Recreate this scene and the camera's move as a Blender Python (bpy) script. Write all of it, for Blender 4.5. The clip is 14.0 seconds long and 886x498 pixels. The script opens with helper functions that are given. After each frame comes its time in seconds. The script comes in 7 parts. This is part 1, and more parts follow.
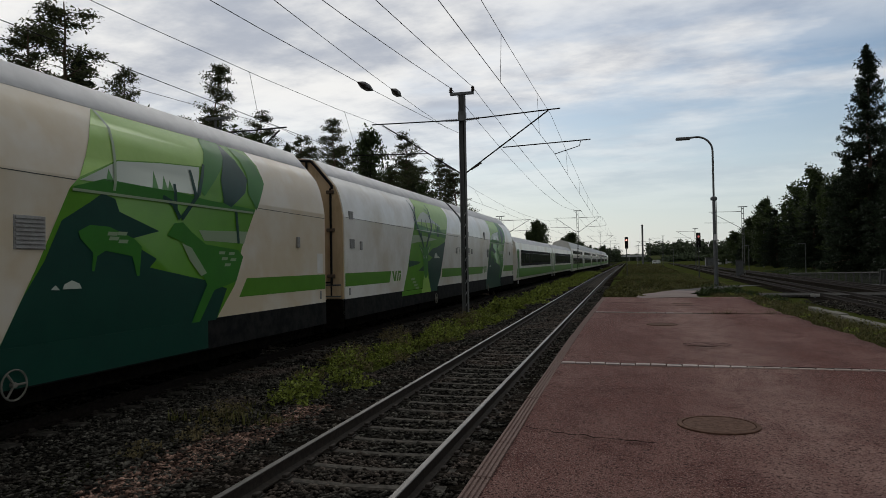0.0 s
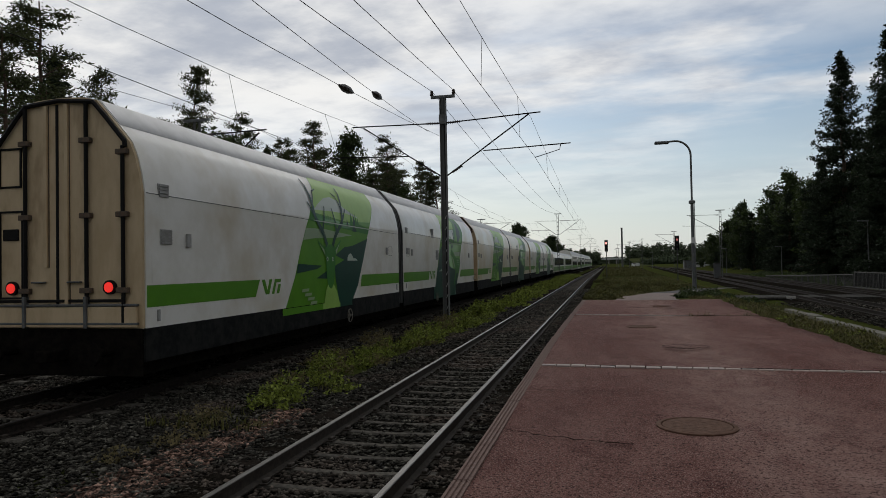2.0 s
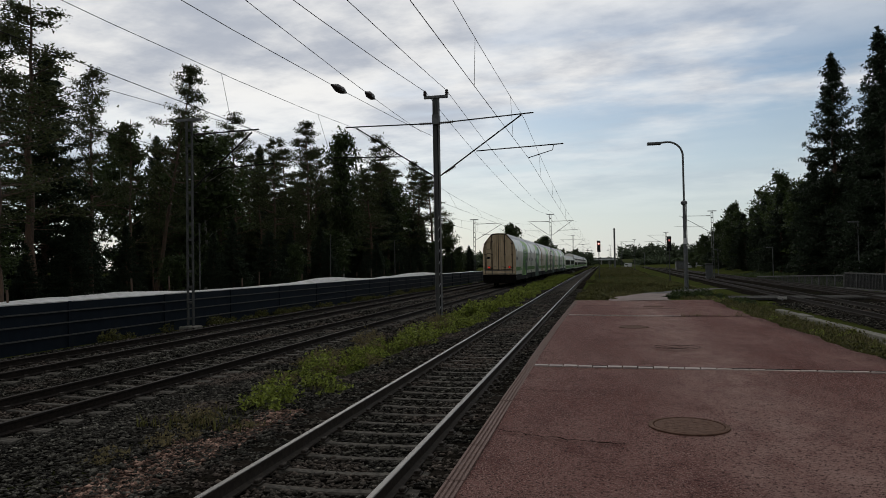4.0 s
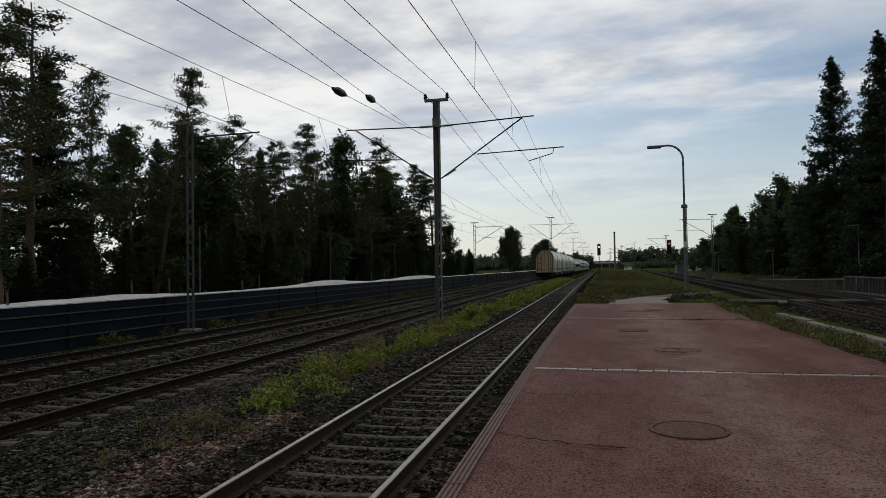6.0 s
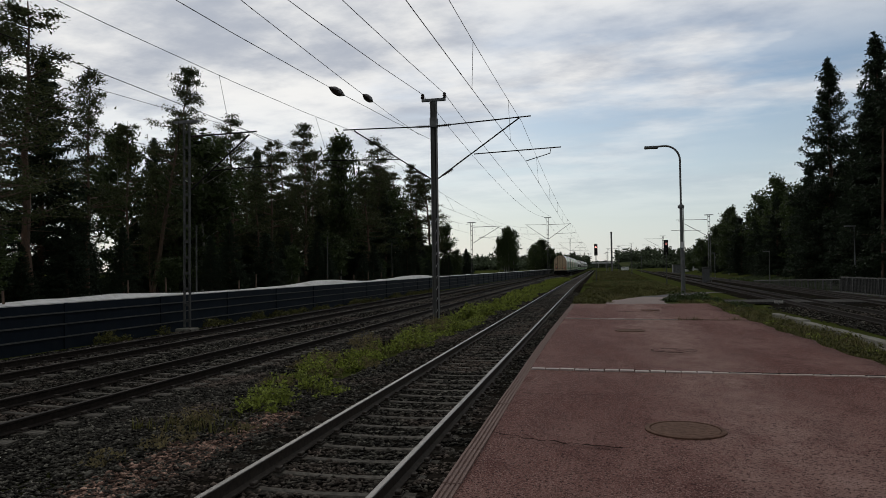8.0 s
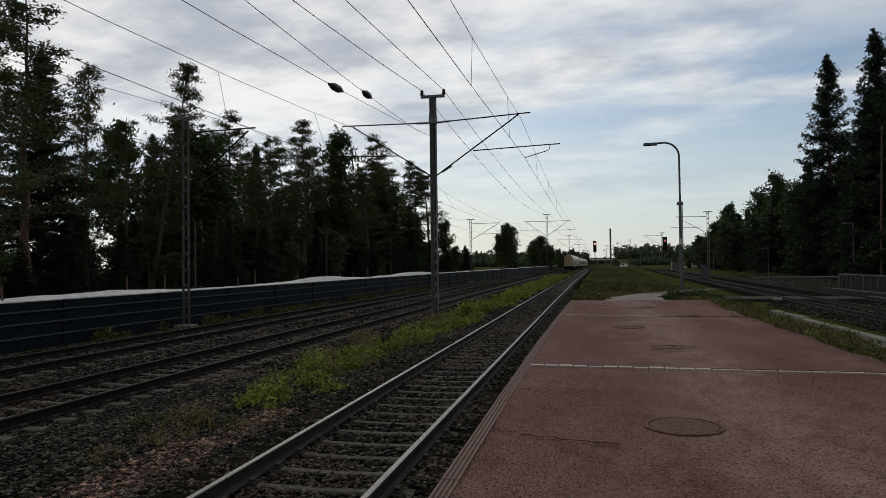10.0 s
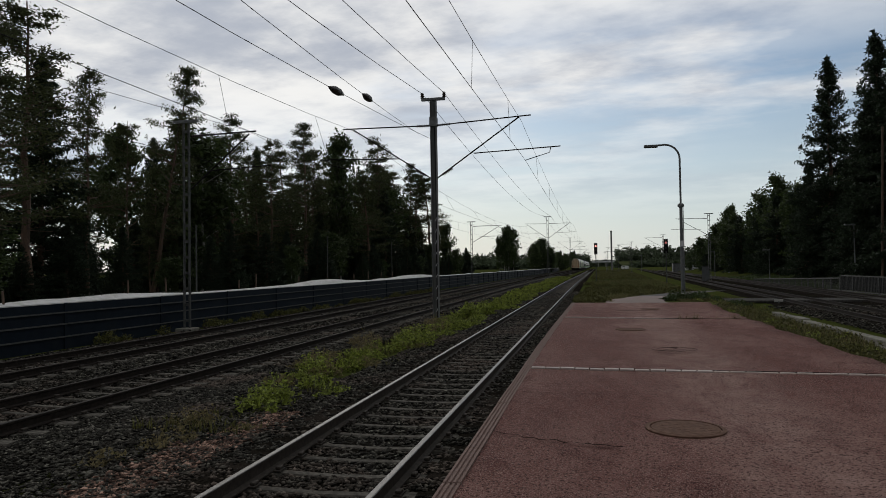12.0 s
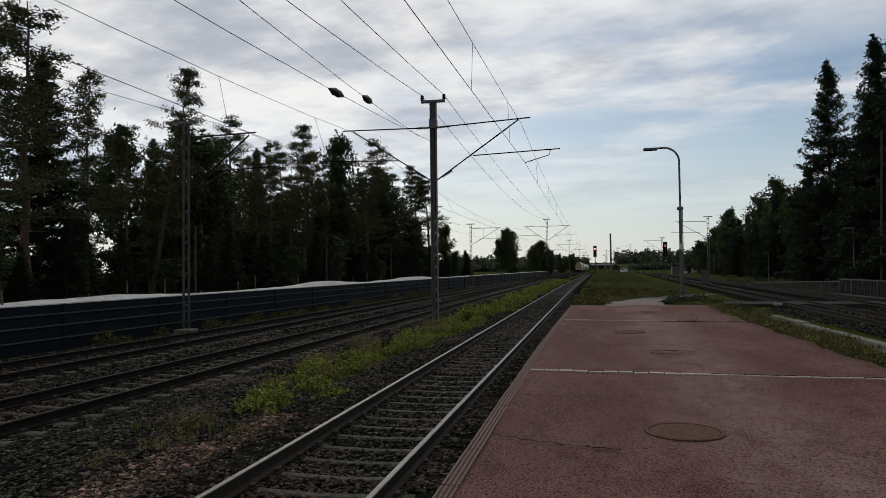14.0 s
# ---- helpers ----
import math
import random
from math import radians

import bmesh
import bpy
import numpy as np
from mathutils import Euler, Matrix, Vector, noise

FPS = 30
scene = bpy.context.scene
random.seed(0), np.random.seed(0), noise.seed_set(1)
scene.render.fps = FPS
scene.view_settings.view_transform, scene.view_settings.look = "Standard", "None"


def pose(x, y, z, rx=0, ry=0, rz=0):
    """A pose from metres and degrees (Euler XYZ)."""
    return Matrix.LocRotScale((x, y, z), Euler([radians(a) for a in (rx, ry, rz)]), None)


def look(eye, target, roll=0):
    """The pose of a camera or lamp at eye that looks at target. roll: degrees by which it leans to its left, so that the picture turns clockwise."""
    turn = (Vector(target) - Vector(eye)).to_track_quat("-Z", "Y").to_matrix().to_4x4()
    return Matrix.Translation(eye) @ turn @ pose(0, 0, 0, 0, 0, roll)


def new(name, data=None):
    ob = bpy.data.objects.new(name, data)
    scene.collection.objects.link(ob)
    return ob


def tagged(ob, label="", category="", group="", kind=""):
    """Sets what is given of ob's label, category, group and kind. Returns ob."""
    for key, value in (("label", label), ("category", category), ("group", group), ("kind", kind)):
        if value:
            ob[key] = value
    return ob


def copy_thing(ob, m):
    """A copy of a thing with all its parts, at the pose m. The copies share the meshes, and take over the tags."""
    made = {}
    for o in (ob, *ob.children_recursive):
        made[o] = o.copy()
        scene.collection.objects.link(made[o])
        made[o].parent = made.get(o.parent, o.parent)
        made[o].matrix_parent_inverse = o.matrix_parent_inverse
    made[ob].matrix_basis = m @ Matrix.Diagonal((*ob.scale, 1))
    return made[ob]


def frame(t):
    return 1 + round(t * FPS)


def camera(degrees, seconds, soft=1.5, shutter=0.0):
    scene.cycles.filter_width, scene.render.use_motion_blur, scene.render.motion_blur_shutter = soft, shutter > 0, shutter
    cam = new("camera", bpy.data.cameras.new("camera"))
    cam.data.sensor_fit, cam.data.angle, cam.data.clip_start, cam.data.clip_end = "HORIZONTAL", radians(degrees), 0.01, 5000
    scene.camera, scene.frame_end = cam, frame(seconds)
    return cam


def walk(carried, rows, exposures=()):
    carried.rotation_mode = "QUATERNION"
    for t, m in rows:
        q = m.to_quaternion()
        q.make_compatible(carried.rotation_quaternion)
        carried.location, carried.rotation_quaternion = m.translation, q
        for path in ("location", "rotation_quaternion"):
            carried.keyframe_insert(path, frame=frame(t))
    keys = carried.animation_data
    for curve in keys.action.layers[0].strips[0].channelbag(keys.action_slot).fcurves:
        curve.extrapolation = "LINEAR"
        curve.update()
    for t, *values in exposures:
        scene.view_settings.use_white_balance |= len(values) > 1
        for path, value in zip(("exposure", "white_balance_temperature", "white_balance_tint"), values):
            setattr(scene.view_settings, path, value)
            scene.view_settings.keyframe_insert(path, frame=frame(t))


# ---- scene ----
EYE = (0.0, 0.0, 1.564)      # held at eye height above the platform (z = 0)
RAIL_Z = -0.55               # top of the rails


def turned(yaw, pitch, roll):
    """The camera's pose from its turn to the left, its tilt up and its lean, in degrees."""
    y, p = radians(yaw), radians(pitch)
    ahead = Vector((-math.sin(y) * math.cos(p), math.cos(y) * math.cos(p), math.sin(p)))
    return look(EYE, Vector(EYE) + ahead * 10, roll)


cam = camera(65.03, 14.0, soft=0.8)
PATH = [
    (0.0, turned(14.552, 1.134, -1.003)),
    (0.5, turned(13.423, 1.406, -1.137)),
    (1.0, turned(13.212, 1.284, -0.998)),
    (1.5, turned(13.057, 1.284, -1.029)),
    (2.0, turned(12.974, 1.352, -1.056)),
    (2.5, turned(12.635, 1.250, -1.002)),
    (3.0, turned(12.465, 1.188, -1.066)),
    (5.5, turned(12.279, 1.688, -0.844)),
    (6.0, turned(12.399, 1.615, -0.893)),
    (6.5, turned(12.443, 1.575, -0.983)),
    (7.0, turned(12.344, 1.596, -0.782)),
    (7.5, turned(12.202, 1.601, -0.805)),
    (8.0, turned(12.156, 1.597, -0.784)),
    (10.5, turned(12.077, 1.285, -0.732)),
    (11.0, turned(12.058, 1.363, -0.754)),
    (11.5, turned(12.130, 1.441, -0.719)),
    (12.0, turned(12.147, 1.537, -0.901)),
    (12.5, turned(12.115, 1.611, -0.924)),
    (13.0, turned(12.080, 1.520, -0.672)),
    (13.5, turned(12.136, 1.610, -0.746)),
    (14.0, turned(12.089, 1.707, -0.682)),
]
walk(cam, PATH)

# ---- light ----
SUN_AZ, SUN_EL = radians(-24), radians(24)   # azimuth from +y towards +x

world = bpy.data.worlds.new("world")
scene.world = world
world.use_nodes = True


def build_sky():
    nt = world.node_tree
    n, l = nt.nodes, nt.links
    n.clear()
    out, bg = n.new("ShaderNodeOutputWorld"), n.new("ShaderNodeBackground")
    sky = n.new("ShaderNodeTexSky")
    sky.sky_type, sky.sun_disc = "NISHITA", False
    sky.sun_elevation, sky.sun_rotation = SUN_EL, SUN_AZ
    sky.air_density, sky.dust_density, sky.ozone_density = 1.0, 0.3, 1.5
    co = n.new("ShaderNodeTexCoord")
    sep = n.new("ShaderNodeSeparateXYZ")
    l.new(co.outputs["Generated"], sep.inputs[0])

    def m(op, a, b=None, clamp=False):
        k = n.new("ShaderNodeMath")
        k.operation, k.use_clamp = op, clamp
        for i, v in enumerate((a, b)):
            if v is None:
                continue
            if isinstance(v, (int, float)):
                k.inputs[i].default_value = v
            else:
                l.new(v, k.inputs[i])
        return k.outputs[0]

    zz = m("ADD", m("MAXIMUM", sep.outputs[2], 0.0), 0.10)
    com = n.new("ShaderNodeCombineXYZ")
    l.new(m("DIVIDE", sep.outputs[0], zz), com.inputs[0])
    l.new(m("DIVIDE", sep.outputs[1], zz), com.inputs[1])

    def cloud(scale, loc, rot, stretch, detail, rough, lo, hi):
        mp = n.new("ShaderNodeMapping")
        mp.inputs["Location"].default_value = loc
        mp.inputs["Rotation"].default_value = (0, 0, radians(rot))
        mp.inputs["Scale"].default_value = stretch
        l.new(com.outputs[0], mp.inputs[0])
        t = n.new("ShaderNodeTexNoise")
        t.inputs["Scale"].default_value, t.inputs["Detail"].default_value = scale, detail
        t.inputs["Roughness"].default_value = rough
        l.new(mp.outputs[0], t.inputs["Vector"])
        r = n.new("ShaderNodeMapRange")
        r.interpolation_type = "SMOOTHSTEP"
        r.inputs["From Min"].default_value, r.inputs["From Max"].default_value = lo, hi
        l.new(t.outputs["Fac"], r.inputs["Value"])
        return r.outputs[0]

    cover = cloud(0.5, (2.6, 0.9, 0), 30, (0.62, 1.0, 1), 7, 0.55, 0.38, 0.5)
    bulk = cloud(1.7, (4.2, 2.4, 0), 24, (0.8, 1.0, 1), 8, 0.58, 0.34, 0.62)
    grey = n.new("ShaderNodeMix")
    grey.data_type = "RGBA"
    grey.inputs["A"].default_value = (4.5, 4.85, 5.55, 1)
    grey.inputs["B"].default_value = (9.0, 8.95, 8.8, 1)
    l.new(bulk, grey.inputs["Factor"])
    mix = n.new("ShaderNodeMix")
    mix.data_type = "RGBA"
    # thin milky air joins the clouds towards the horizon
    rise = m("MAXIMUM", sep.outputs[2], 0.0)
    low = m("SUBTRACT", 1.0, m("MULTIPLY", m("SUBTRACT", rise, 0.02), 4.6), True)
    fac = m("MULTIPLY", cover, m("MULTIPLY", m("SUBTRACT", rise, 0.06), 5.5, True))
    # the cloud sheet closes overhead
    fac = m("MAXIMUM", fac, m("MULTIPLY", m("MULTIPLY", m("SUBTRACT", rise, 0.24), 9.0, True), 0.86))
    # a long clear streak under the edge of the cloud sheet, rising to one side
    ahead = m("MAXIMUM", sep.outputs[1], 0.05)
    across, height = m("DIVIDE", sep.outputs[0], ahead), m("DIVIDE", sep.outputs[2], ahead)
    wave = cloud(1.2, (7.0, 1.0, 0), 10, (0.7, 1.0, 1), 6, 0.6, 0.0, 1.0)
    off = m("SUBTRACT", m("SUBTRACT", height, m("MULTIPLY", across, 0.2)), m("ADD", 0.095, m("MULTIPLY", wave, 0.09)))
    inside = m("MULTIPLY", m("SUBTRACT", 1.0, m("MULTIPLY", m("SUBTRACT", off, 0.008), 45.0, True)), m("MULTIPLY", m("ADD", off, 0.07), 20.0, True))
    inside = m("MULTIPLY", inside, m("MULTIPLY", m("SUBTRACT", across, 0.02), 7.0, True))
    fac = m("MULTIPLY", fac, m("SUBTRACT", 1.0, m("MULTIPLY", inside, 0.9)))
    l.new(fac, mix.inputs["Factor"])
    clear = n.new("ShaderNodeVectorMath")
    clear.operation = "SCALE"
    clear.inputs["Scale"].default_value = 0.8
    l.new(sky.outputs[0], clear.inputs[0])
    haze = n.new("ShaderNodeMix")
    haze.data_type = "RGBA"
    l.new(m("ADD", m("MULTIPLY", low, 0.78), 0.02), haze.inputs["Factor"])
    l.new(clear.outputs[0], haze.inputs["A"])
    haze.inputs["B"].default_value = (5.8, 6.35, 6.7, 1)
    l.new(haze.outputs["Result"], mix.inputs["A"])
    l.new(grey.outputs["Result"], mix.inputs["B"])
    # clouds towards the veiled sun are brightest, those overhead and behind are heavier
    dot = n.new("ShaderNodeVectorMath")
    dot.operation = "DOT_PRODUCT"
    l.new(co.outputs["Generated"], dot.inputs[0])
    dot.inputs[1].default_value = (math.sin(SUN_AZ) * math.cos(SUN_EL), math.cos(SUN_AZ) * math.cos(SUN_EL), math.sin(SUN_EL))
    gain = n.new("ShaderNodeMapRange")
    gain.interpolation_type = "SMOOTHSTEP"
    for key, v in (("From Min", 0.2), ("From Max", 0.85), ("To Min", 0.46), ("To Max", 1.0)):
        gain.inputs[key].default_value = v
    l.new(dot.outputs["Value"], gain.inputs["Value"])
    dim = n.new("ShaderNodeVectorMath")
    dim.operation = "SCALE"
    l.new(mix.outputs["Result"], dim.inputs[0])
    l.new(gain.outputs[0], dim.inputs["Scale"])
    l.new(dim.outputs[0], bg.inputs["Color"])
    bg.inputs["Strength"].default_value = 0.1
    l.new(bg.outputs[0], out.inputs[0])


build_sky()
sun_data = bpy.data.lights.new("sun", "SUN")
sun_data.energy, sun_data.angle, sun_data.color = 0.5, radians(30), (1.0, 0.97, 0.92)
sun = new("sun", sun_data)
sun_way = Vector((math.sin(SUN_AZ) * math.cos(SUN_EL), math.cos(SUN_AZ) * math.cos(SUN_EL), math.sin(SUN_EL)))
sun.matrix_world = look(sun_way * 200, (0, 0, 0))
scene.view_settings.exposure = 0.0


# ---- materials ----
def material(name, colour, rough=0.8, metal=0.0, second=None, scale=6.0, mixing=(0.4, 0.62), bump=0.0, bump_scale=40.0,
             third=None, third_scale=0.6, third_range=(0.52, 0.7), vary=0.0, island=0.0, spec=0.5, stretch=(1, 1, 1), world_space=False, lets=0.0):
    """Grain at one scale, stains at a second, relief, and a change of tone from piece to piece."""
    mat = bpy.data.materials.new(name)
    mat.use_nodes = True
    nt = mat.node_tree
    n, l = nt.nodes, nt.links
    b = n["Principled BSDF"]
    b.inputs["Roughness"].default_value, b.inputs["Metallic"].default_value = rough, metal
    b.inputs["Specular IOR Level"].default_value = spec
    co = n.new("ShaderNodeTexCoord")
    mp = n.new("ShaderNodeMapping")
    mp.inputs["Scale"].default_value = stretch
    if world_space:
        l.new(n.new("ShaderNodeNewGeometry").outputs["Position"], mp.inputs[0])
    else:
        l.new(co.outputs["Object"], mp.inputs[0])

    def tex(s, detail=5):
        t = n.new("ShaderNodeTexNoise")
        t.inputs["Scale"].default_value, t.inputs["Detail"].default_value, t.inputs["Roughness"].default_value = s, detail, 0.62
        l.new(mp.outputs[0], t.inputs["Vector"])
        return t.outputs["Fac"]

    def ranged(v, lo, hi):
        r = n.new("ShaderNodeMapRange")
        r.inputs["From Min"].default_value, r.inputs["From Max"].default_value = lo, hi
        l.new(v, r.inputs["Value"])
        return r.outputs[0]

    def mixed(f, a, bb):
        k = n.new("ShaderNodeMix")
        k.data_type = "RGBA"
        l.new(f, k.inputs["Factor"])
        for sock, v in (("A", a), ("B", bb)):
            if isinstance(v, tuple):
                k.inputs[sock].default_value = (*v[:3], 1)
            else:
                l.new(v, k.inputs[sock])
        return k.outputs["Result"]

    col = tuple(colour)
    if second:
        col = mixed(ranged(tex(scale), *mixing), col, tuple(second))
    if third:
        col = mixed(ranged(tex(third_scale, 4), *third_range), col, tuple(third))
    if vary or island:
        src = n.new("ShaderNodeObjectInfo").outputs["Random"] if vary else n.new("ShaderNodeNewGeometry").outputs["Random Per Island"]
        amount = vary or island
        hs = n.new("ShaderNodeHueSaturation")
        r = n.new("ShaderNodeMapRange")
        r.inputs["To Min"].default_value, r.inputs["To Max"].default_value = 1 - amount, 1 + amount
        l.new(src, r.inputs["Value"])
        l.new(r.outputs[0], hs.inputs["Value"])
        if isinstance(col, tuple):
            hs.inputs["Color"].default_value = (*col, 1)
        else:
            l.new(col, hs.inputs["Color"])
        col = hs.outputs[0]
    if isinstance(col, tuple):
        b.inputs["Base Color"].default_value = (*col, 1)
    else:
        l.new(col, b.inputs["Base Color"])
    if bump:
        k = n.new("ShaderNodeBump")
        k.inputs["Strength"].default_value, k.inputs["Distance"].default_value = min(1.0, bump * 20), bump
        l.new(tex(bump_scale, 6), k.inputs["Height"])
        l.new(k.outputs[0], b.inputs["Normal"])
    if lets:     # thin leaves let some light pass
        tr = n.new("ShaderNodeBsdfTranslucent")
        if isinstance(col, tuple):
            tr.inputs["Color"].default_value = (*col, 1)
        else:
            l.new(col, tr.inputs["Color"])
        both = n.new("ShaderNodeMixShader")
        both.inputs[0].default_value = lets
        l.new(b.outputs[0], both.inputs[1])
        l.new(tr.outputs[0], both.inputs[2])
        l.new(both.outputs[0], n["Material Output"].inputs["Surface"])
    return mat


def glowing(name, colour, strength):
    mat = bpy.data.materials.new(name)
    mat.use_nodes = True
    b = mat.node_tree.nodes["Principled BSDF"]
    b.inputs["Base Color"].default_value = (*colour, 1)
    b.inputs["Emission Color"].default_value = (*colour, 1)
    b.inputs["Emission Strength"].default_value = strength
    return mat


M = {}
M["soil"] = material("soil", (0.03, 0.028, 0.016), 0.95, second=(0.05, 0.045, 0.025), scale=9, bump=0.03, bump_scale=30, third=(0.05, 0.06, 0.016), third_scale=0.25, third_range=(0.3, 0.5), spec=0.0, world_space=True)
# bed under the loose stones: near-black paints the shade in their gaps
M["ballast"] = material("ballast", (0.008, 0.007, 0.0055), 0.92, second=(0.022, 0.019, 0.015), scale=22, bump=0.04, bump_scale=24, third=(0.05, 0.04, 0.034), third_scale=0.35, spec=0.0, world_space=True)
M["stone"] = material("stone", (0.022, 0.02, 0.0165), 0.88, second=(0.118, 0.111, 0.092), scale=9, mixing=(0.48, 0.64), island=0.9, third=(0.085, 0.068, 0.056), third_scale=0.5, third_range=(0.5, 0.62), spec=0.05, world_space=True)
M["stone_red"] = material("stone_red", (0.07, 0.042, 0.032), 0.9, second=(0.3, 0.19, 0.145), scale=9, mixing=(0.44, 0.6), island=0.8, spec=0.05, world_space=True)
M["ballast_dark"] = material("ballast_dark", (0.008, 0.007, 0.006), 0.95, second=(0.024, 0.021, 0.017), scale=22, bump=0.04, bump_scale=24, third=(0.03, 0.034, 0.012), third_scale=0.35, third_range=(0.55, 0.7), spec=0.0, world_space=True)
M["crossing_deck"] = material("crossing_deck", (0.03, 0.028, 0.025), 0.9, second=(0.055, 0.052, 0.046), scale=9, bump=0.01, bump_scale=40, vary=0.2, spec=0.1)
M["crack_dirt"] = material("crack_dirt", (0.012, 0.008, 0.007), 0.95, second=(0.02, 0.013, 0.01), scale=30, spec=0.0)
M["path_grit"] = material("path_grit", (0.15, 0.1, 0.085), 0.9, second=(0.22, 0.165, 0.143), third=(0.12, 0.085, 0.065), third_scale=0.9, scale=50, bump=0.006, bump_scale=90, world_space=True)
M["coping"] = material("coping", (0.14, 0.09, 0.075), 0.88, spec=0.2, second=(0.2, 0.135, 0.115), scale=30, bump=0.005, bump_scale=80, third=(0.12, 0.065, 0.055), third_scale=1.2)
M["concrete"] = material("concrete", (0.3, 0.29, 0.27), 0.88, second=(0.38, 0.36, 0.33), scale=12, bump=0.004, bump_scale=60, third=(0.2, 0.19, 0.17), third_scale=1.0)
M["sleeper"] = material("sleeper", (0.05, 0.046, 0.039), 0.9, second=(0.11, 0.1, 0.085), scale=10, bump=0.004, bump_scale=60, third=(0.1, 0.085, 0.07), third_scale=2.0, vary=0.2, spec=0.05)
M["old_sleeper"] = material("old_sleeper", (0.02, 0.017, 0.014), 0.95, second=(0.035, 0.03, 0.025), scale=10, bump=0.004, bump_scale=60, vary=0.2, spec=0.0)
M["rail_side"] = material("rail_side", (0.032, 0.027, 0.023), 0.8, 0.0, spec=0.15, second=(0.052, 0.043, 0.035), scale=16, bump=0.002)
M["rail_dark"] = material("rail_dark", (0.016, 0.013, 0.011), 0.85, 0.0, spec=0.1, second=(0.028, 0.022, 0.018), scale=16, bump=0.002)
M["rail_top"] = material("rail_top", (0.078, 0.074, 0.069), 0.48, 1.0, second=(0.055, 0.051, 0.047), scale=14, stretch=(1, 0.05, 1))
M["rail_dull"] = material("rail_dull", (0.025, 0.022, 0.02), 0.8, 0.1, spec=0.12, second=(0.04, 0.032, 0.027), scale=10, stretch=(1, 0.1, 1))
M["iron"] = material("iron", (0.09, 0.075, 0.06), 0.8, 0.1, spec=0.2, second=(0.15, 0.1, 0.07), scale=20, bump=0.003)
M["galv"] = material("galv", (0.16, 0.165, 0.165), 0.6, 0.45, second=(0.11, 0.115, 0.12), scale=7, third=(0.09, 0.085, 0.08), third_scale=1.5)
M["mast_wood"] = material("mast_wood", (0.11, 0.112, 0.11), 0.75, 0.25, second=(0.15, 0.15, 0.146), scale=6, stretch=(1, 1, 0.15), bump=0.003)
M["wire"] = material("wire", (0.02, 0.018, 0.017), 0.8, 0.0, spec=0.1)
M["insulator"] = material("insulator", (0.04, 0.028, 0.024), 0.45, spec=0.3)
M["black"] = material("black", (0.011, 0.01, 0.01), 0.7, spec=0.15)
M["noise_wall"] = material("noise_wall", (0.004, 0.0085, 0.015), 0.7, spec=0.15, second=(0.0065, 0.0115, 0.019), scale=4, third=(0.01, 0.0135, 0.017), third_scale=0.8, stretch=(1, 1, 0.6))
M["pale_cloth"] = material("pale_cloth", (0.52, 0.52, 0.5), 0.85, second=(0.64, 0.63, 0.61), scale=3, bump=0.01, bump_scale=8, third=(0.38, 0.37, 0.34), third_scale=0.8)
M["bark"] = material("bark", (0.07, 0.048, 0.034), 0.92, second=(0.12, 0.07, 0.045), scale=9, bump=0.02, bump_scale=18, stretch=(1, 1, 0.3))
M["birch_bark"] = material("birch_bark", (0.25, 0.24, 0.22), 0.8, second=(0.07, 0.06, 0.055), scale=5, mixing=(0.56, 0.64), stretch=(1, 1, 4))
M["needles"] = material("needles", (0.054, 0.063, 0.025), 0.75, island=0.45, spec=0.25, lets=0.35)
M["spruce_needles"] = material("spruce_needles", (0.022, 0.034, 0.017), 0.75, island=0.4, spec=0.25, lets=0.25)
# far crowns: distance haze is put into this paler green
M["hazed_needles"] = material("hazed_needles", (0.062, 0.08, 0.045), 0.8, island=0.45, spec=0.2, lets=0.3)
M["field"] = material("field", (0.04, 0.05, 0.02), 0.95, second=(0.075, 0.082, 0.035), scale=0.12, third=(0.07, 0.065, 0.05), third_scale=0.03, third_range=(0.55, 0.65), spec=0.0, world_space=True)
M["leaves"] = material("leaves", (0.045, 0.065, 0.02), 0.65, island=0.4, spec=0.3, lets=0.35)
M["grass"] = material("grass", (0.088, 0.086, 0.026), 0.75, island=0.7, spec=0.2, lets=0.2)
M["weed"] = material("weed", (0.18, 0.215, 0.038), 0.7, island=0.8, spec=0.2, lets=0.25)
M["dry_grass"] = material("dry_grass", (0.17, 0.14, 0.07), 0.85, island=0.4, spec=0.2, lets=0.3)
M["van_white"] = material("van_white", (0.8, 0.79, 0.745), 0.28, second=(0.72, 0.705, 0.645), scale=1.4, third=(0.56, 0.49, 0.36), third_scale=0.45, third_range=(0.5, 0.78), bump=0.003, bump_scale=1.6)
M["van_tan"] = material("van_tan", (0.66, 0.56, 0.4), 0.3, second=(0.72, 0.66, 0.54), scale=0.9, mixing=(0.4, 0.66), third=(0.8, 0.78, 0.72), third_scale=0.35, third_range=(0.48, 0.66), bump=0.003, bump_scale=1.6)
M["vent"] = material("vent", (0.34, 0.34, 0.33), 0.6, second=(0.26, 0.255, 0.24), scale=9)
M["van_roof"] = material("van_roof", (0.58, 0.58, 0.58), 0.5, second=(0.5, 0.5, 0.5), scale=2)
M["van_cream"] = material("van_cream", (0.6, 0.46, 0.29), 0.5, second=(0.5, 0.37, 0.22), scale=3, third=(0.3, 0.2, 0.11), third_scale=1.5, third_range=(0.55, 0.75), stretch=(1, 1, 0.35))
M["skirt"] = material("skirt", (0.008, 0.009, 0.0095), 0.8, spec=0.08, second=(0.02, 0.02, 0.019), scale=4)
M["under"] = material("under", (0.007, 0.0065, 0.006), 0.95, spec=0.0, second=(0.014, 0.012, 0.01), scale=8)
M["stripe"] = material("stripe", (0.085, 0.255, 0.012), 0.4, second=(0.075, 0.23, 0.01), scale=2, spec=0.35)
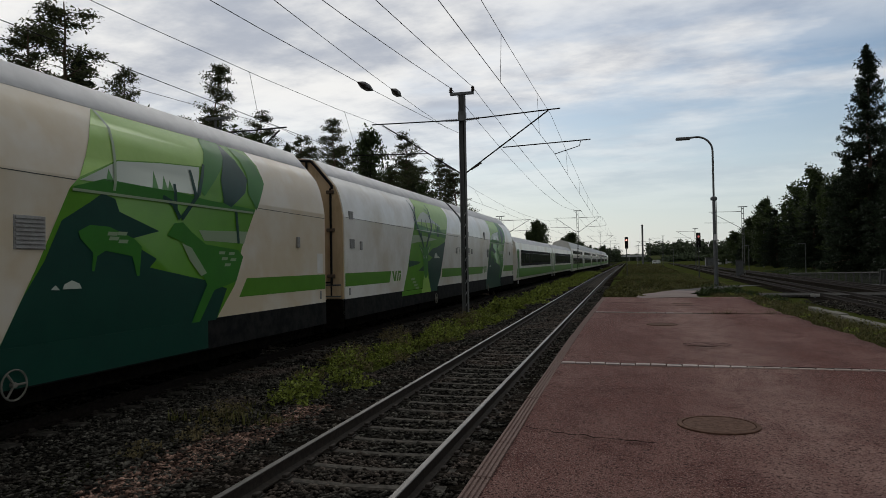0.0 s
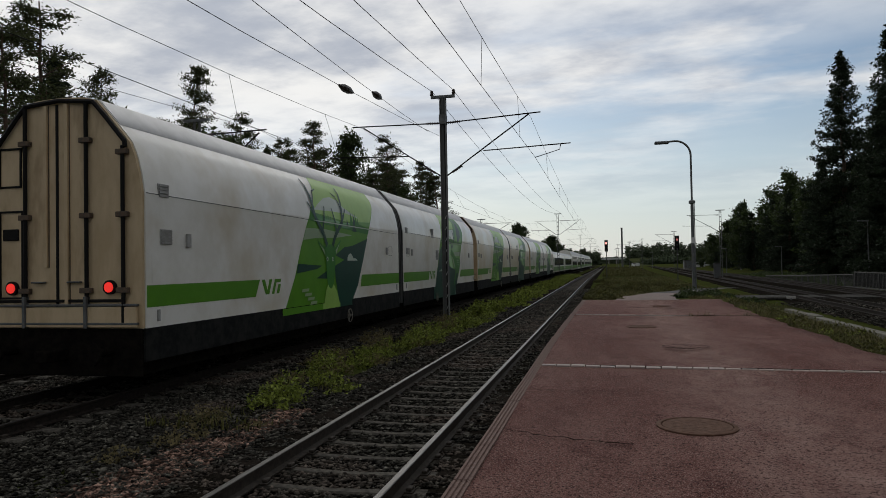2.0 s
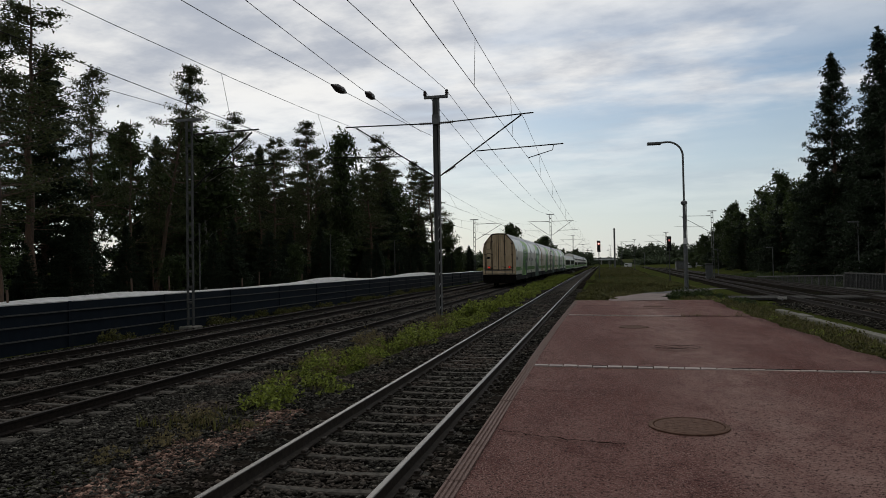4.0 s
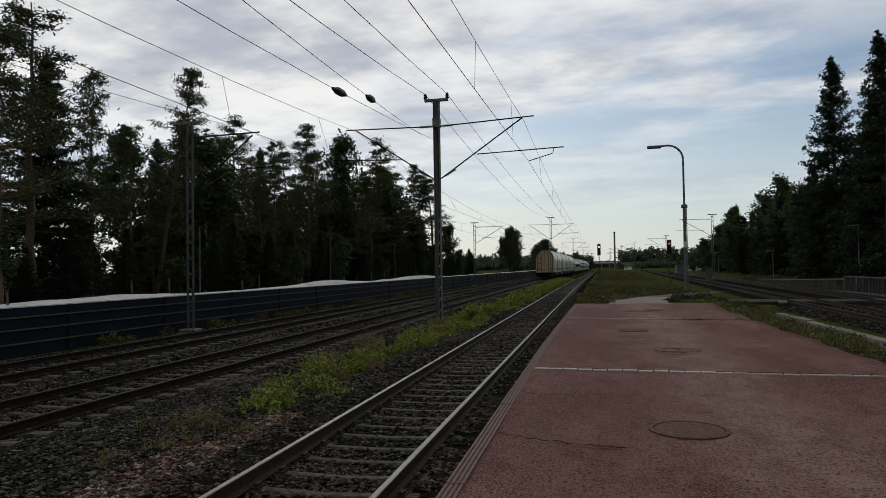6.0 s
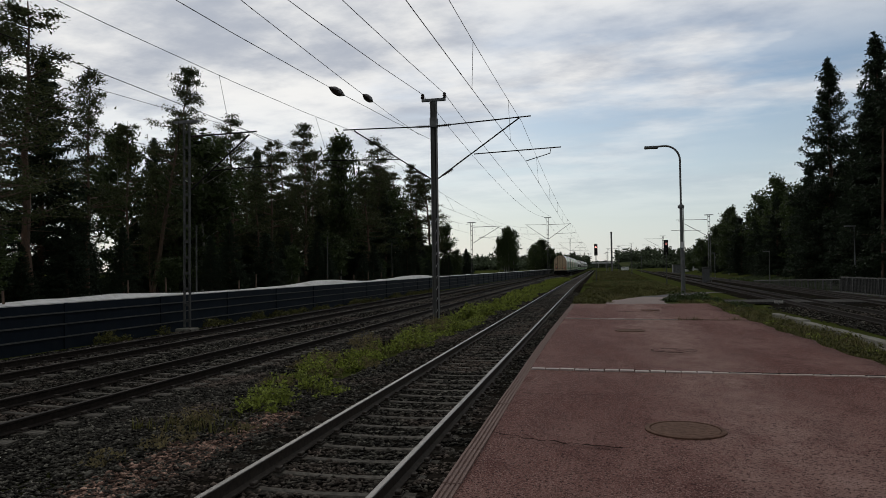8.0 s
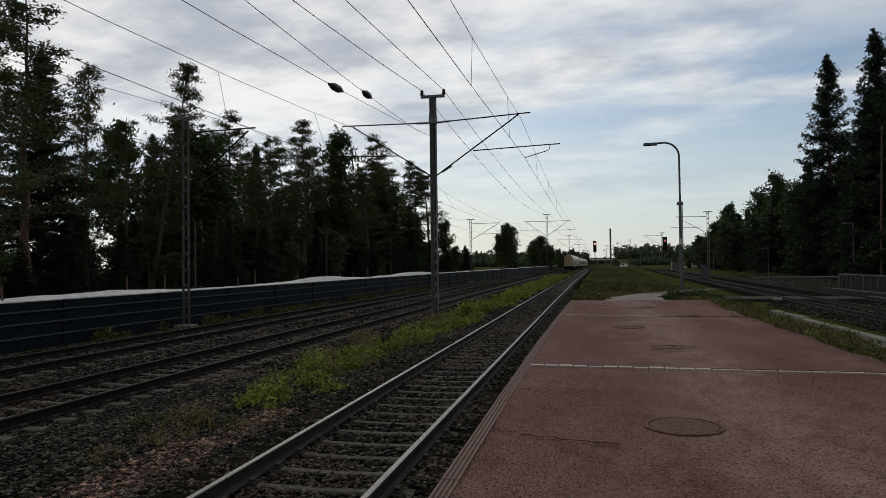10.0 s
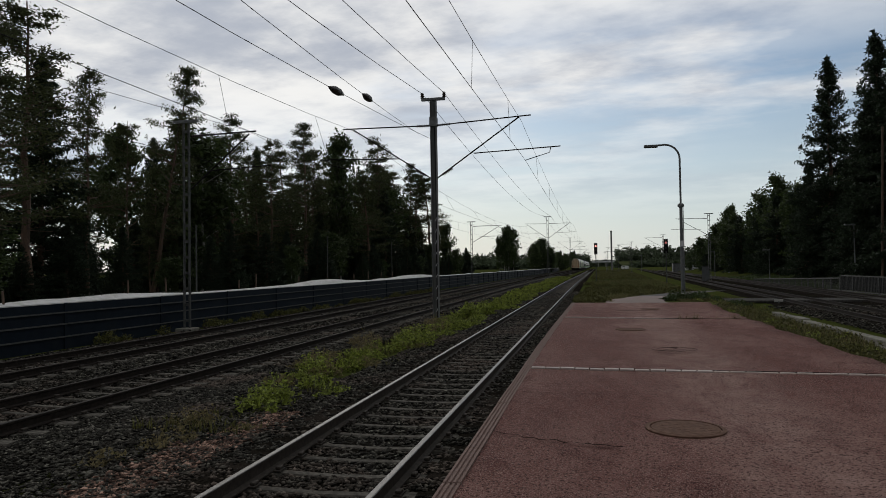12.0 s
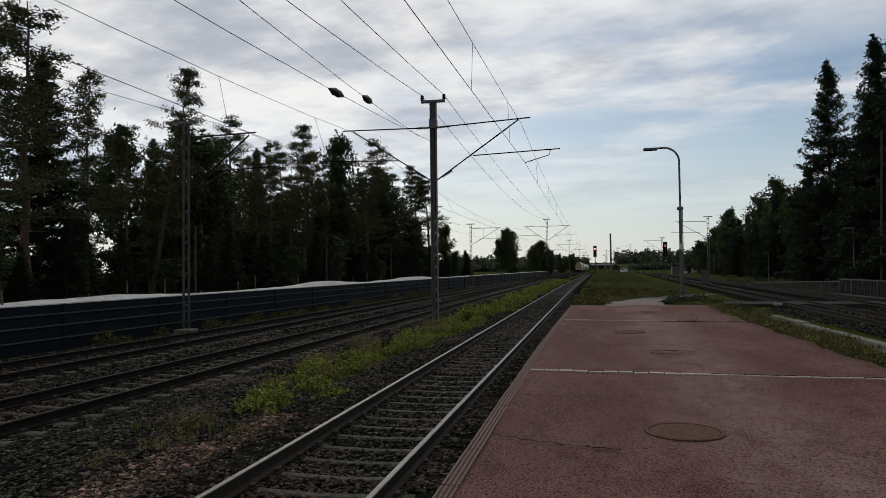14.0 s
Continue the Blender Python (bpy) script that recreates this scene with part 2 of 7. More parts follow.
M["mural_pale"] = material("mural_pale", (0.33, 0.54, 0.12), 0.4, second=(0.29, 0.5, 0.1), scale=2, spec=0.35)
M["mural_mid"] = material("mural_mid", (0.095, 0.28, 0.011), 0.4, second=(0.085, 0.255, 0.01), scale=2, spec=0.3)
M["mural_green"] = material("mural_green", (0.034, 0.19, 0.017), 0.4, second=(0.03, 0.17, 0.015), scale=2, spec=0.3)
M["mural_dark"] = material("mural_dark", (0.004, 0.052, 0.034), 0.4, second=(0.003, 0.044, 0.03), scale=2, spec=0.3)
M["mural_mist"] = material("mural_mist", (0.5, 0.56, 0.48), 0.4)
M["mural_haze"] = material("mural_haze", (0.27, 0.36, 0.22), 0.4)
M["bellows"] = material("bellows", (0.03, 0.029, 0.028), 0.75)
M["glass_dark"] = material("glass_dark", (0.015, 0.018, 0.02), 0.08)
M["red_lamp"] = glowing("red_lamp", (1.0, 0.04, 0.03), 0.6)
M["signal_red"] = glowing("signal_red", (1.0, 0.3, 0.26), 2.2)
M["signal_dim"] = glowing("signal_dim", (0.8, 0.25, 0.22), 0.25)
M["far_white"] = material("far_white", (0.62, 0.62, 0.62), 0.7, second=(0.5, 0.5, 0.5), scale=0.3)
M["tarmac"] = material("tarmac", (0.018, 0.013, 0.012), 0.85, second=(0.035, 0.024, 0.022), scale=40, bump=0.004, bump_scale=80, world_space=True)
M["cast_iron"] = material("cast_iron", (0.092, 0.05, 0.034), 0.85, 0.0, spec=0.1, second=(0.14, 0.08, 0.056), scale=14, bump=0.003, bump_scale=60)
M["pale_block"] = material("pale_block", (0.36, 0.3, 0.27), 0.85, second=(0.46, 0.4, 0.365), scale=20, third=(0.3, 0.22, 0.2), third_scale=3, vary=0.15)
M["worn_block"] = material("worn_block", (0.34, 0.27, 0.235), 0.88, second=(0.44, 0.37, 0.33), scale=20, third=(0.22, 0.14, 0.12), third_scale=2.5, vary=0.2)
M["old_concrete"] = material("old_concrete", (0.15, 0.142, 0.12), 0.9, second=(0.22, 0.207, 0.178), scale=9, bump=0.01, bump_scale=40, third=(0.1, 0.1, 0.07), third_scale=1.5, third_range=(0.5, 0.62), vary=0.15, spec=0.1)
M["fence"] = material("fence", (0.05, 0.052, 0.05), 0.75, 0.2, second=(0.085, 0.085, 0.08), scale=5)


def red_asphalt():
    """Red-painted asphalt: bare aggregate showing in specks, worn and repainted patches, long trodden streaks and dark stains."""
    mat = bpy.data.materials.new("red_asphalt")
    mat.use_nodes = True
    n, l = mat.node_tree.nodes, mat.node_tree.links
    b = n["Principled BSDF"]
    b.inputs["Roughness"].default_value, b.inputs["Specular IOR Level"].default_value = 0.85, 0.08
    pos = n.new("ShaderNodeNewGeometry").outputs["Position"]

    def layer(scale, lo, hi, stretch=(1, 1, 1), detail=4, rough=0.6, shift=0.0):
        mp = n.new("ShaderNodeMapping")
        mp.inputs["Scale"].default_value, mp.inputs["Location"].default_value = stretch, (shift, shift * 2, 0)
        l.new(pos, mp.inputs[0])
        t = n.new("ShaderNodeTexNoise")
        t.inputs["Scale"].default_value, t.inputs["Detail"].default_value, t.inputs["Roughness"].default_value = scale, detail, rough
        l.new(mp.outputs[0], t.inputs["Vector"])
        r = n.new("ShaderNodeMapRange")
        r.inputs["From Min"].default_value, r.inputs["From Max"].default_value = lo, hi
        l.new(t.outputs["Fac"], r.inputs["Value"])
        return r.outputs[0], t.outputs["Fac"]

    def blend(f, a, c):
        k = n.new("ShaderNodeMix")
        k.data_type = "RGBA"
        l.new(f, k.inputs["Factor"])
        for sock, v in (("A", a), ("B", c)):
            if isinstance(v, tuple):
                k.inputs[sock].default_value = (*v, 1)
            else:
                l.new(v, k.inputs[sock])
        return k.outputs["Result"]

    worn, _ = layer(0.55, 0.4, 0.64, (1.0, 0.35, 1), 5, 0.62, 3.0)
    paint = blend(worn, (0.13, 0.046, 0.038), (0.22, 0.115, 0.096))
    patch, _ = layer(1.9, 0.48, 0.66, (1, 0.6, 1), 5, 0.65, 7.0)
    paint = blend(patch, paint, (0.105, 0.036, 0.031))
    # the way that most feet take, along the middle, is rubbed pale
    axes = n.new("ShaderNodeSeparateXYZ")
    l.new(pos, axes.inputs[0])
    _, sway = layer(0.35, 0, 1, (1, 0.6, 1), 4, 0.6, 17.0)

    def sums(op, a, c):
        k = n.new("ShaderNodeMath")
        k.operation = op
        for sock, v in zip(k.inputs, (a, c)):
            if isinstance(v, float):
                sock.default_value = v
            else:
                l.new(v, sock)
        return k.outputs[0]

    off = sums("ABSOLUTE", sums("ADD", sums("SUBTRACT", axes.outputs[0], 2.45), sums("MULTIPLY", sway, 1.6)), 0.0)
    trodden = n.new("ShaderNodeMapRange")
    trodden.interpolation_type = "SMOOTHSTEP"
    for key, v in (("From Min", 1.15), ("From Max", 0.1), ("To Min", 0.0), ("To Max", 0.9)):
        trodden.inputs[key].default_value = v
    l.new(off, trodden.inputs["Value"])
    fleck, _ = layer(3.5, 0.3, 0.7, (1, 0.5, 1), 6, 0.7, 23.0)
    paint = blend(sums("MULTIPLY", trodden.outputs[0], fleck), paint, (0.34, 0.22, 0.188))
    speck, height = layer(75, 0.52, 0.62, detail=3, rough=0.75)
    paint = blend(speck, paint, (0.36, 0.235, 0.2))
    pit, _ = layer(48, 0.52, 0.6, detail=4, rough=0.75, shift=5.0)
    paint = blend(pit, paint, (0.03, 0.012, 0.01))
    l.new(paint, b.inputs["Base Color"])
    k = n.new("ShaderNodeBump")
    k.inputs["Strength"].default_value, k.inputs["Distance"].default_value = 0.9, 0.02
    l.new(height, k.inputs["Height"])
    l.new(k.outputs[0], b.inputs["Normal"])
    return mat


M["platform_red"] = red_asphalt()


# ---- mesh helpers ----
def thing(name, label, category, group="", kind="", at=None):
    ob = new(name)
    ob.empty_display_size = 0.2
    if at is not None:
        ob.matrix_basis = at
    return tagged(ob, label, category, group, kind)


def mesh_of(name, bm, mat, smooth=False):
    me = bpy.data.meshes.new(name)
    bm.normal_update()
    bm.to_mesh(me)
    bm.free()
    me.materials.append(mat)
    if smooth:
        me.polygons.foreach_set("use_smooth", [True] * len(me.polygons))
    return me


def part(name, bm, mat, parent=None, label="", smooth=False, kind=""):
    me = bm if isinstance(bm, bpy.types.Mesh) else mesh_of(name, bm, mat, smooth)
    ob = new(name, me)
    if parent is not None:
        ob.parent = parent
    return tagged(ob, label, kind=kind)


def box(bm, x0, x1, y0, y1, z0, z1, bevel=0.0):
    vs = [bm.verts.new((x, y, z)) for z in (z0, z1) for y in (y0, y1) for x in (x0, x1)]
    fs = [bm.faces.new([vs[i] for i in f]) for f in ((0, 2, 3, 1), (4, 5, 7, 6), (0, 1, 5, 4), (2, 6, 7, 3), (0, 4, 6, 2), (1, 3, 7, 5))]
    if bevel:
        edges = list({e for f in fs for e in f.edges})
        bmesh.ops.bevel(bm, geom=edges, offset=bevel, segments=2, affect="EDGES", profile=0.5)
    return bm


def boxed(*dims, bevel=0.0):
    return box(bmesh.new(), *dims, bevel=bevel)


def tube(bm, p, q, r, seg=8, r2=None):
    p, q = Vector(p), Vector(q)
    r2 = r if r2 is None else r2
    rot = (q - p).to_track_quat("Z", "Y").to_matrix()
    rings = []
    for c, rr in ((p, r), (q, r2)):
        rings.append([bm.verts.new(c + rot @ Vector((rr * math.cos(a), rr * math.sin(a), 0))) for a in [2 * math.pi * i / seg for i in range(seg)]])
    for i in range(seg):
        j = (i + 1) % seg
        bm.faces.new((rings[0][i], rings[0][j], rings[1][j], rings[1][i]))
    bm.faces.new(rings[0][::-1]), bm.faces.new(rings[1])
    return bm


def pipe(bm, pts, r, seg=6):
    """A bent tube through pts with mitred rings."""
    pts = [Vector(p) for p in pts]
    rings = []
    for i, c in enumerate(pts):
        d = (pts[min(i + 1, len(pts) - 1)] - pts[max(i - 1, 0)]).normalized()
        side = d.cross(Vector((0, 0, 1)))
        side = side.normalized() if side.length > 0.05 else d.cross(Vector((1, 0, 0))).normalized()
        up = side.cross(d)
        rings.append([bm.verts.new(c + side * r * math.cos(a) + up * r * math.sin(a)) for a in [2 * math.pi * k / seg for k in range(seg)]])
    for a, b in zip(rings, rings[1:]):
        for k in range(seg):
            j = (k + 1) % seg
            bm.faces.new((a[k], b[k], b[j], a[j]))
    bm.faces.new(rings[0]), bm.faces.new(rings[-1][::-1])
    return bm


def sweep(bm, profile, path, closed=True, caps=True):
    """profile: (x, z) pairs; path: (x, y, z) stations along y."""
    rings = []
    for i, (px, py, pz) in enumerate(path):
        rings.append([bm.verts.new((px + u, py, pz + v)) for u, v in profile])
    m = len(profile)
    for a, b in zip(rings, rings[1:]):
        for k in range(m if closed else m - 1):
            j = (k + 1) % m
            bm.faces.new((a[k], a[j], b[j], b[k]))
    if caps and closed:
        bm.faces.new(rings[0][::-1]), bm.faces.new(rings[-1])
    bmesh.ops.recalc_face_normals(bm, faces=bm.faces)
    return bm


def lathe(bm, profile, seg=16, at=(0, 0, 0)):
    """profile: (radius, z) pairs."""
    rings = [[bm.verts.new((at[0] + r * math.cos(a), at[1] + r * math.sin(a), at[2] + z)) for a in [2 * math.pi * k / seg for k in range(seg)]] for r, z in profile]
    for a, b in zip(rings, rings[1:]):
        for k in range(seg):
            j = (k + 1) % seg
            bm.faces.new((a[k], a[j], b[j], b[k]))
    bm.faces.new(rings[0][::-1]), bm.faces.new(rings[-1])
    return bm


def raw_mesh(name, verts, faces, mat):
    me = bpy.data.meshes.new(name)
    me.from_pydata([tuple(v) for v in verts], [], faces)
    me.update()
    me.materials.append(mat)
    return me


def tri_mesh(name, tris, mats, index=None):
    """tris: array (n, 3, 3); index: material number for each."""
    n = len(tris)
    me = bpy.data.meshes.new(name)
    me.vertices.add(3 * n)
    me.vertices.foreach_set("co", np.asarray(tris, np.float32).ravel())
    me.loops.add(3 * n)
    me.loops.foreach_set("vertex_index", np.arange(3 * n, dtype=np.int32))
    me.polygons.add(n)
    me.polygons.foreach_set("loop_start", np.arange(0, 3 * n, 3, dtype=np.int32))
    for mt in mats:
        me.materials.append(mt)
    if index is not None:
        me.polygons.foreach_set("material_index", np.asarray(index, np.int32))
    me.update()
    me.validate()
    return me


# ---- the lines' plan ----
def bend(y):
    """How far the lines have swung to the right at y metres ahead."""
    u = max(0.0, y - 55)
    return u * u / 14000 if u < 60 else 0.257 + (u - 60) * 0.00857


TRACK_X = {1: -2.872, 2: -9.05, 3: -13.15}


def right_x(x0):
    return lambda y: x0 + 0.036 * (y - 28)


LINE = {k: (lambda y, x=x: x + bend(y)) for k, x in TRACK_X.items()}
LINE[4] = right_x(11.2)
LINE[5] = right_x(15.6)
# ---- ground ----
def ground_z(x, y):
    z = -0.82
    if x > -0.9:
        rise = max(0.0, 1 - max(0.0, y - 30) / 45) * max(0.0, min(1.0, (6.6 - x) / 1.2))
        z = -0.82 + 0.66 * rise * min(1.0, (x + 0.9) / 0.5)
    if x < -17:
        z += min(1.0, (-17 - x) / 3) * 0.9
    if x > 22:
        z += min(1.0, (x - 22) / 10) * 0.8
    return z


def make_ground():
    xs = [-3000, -1200, -500, -200, -90, -60, -40, -30, -24, -20, -18.5, -17, -15, -11, -8, -6.5, -5, -3, -1.2, -0.9, -0.4, 0.5, 1.5, 2.5, 3.5, 4.5, 5.4, 6.0, 6.6, 7.4, 9, 12, 16, 20, 22, 26, 32, 45, 70, 120, 250, 600, 1500, 3000]
    ys = [-3000, -800, -200, -60, -20, -8] + [2 * k for k in range(0, 30)] + [60 + 5 * k for k in range(14)] + [140, 170, 220, 300, 420, 600, 900, 1500, 3000]
    verts = [(x, y, ground_z(x, y) + (0.03 * noise.noise(Vector((x * 0.7, y * 0.7, 0))) if abs(x) < 60 else 0)) for y in ys for x in xs]
    nx = len(xs)
    faces = [(j * nx + i, j * nx + i + 1, (j + 1) * nx + i + 1, (j + 1) * nx + i) for j in range(len(ys) - 1) for i in range(nx - 1)]
    ob = new("ground", raw_mesh("ground", verts, faces, M["soil"]))
    tagged(ob, "dark trackside soil with thin dry grass", "ground", kind="structure")


make_ground()


def bed(name, left, right, label, lift=-0.772, y0=-12, y1=430, banked=None, mat="ballast"):
    """A strip of ballast between two lines given as functions of y."""
    ys = [y0]
    while ys[-1] < y1:
        ys.append(ys[-1] + (0.22 if ys[-1] < 16 else 0.6 if ys[-1] < 40 else 3 if ys[-1] < 120 else 9))
    verts, faces, n = [], [], 36
    for y in ys:
        a, b = left(y), right(y)
        for i in range(n + 1):
            f = i / n
            x = a + (b - a) * f
            fall = 0.16 * max(0, 1 - min(f, 1 - f) * (b - a) / 0.35)
            z = lift - fall + (0.022 * noise.noise(Vector((x * 5, y * 5, 3))) + 0.02 * noise.noise(Vector((x * 0.8, y * 0.8, 9))))
            if banked is not None:      # ballast drawn up over the sleeper ends
                d = abs(x - banked(y))
                z += 0.075 * max(0.0, min(1.0, (d - 0.88) / 0.22)) * max(0.0, min(1.0, (1.75 - d) / 0.3))
            verts.append((x, y, z))
    for j in range(len(ys) - 1):
        for i in range(n):
            k = j * (n + 1) + i
            faces.append((k, k + 1, k + n + 2, k + n + 1))
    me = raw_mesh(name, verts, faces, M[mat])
    me.polygons.foreach_set("use_smooth", [True] * len(me.polygons))
    return tagged(new(name, me), label, "ballast", kind="structure")


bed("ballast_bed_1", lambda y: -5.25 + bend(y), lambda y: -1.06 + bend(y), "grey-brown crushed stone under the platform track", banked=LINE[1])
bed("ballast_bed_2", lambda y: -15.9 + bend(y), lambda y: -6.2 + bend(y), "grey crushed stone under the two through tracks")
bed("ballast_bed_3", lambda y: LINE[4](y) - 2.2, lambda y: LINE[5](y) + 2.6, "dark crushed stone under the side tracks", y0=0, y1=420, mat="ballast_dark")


def scatter_stones(label, mat, seed, beds):
    """Loose crushed stone lying on the beds where they pass nearest."""
    rng = np.random.default_rng(seed)
    base = np.array([(1, 0, 0), (-1, 0, 0), (0, 1, 0), (0, -1, 0), (0, 0, 1), (0, 0, -1)], float)
    fc = [(0, 2, 4), (2, 1, 4), (1, 3, 4), (3, 0, 4), (2, 0, 5), (1, 2, 5), (3, 1, 5), (0, 3, 5)]
    out = []
    for x0, x1, y0, y1, n, slant in beds:
        cx, cy = rng.uniform(x0, x1, n), rng.uniform(y0, y1, n)
        cx = cx + slant * (cy - y0) + (rng.normal(0, 0.12, n) if slant else 0)
        # the sleepers' tops stay mostly bare
        near = np.abs(cx[:, None] - np.array(list(TRACK_X.values()))[None]).min(1)
        along = np.abs((cy - 0.12 + 0.305) % 0.61 - 0.305)
        bare = (near < 1.36) & (along < np.where(near < 0.72, 0.06, 0.1)) & (rng.uniform(0, 1, n) < 0.97) & (cx < 0)
        cx, cy = cx[~bare], cy[~bare]
        n = len(cx)
        size = rng.uniform(0.016, 0.038, n) * (1.0 if y1 < 16 else 1.3 if y1 < 30 else 1.7)
        pts = base[None] * rng.uniform(0.55, 1.35, (n, 6, 1)) + rng.uniform(-0.35, 0.35, (n, 6, 3))
        pts *= (size[:, None] * np.array([1.45, 0.95, 0.55]))[:, None, :]
        ang = rng.uniform(0, 6.28, n)
        c, s = np.cos(ang), np.sin(ang)
        px = pts[..., 0] * c[:, None] - pts[..., 1] * s[:, None]
        py = pts[..., 0] * s[:, None] + pts[..., 1] * c[:, None]
        lift = np.where((np.abs(np.abs(cx - TRACK_X[1]) - 1.32) < 0.32), 0.05, 0.0)
        for centre in TRACK_X.values():
            lift = lift - np.where(np.abs(cx - centre) < 0.72, 0.008, 0.0)
        lift = lift[:, None]
        p = np.stack([px + cx[:, None], py + cy[:, None], pts[..., 2] - 0.76 + lift + size[:, None] * rng.uniform(0.1, 0.8, (n, 1))], -1)
        out.append(p[:, np.array(fc)].reshape(-1, 3, 3))
    tris = np.concatenate(out)
    n = len(tris) // 8
    # weld each stone so that it is one island
    verts = tris.reshape(n, 8, 3, 3)
    order = np.array(fc)
    co = np.zeros((n, 6, 3))
    for f in range(8):
        for k in range(3):
            co[:, order[f, k]] = verts[:, f, k]
    me = bpy.data.meshes.new("ballast_stones")
    me.vertices.add(6 * n)
    me.vertices.foreach_set("co", co.astype(np.float32).ravel())
    idx = (np.arange(n)[:, None, None] * 6 + order[None]).astype(np.int32).ravel()
    me.loops.add(len(idx))
    me.loops.foreach_set("vertex_index", idx)
    me.polygons.add(8 * n)
    me.polygons.foreach_set("loop_start", np.arange(0, 24 * n, 3, dtype=np.int32))
    me.materials.append(M[mat])
    me.update()
    tagged(new("ballast_stones", me), label, "ballast", kind="stuff")


scatter_stones("loose angular grey crushed stones on the ballast", "stone", 5, (
    (-5.2, -1.15, 3.2, 8, 13000, 0), (-5.2, -1.15, 8, 15, 15000, 0), (-5.2, -1.15, 15, 28, 14000, 0), (-5.2, -1.15, 28, 60, 12000, 0), (-8.2, -4.6, 4.5, 9, 11000, 0), (-9, -5.0, 9, 14, 11000, 0),
    (-15.6, -6.4, 8, 14, 20000, 0), (-15.6, -6.4, 14, 24, 24000, 0), (-15.6, -6.4, 24, 60, 22000, 0), (8.9, 14.5, 22, 40, 5000, 0)))
scatter_stones("patch of spilt reddish crushed stones beside the track", "stone_red", 6, ((-5.4, -4.72, 5.0, 8.6, 4200, 0.0001), (-5.15, -4.72, 8.2, 10.6, 1500, 0.0001)))


# ---- tracks ----
HEAD = 0.036
RAIL_SIDE = [(-0.075, -0.17), (0.075, -0.17), (0.075, -0.155), (0.012, -0.135), (0.01, -0.05), (0.034, -0.036), (HEAD, -0.006), (-HEAD, -0.006), (-0.034, -0.036), (-0.01, -0.05), (-0.012, -0.135), (-0.075, -0.155)]


def sleeper_mesh(mat):
    bm = bmesh.new()
    ring = []
    for x, w, h in ((-1.3, 0.11, 0), (-0.95, 0.11, 0.0), (-0.5, 0.075, -0.018), (0.0, 0.07, -0.028), (0.5, 0.075, -0.018), (0.95, 0.11, 0.0), (1.3, 0.11, 0)):
        ring.append([bm.verts.new(v) for v in ((x, -w - 0.03, -0.2), (x, -w, h - 0.02), (x, -w + 0.02, h), (x, w - 0.02, h), (x, w, h - 0.02), (x, w + 0.03, -0.2))])
    for a, b in zip(ring, ring[1:]):
        for k in range(5):
            bm.faces.new((a[k], b[k], b[k + 1], a[k + 1]))
    bm.faces.new(ring[0]), bm.faces.new(ring[-1][::-1])
    bmesh.ops.recalc_face_normals(bm, faces=bm.faces)
    return mesh_of("sleeper", bm, M[mat])


def clip_mesh():
    """The two spring clips and base plate that hold a rail on a sleeper."""
    bm = bmesh.new()
    box(bm, -0.16, 0.16, -0.08, 0.08, -0.002, 0.014)
    for s in (-1, 1):
        box(bm, s * 0.115 - 0.03, s * 0.115 + 0.03, -0.055, 0.055, 0.014, 0.05, bevel=0.012)
    return mesh_of("rail_clip", bm, M["rail_side"])


SLEEPER, OLD_SLEEPER, CLIP = sleeper_mesh("sleeper"), sleeper_mesh("old_sleeper"), clip_mesh()


def make_track(number, y0, y1, near_end, top, label, far_sleepers):
    line = LINE[number]
    track = thing("track_%d" % number, label, "track", kind="structure")
    ys = [y0]
    while ys[-1] < y1:
        ys.append(ys[-1] + (10 if ys[-1] < 110 else 8))
    for side in (-0.797, 0.797):
        path = [(line(y) + side, y, RAIL_Z) for y in ys]
        rail = part("rail", sweep(bmesh.new(), RAIL_SIDE, path), M["rail_side" if number == 1 else "rail_dark"], track, "rusty flat-bottomed steel rail")
        part("rail_head", sweep(bmesh.new(), [(-HEAD, -0.006), (HEAD, -0.006), (HEAD - 0.008, 0.0), (-HEAD + 0.008, 0.0)], path), M[top], rail, "worn running surface of the rail")
    k0, k1 = math.ceil(y0 / 0.61), int(near_end / 0.61)
    for k in range(k0, k1):
        y = k * 0.61 + 0.12
        rng = random.Random(k * 7 + number)
        sl = part("sleeper", SLEEPER if number < 4 else OLD_SLEEPER, None, track)
        sl.matrix_basis = pose(line(y), y, RAIL_Z - 0.168 + rng.uniform(-0.006, 0.004), 0, 0, rng.uniform(-0.5, 0.5))
        if y < 30 and number == 1 or y < 22 and number in (2, 3):
            for side in (-0.797, 0.797):
                c = part("rail_clip", CLIP, None, sl)
                c.matrix_basis = pose(side, 0, 0)
    rest = bmesh.new()
    for k in range(k1, int(far_sleepers / 0.61)):
        y = k * 0.61 + 0.12
        box(rest, line(y) - 1.3, line(y) + 1.3, y - 0.11, y + 0.11, -0.8, RAIL_Z - 0.168)
    if len(rest.verts):
        part("far_sleepers", rest, M["sleeper" if number < 4 else "old_sleeper"], track, "row of distant sleepers", kind="stuff")


make_track(1, -10, 420, 130, "rail_top", "platform track with bright worn rails on concrete sleepers", 260)
make_track(2, -40, 700, 70, "rail_dull", "through track with dull brown rails on concrete sleepers", 160)
make_track(3, -10, 420, 60, "rail_dull", "outer through track with dull brown rails on concrete sleepers", 140)
make_track(4, 2, 380, 60, "rail_dull", "side track with dark rusty rails", 120)
make_track(5, 2, 380, 30, "rail_dull", "outer side track with dark rusty rails", 100)


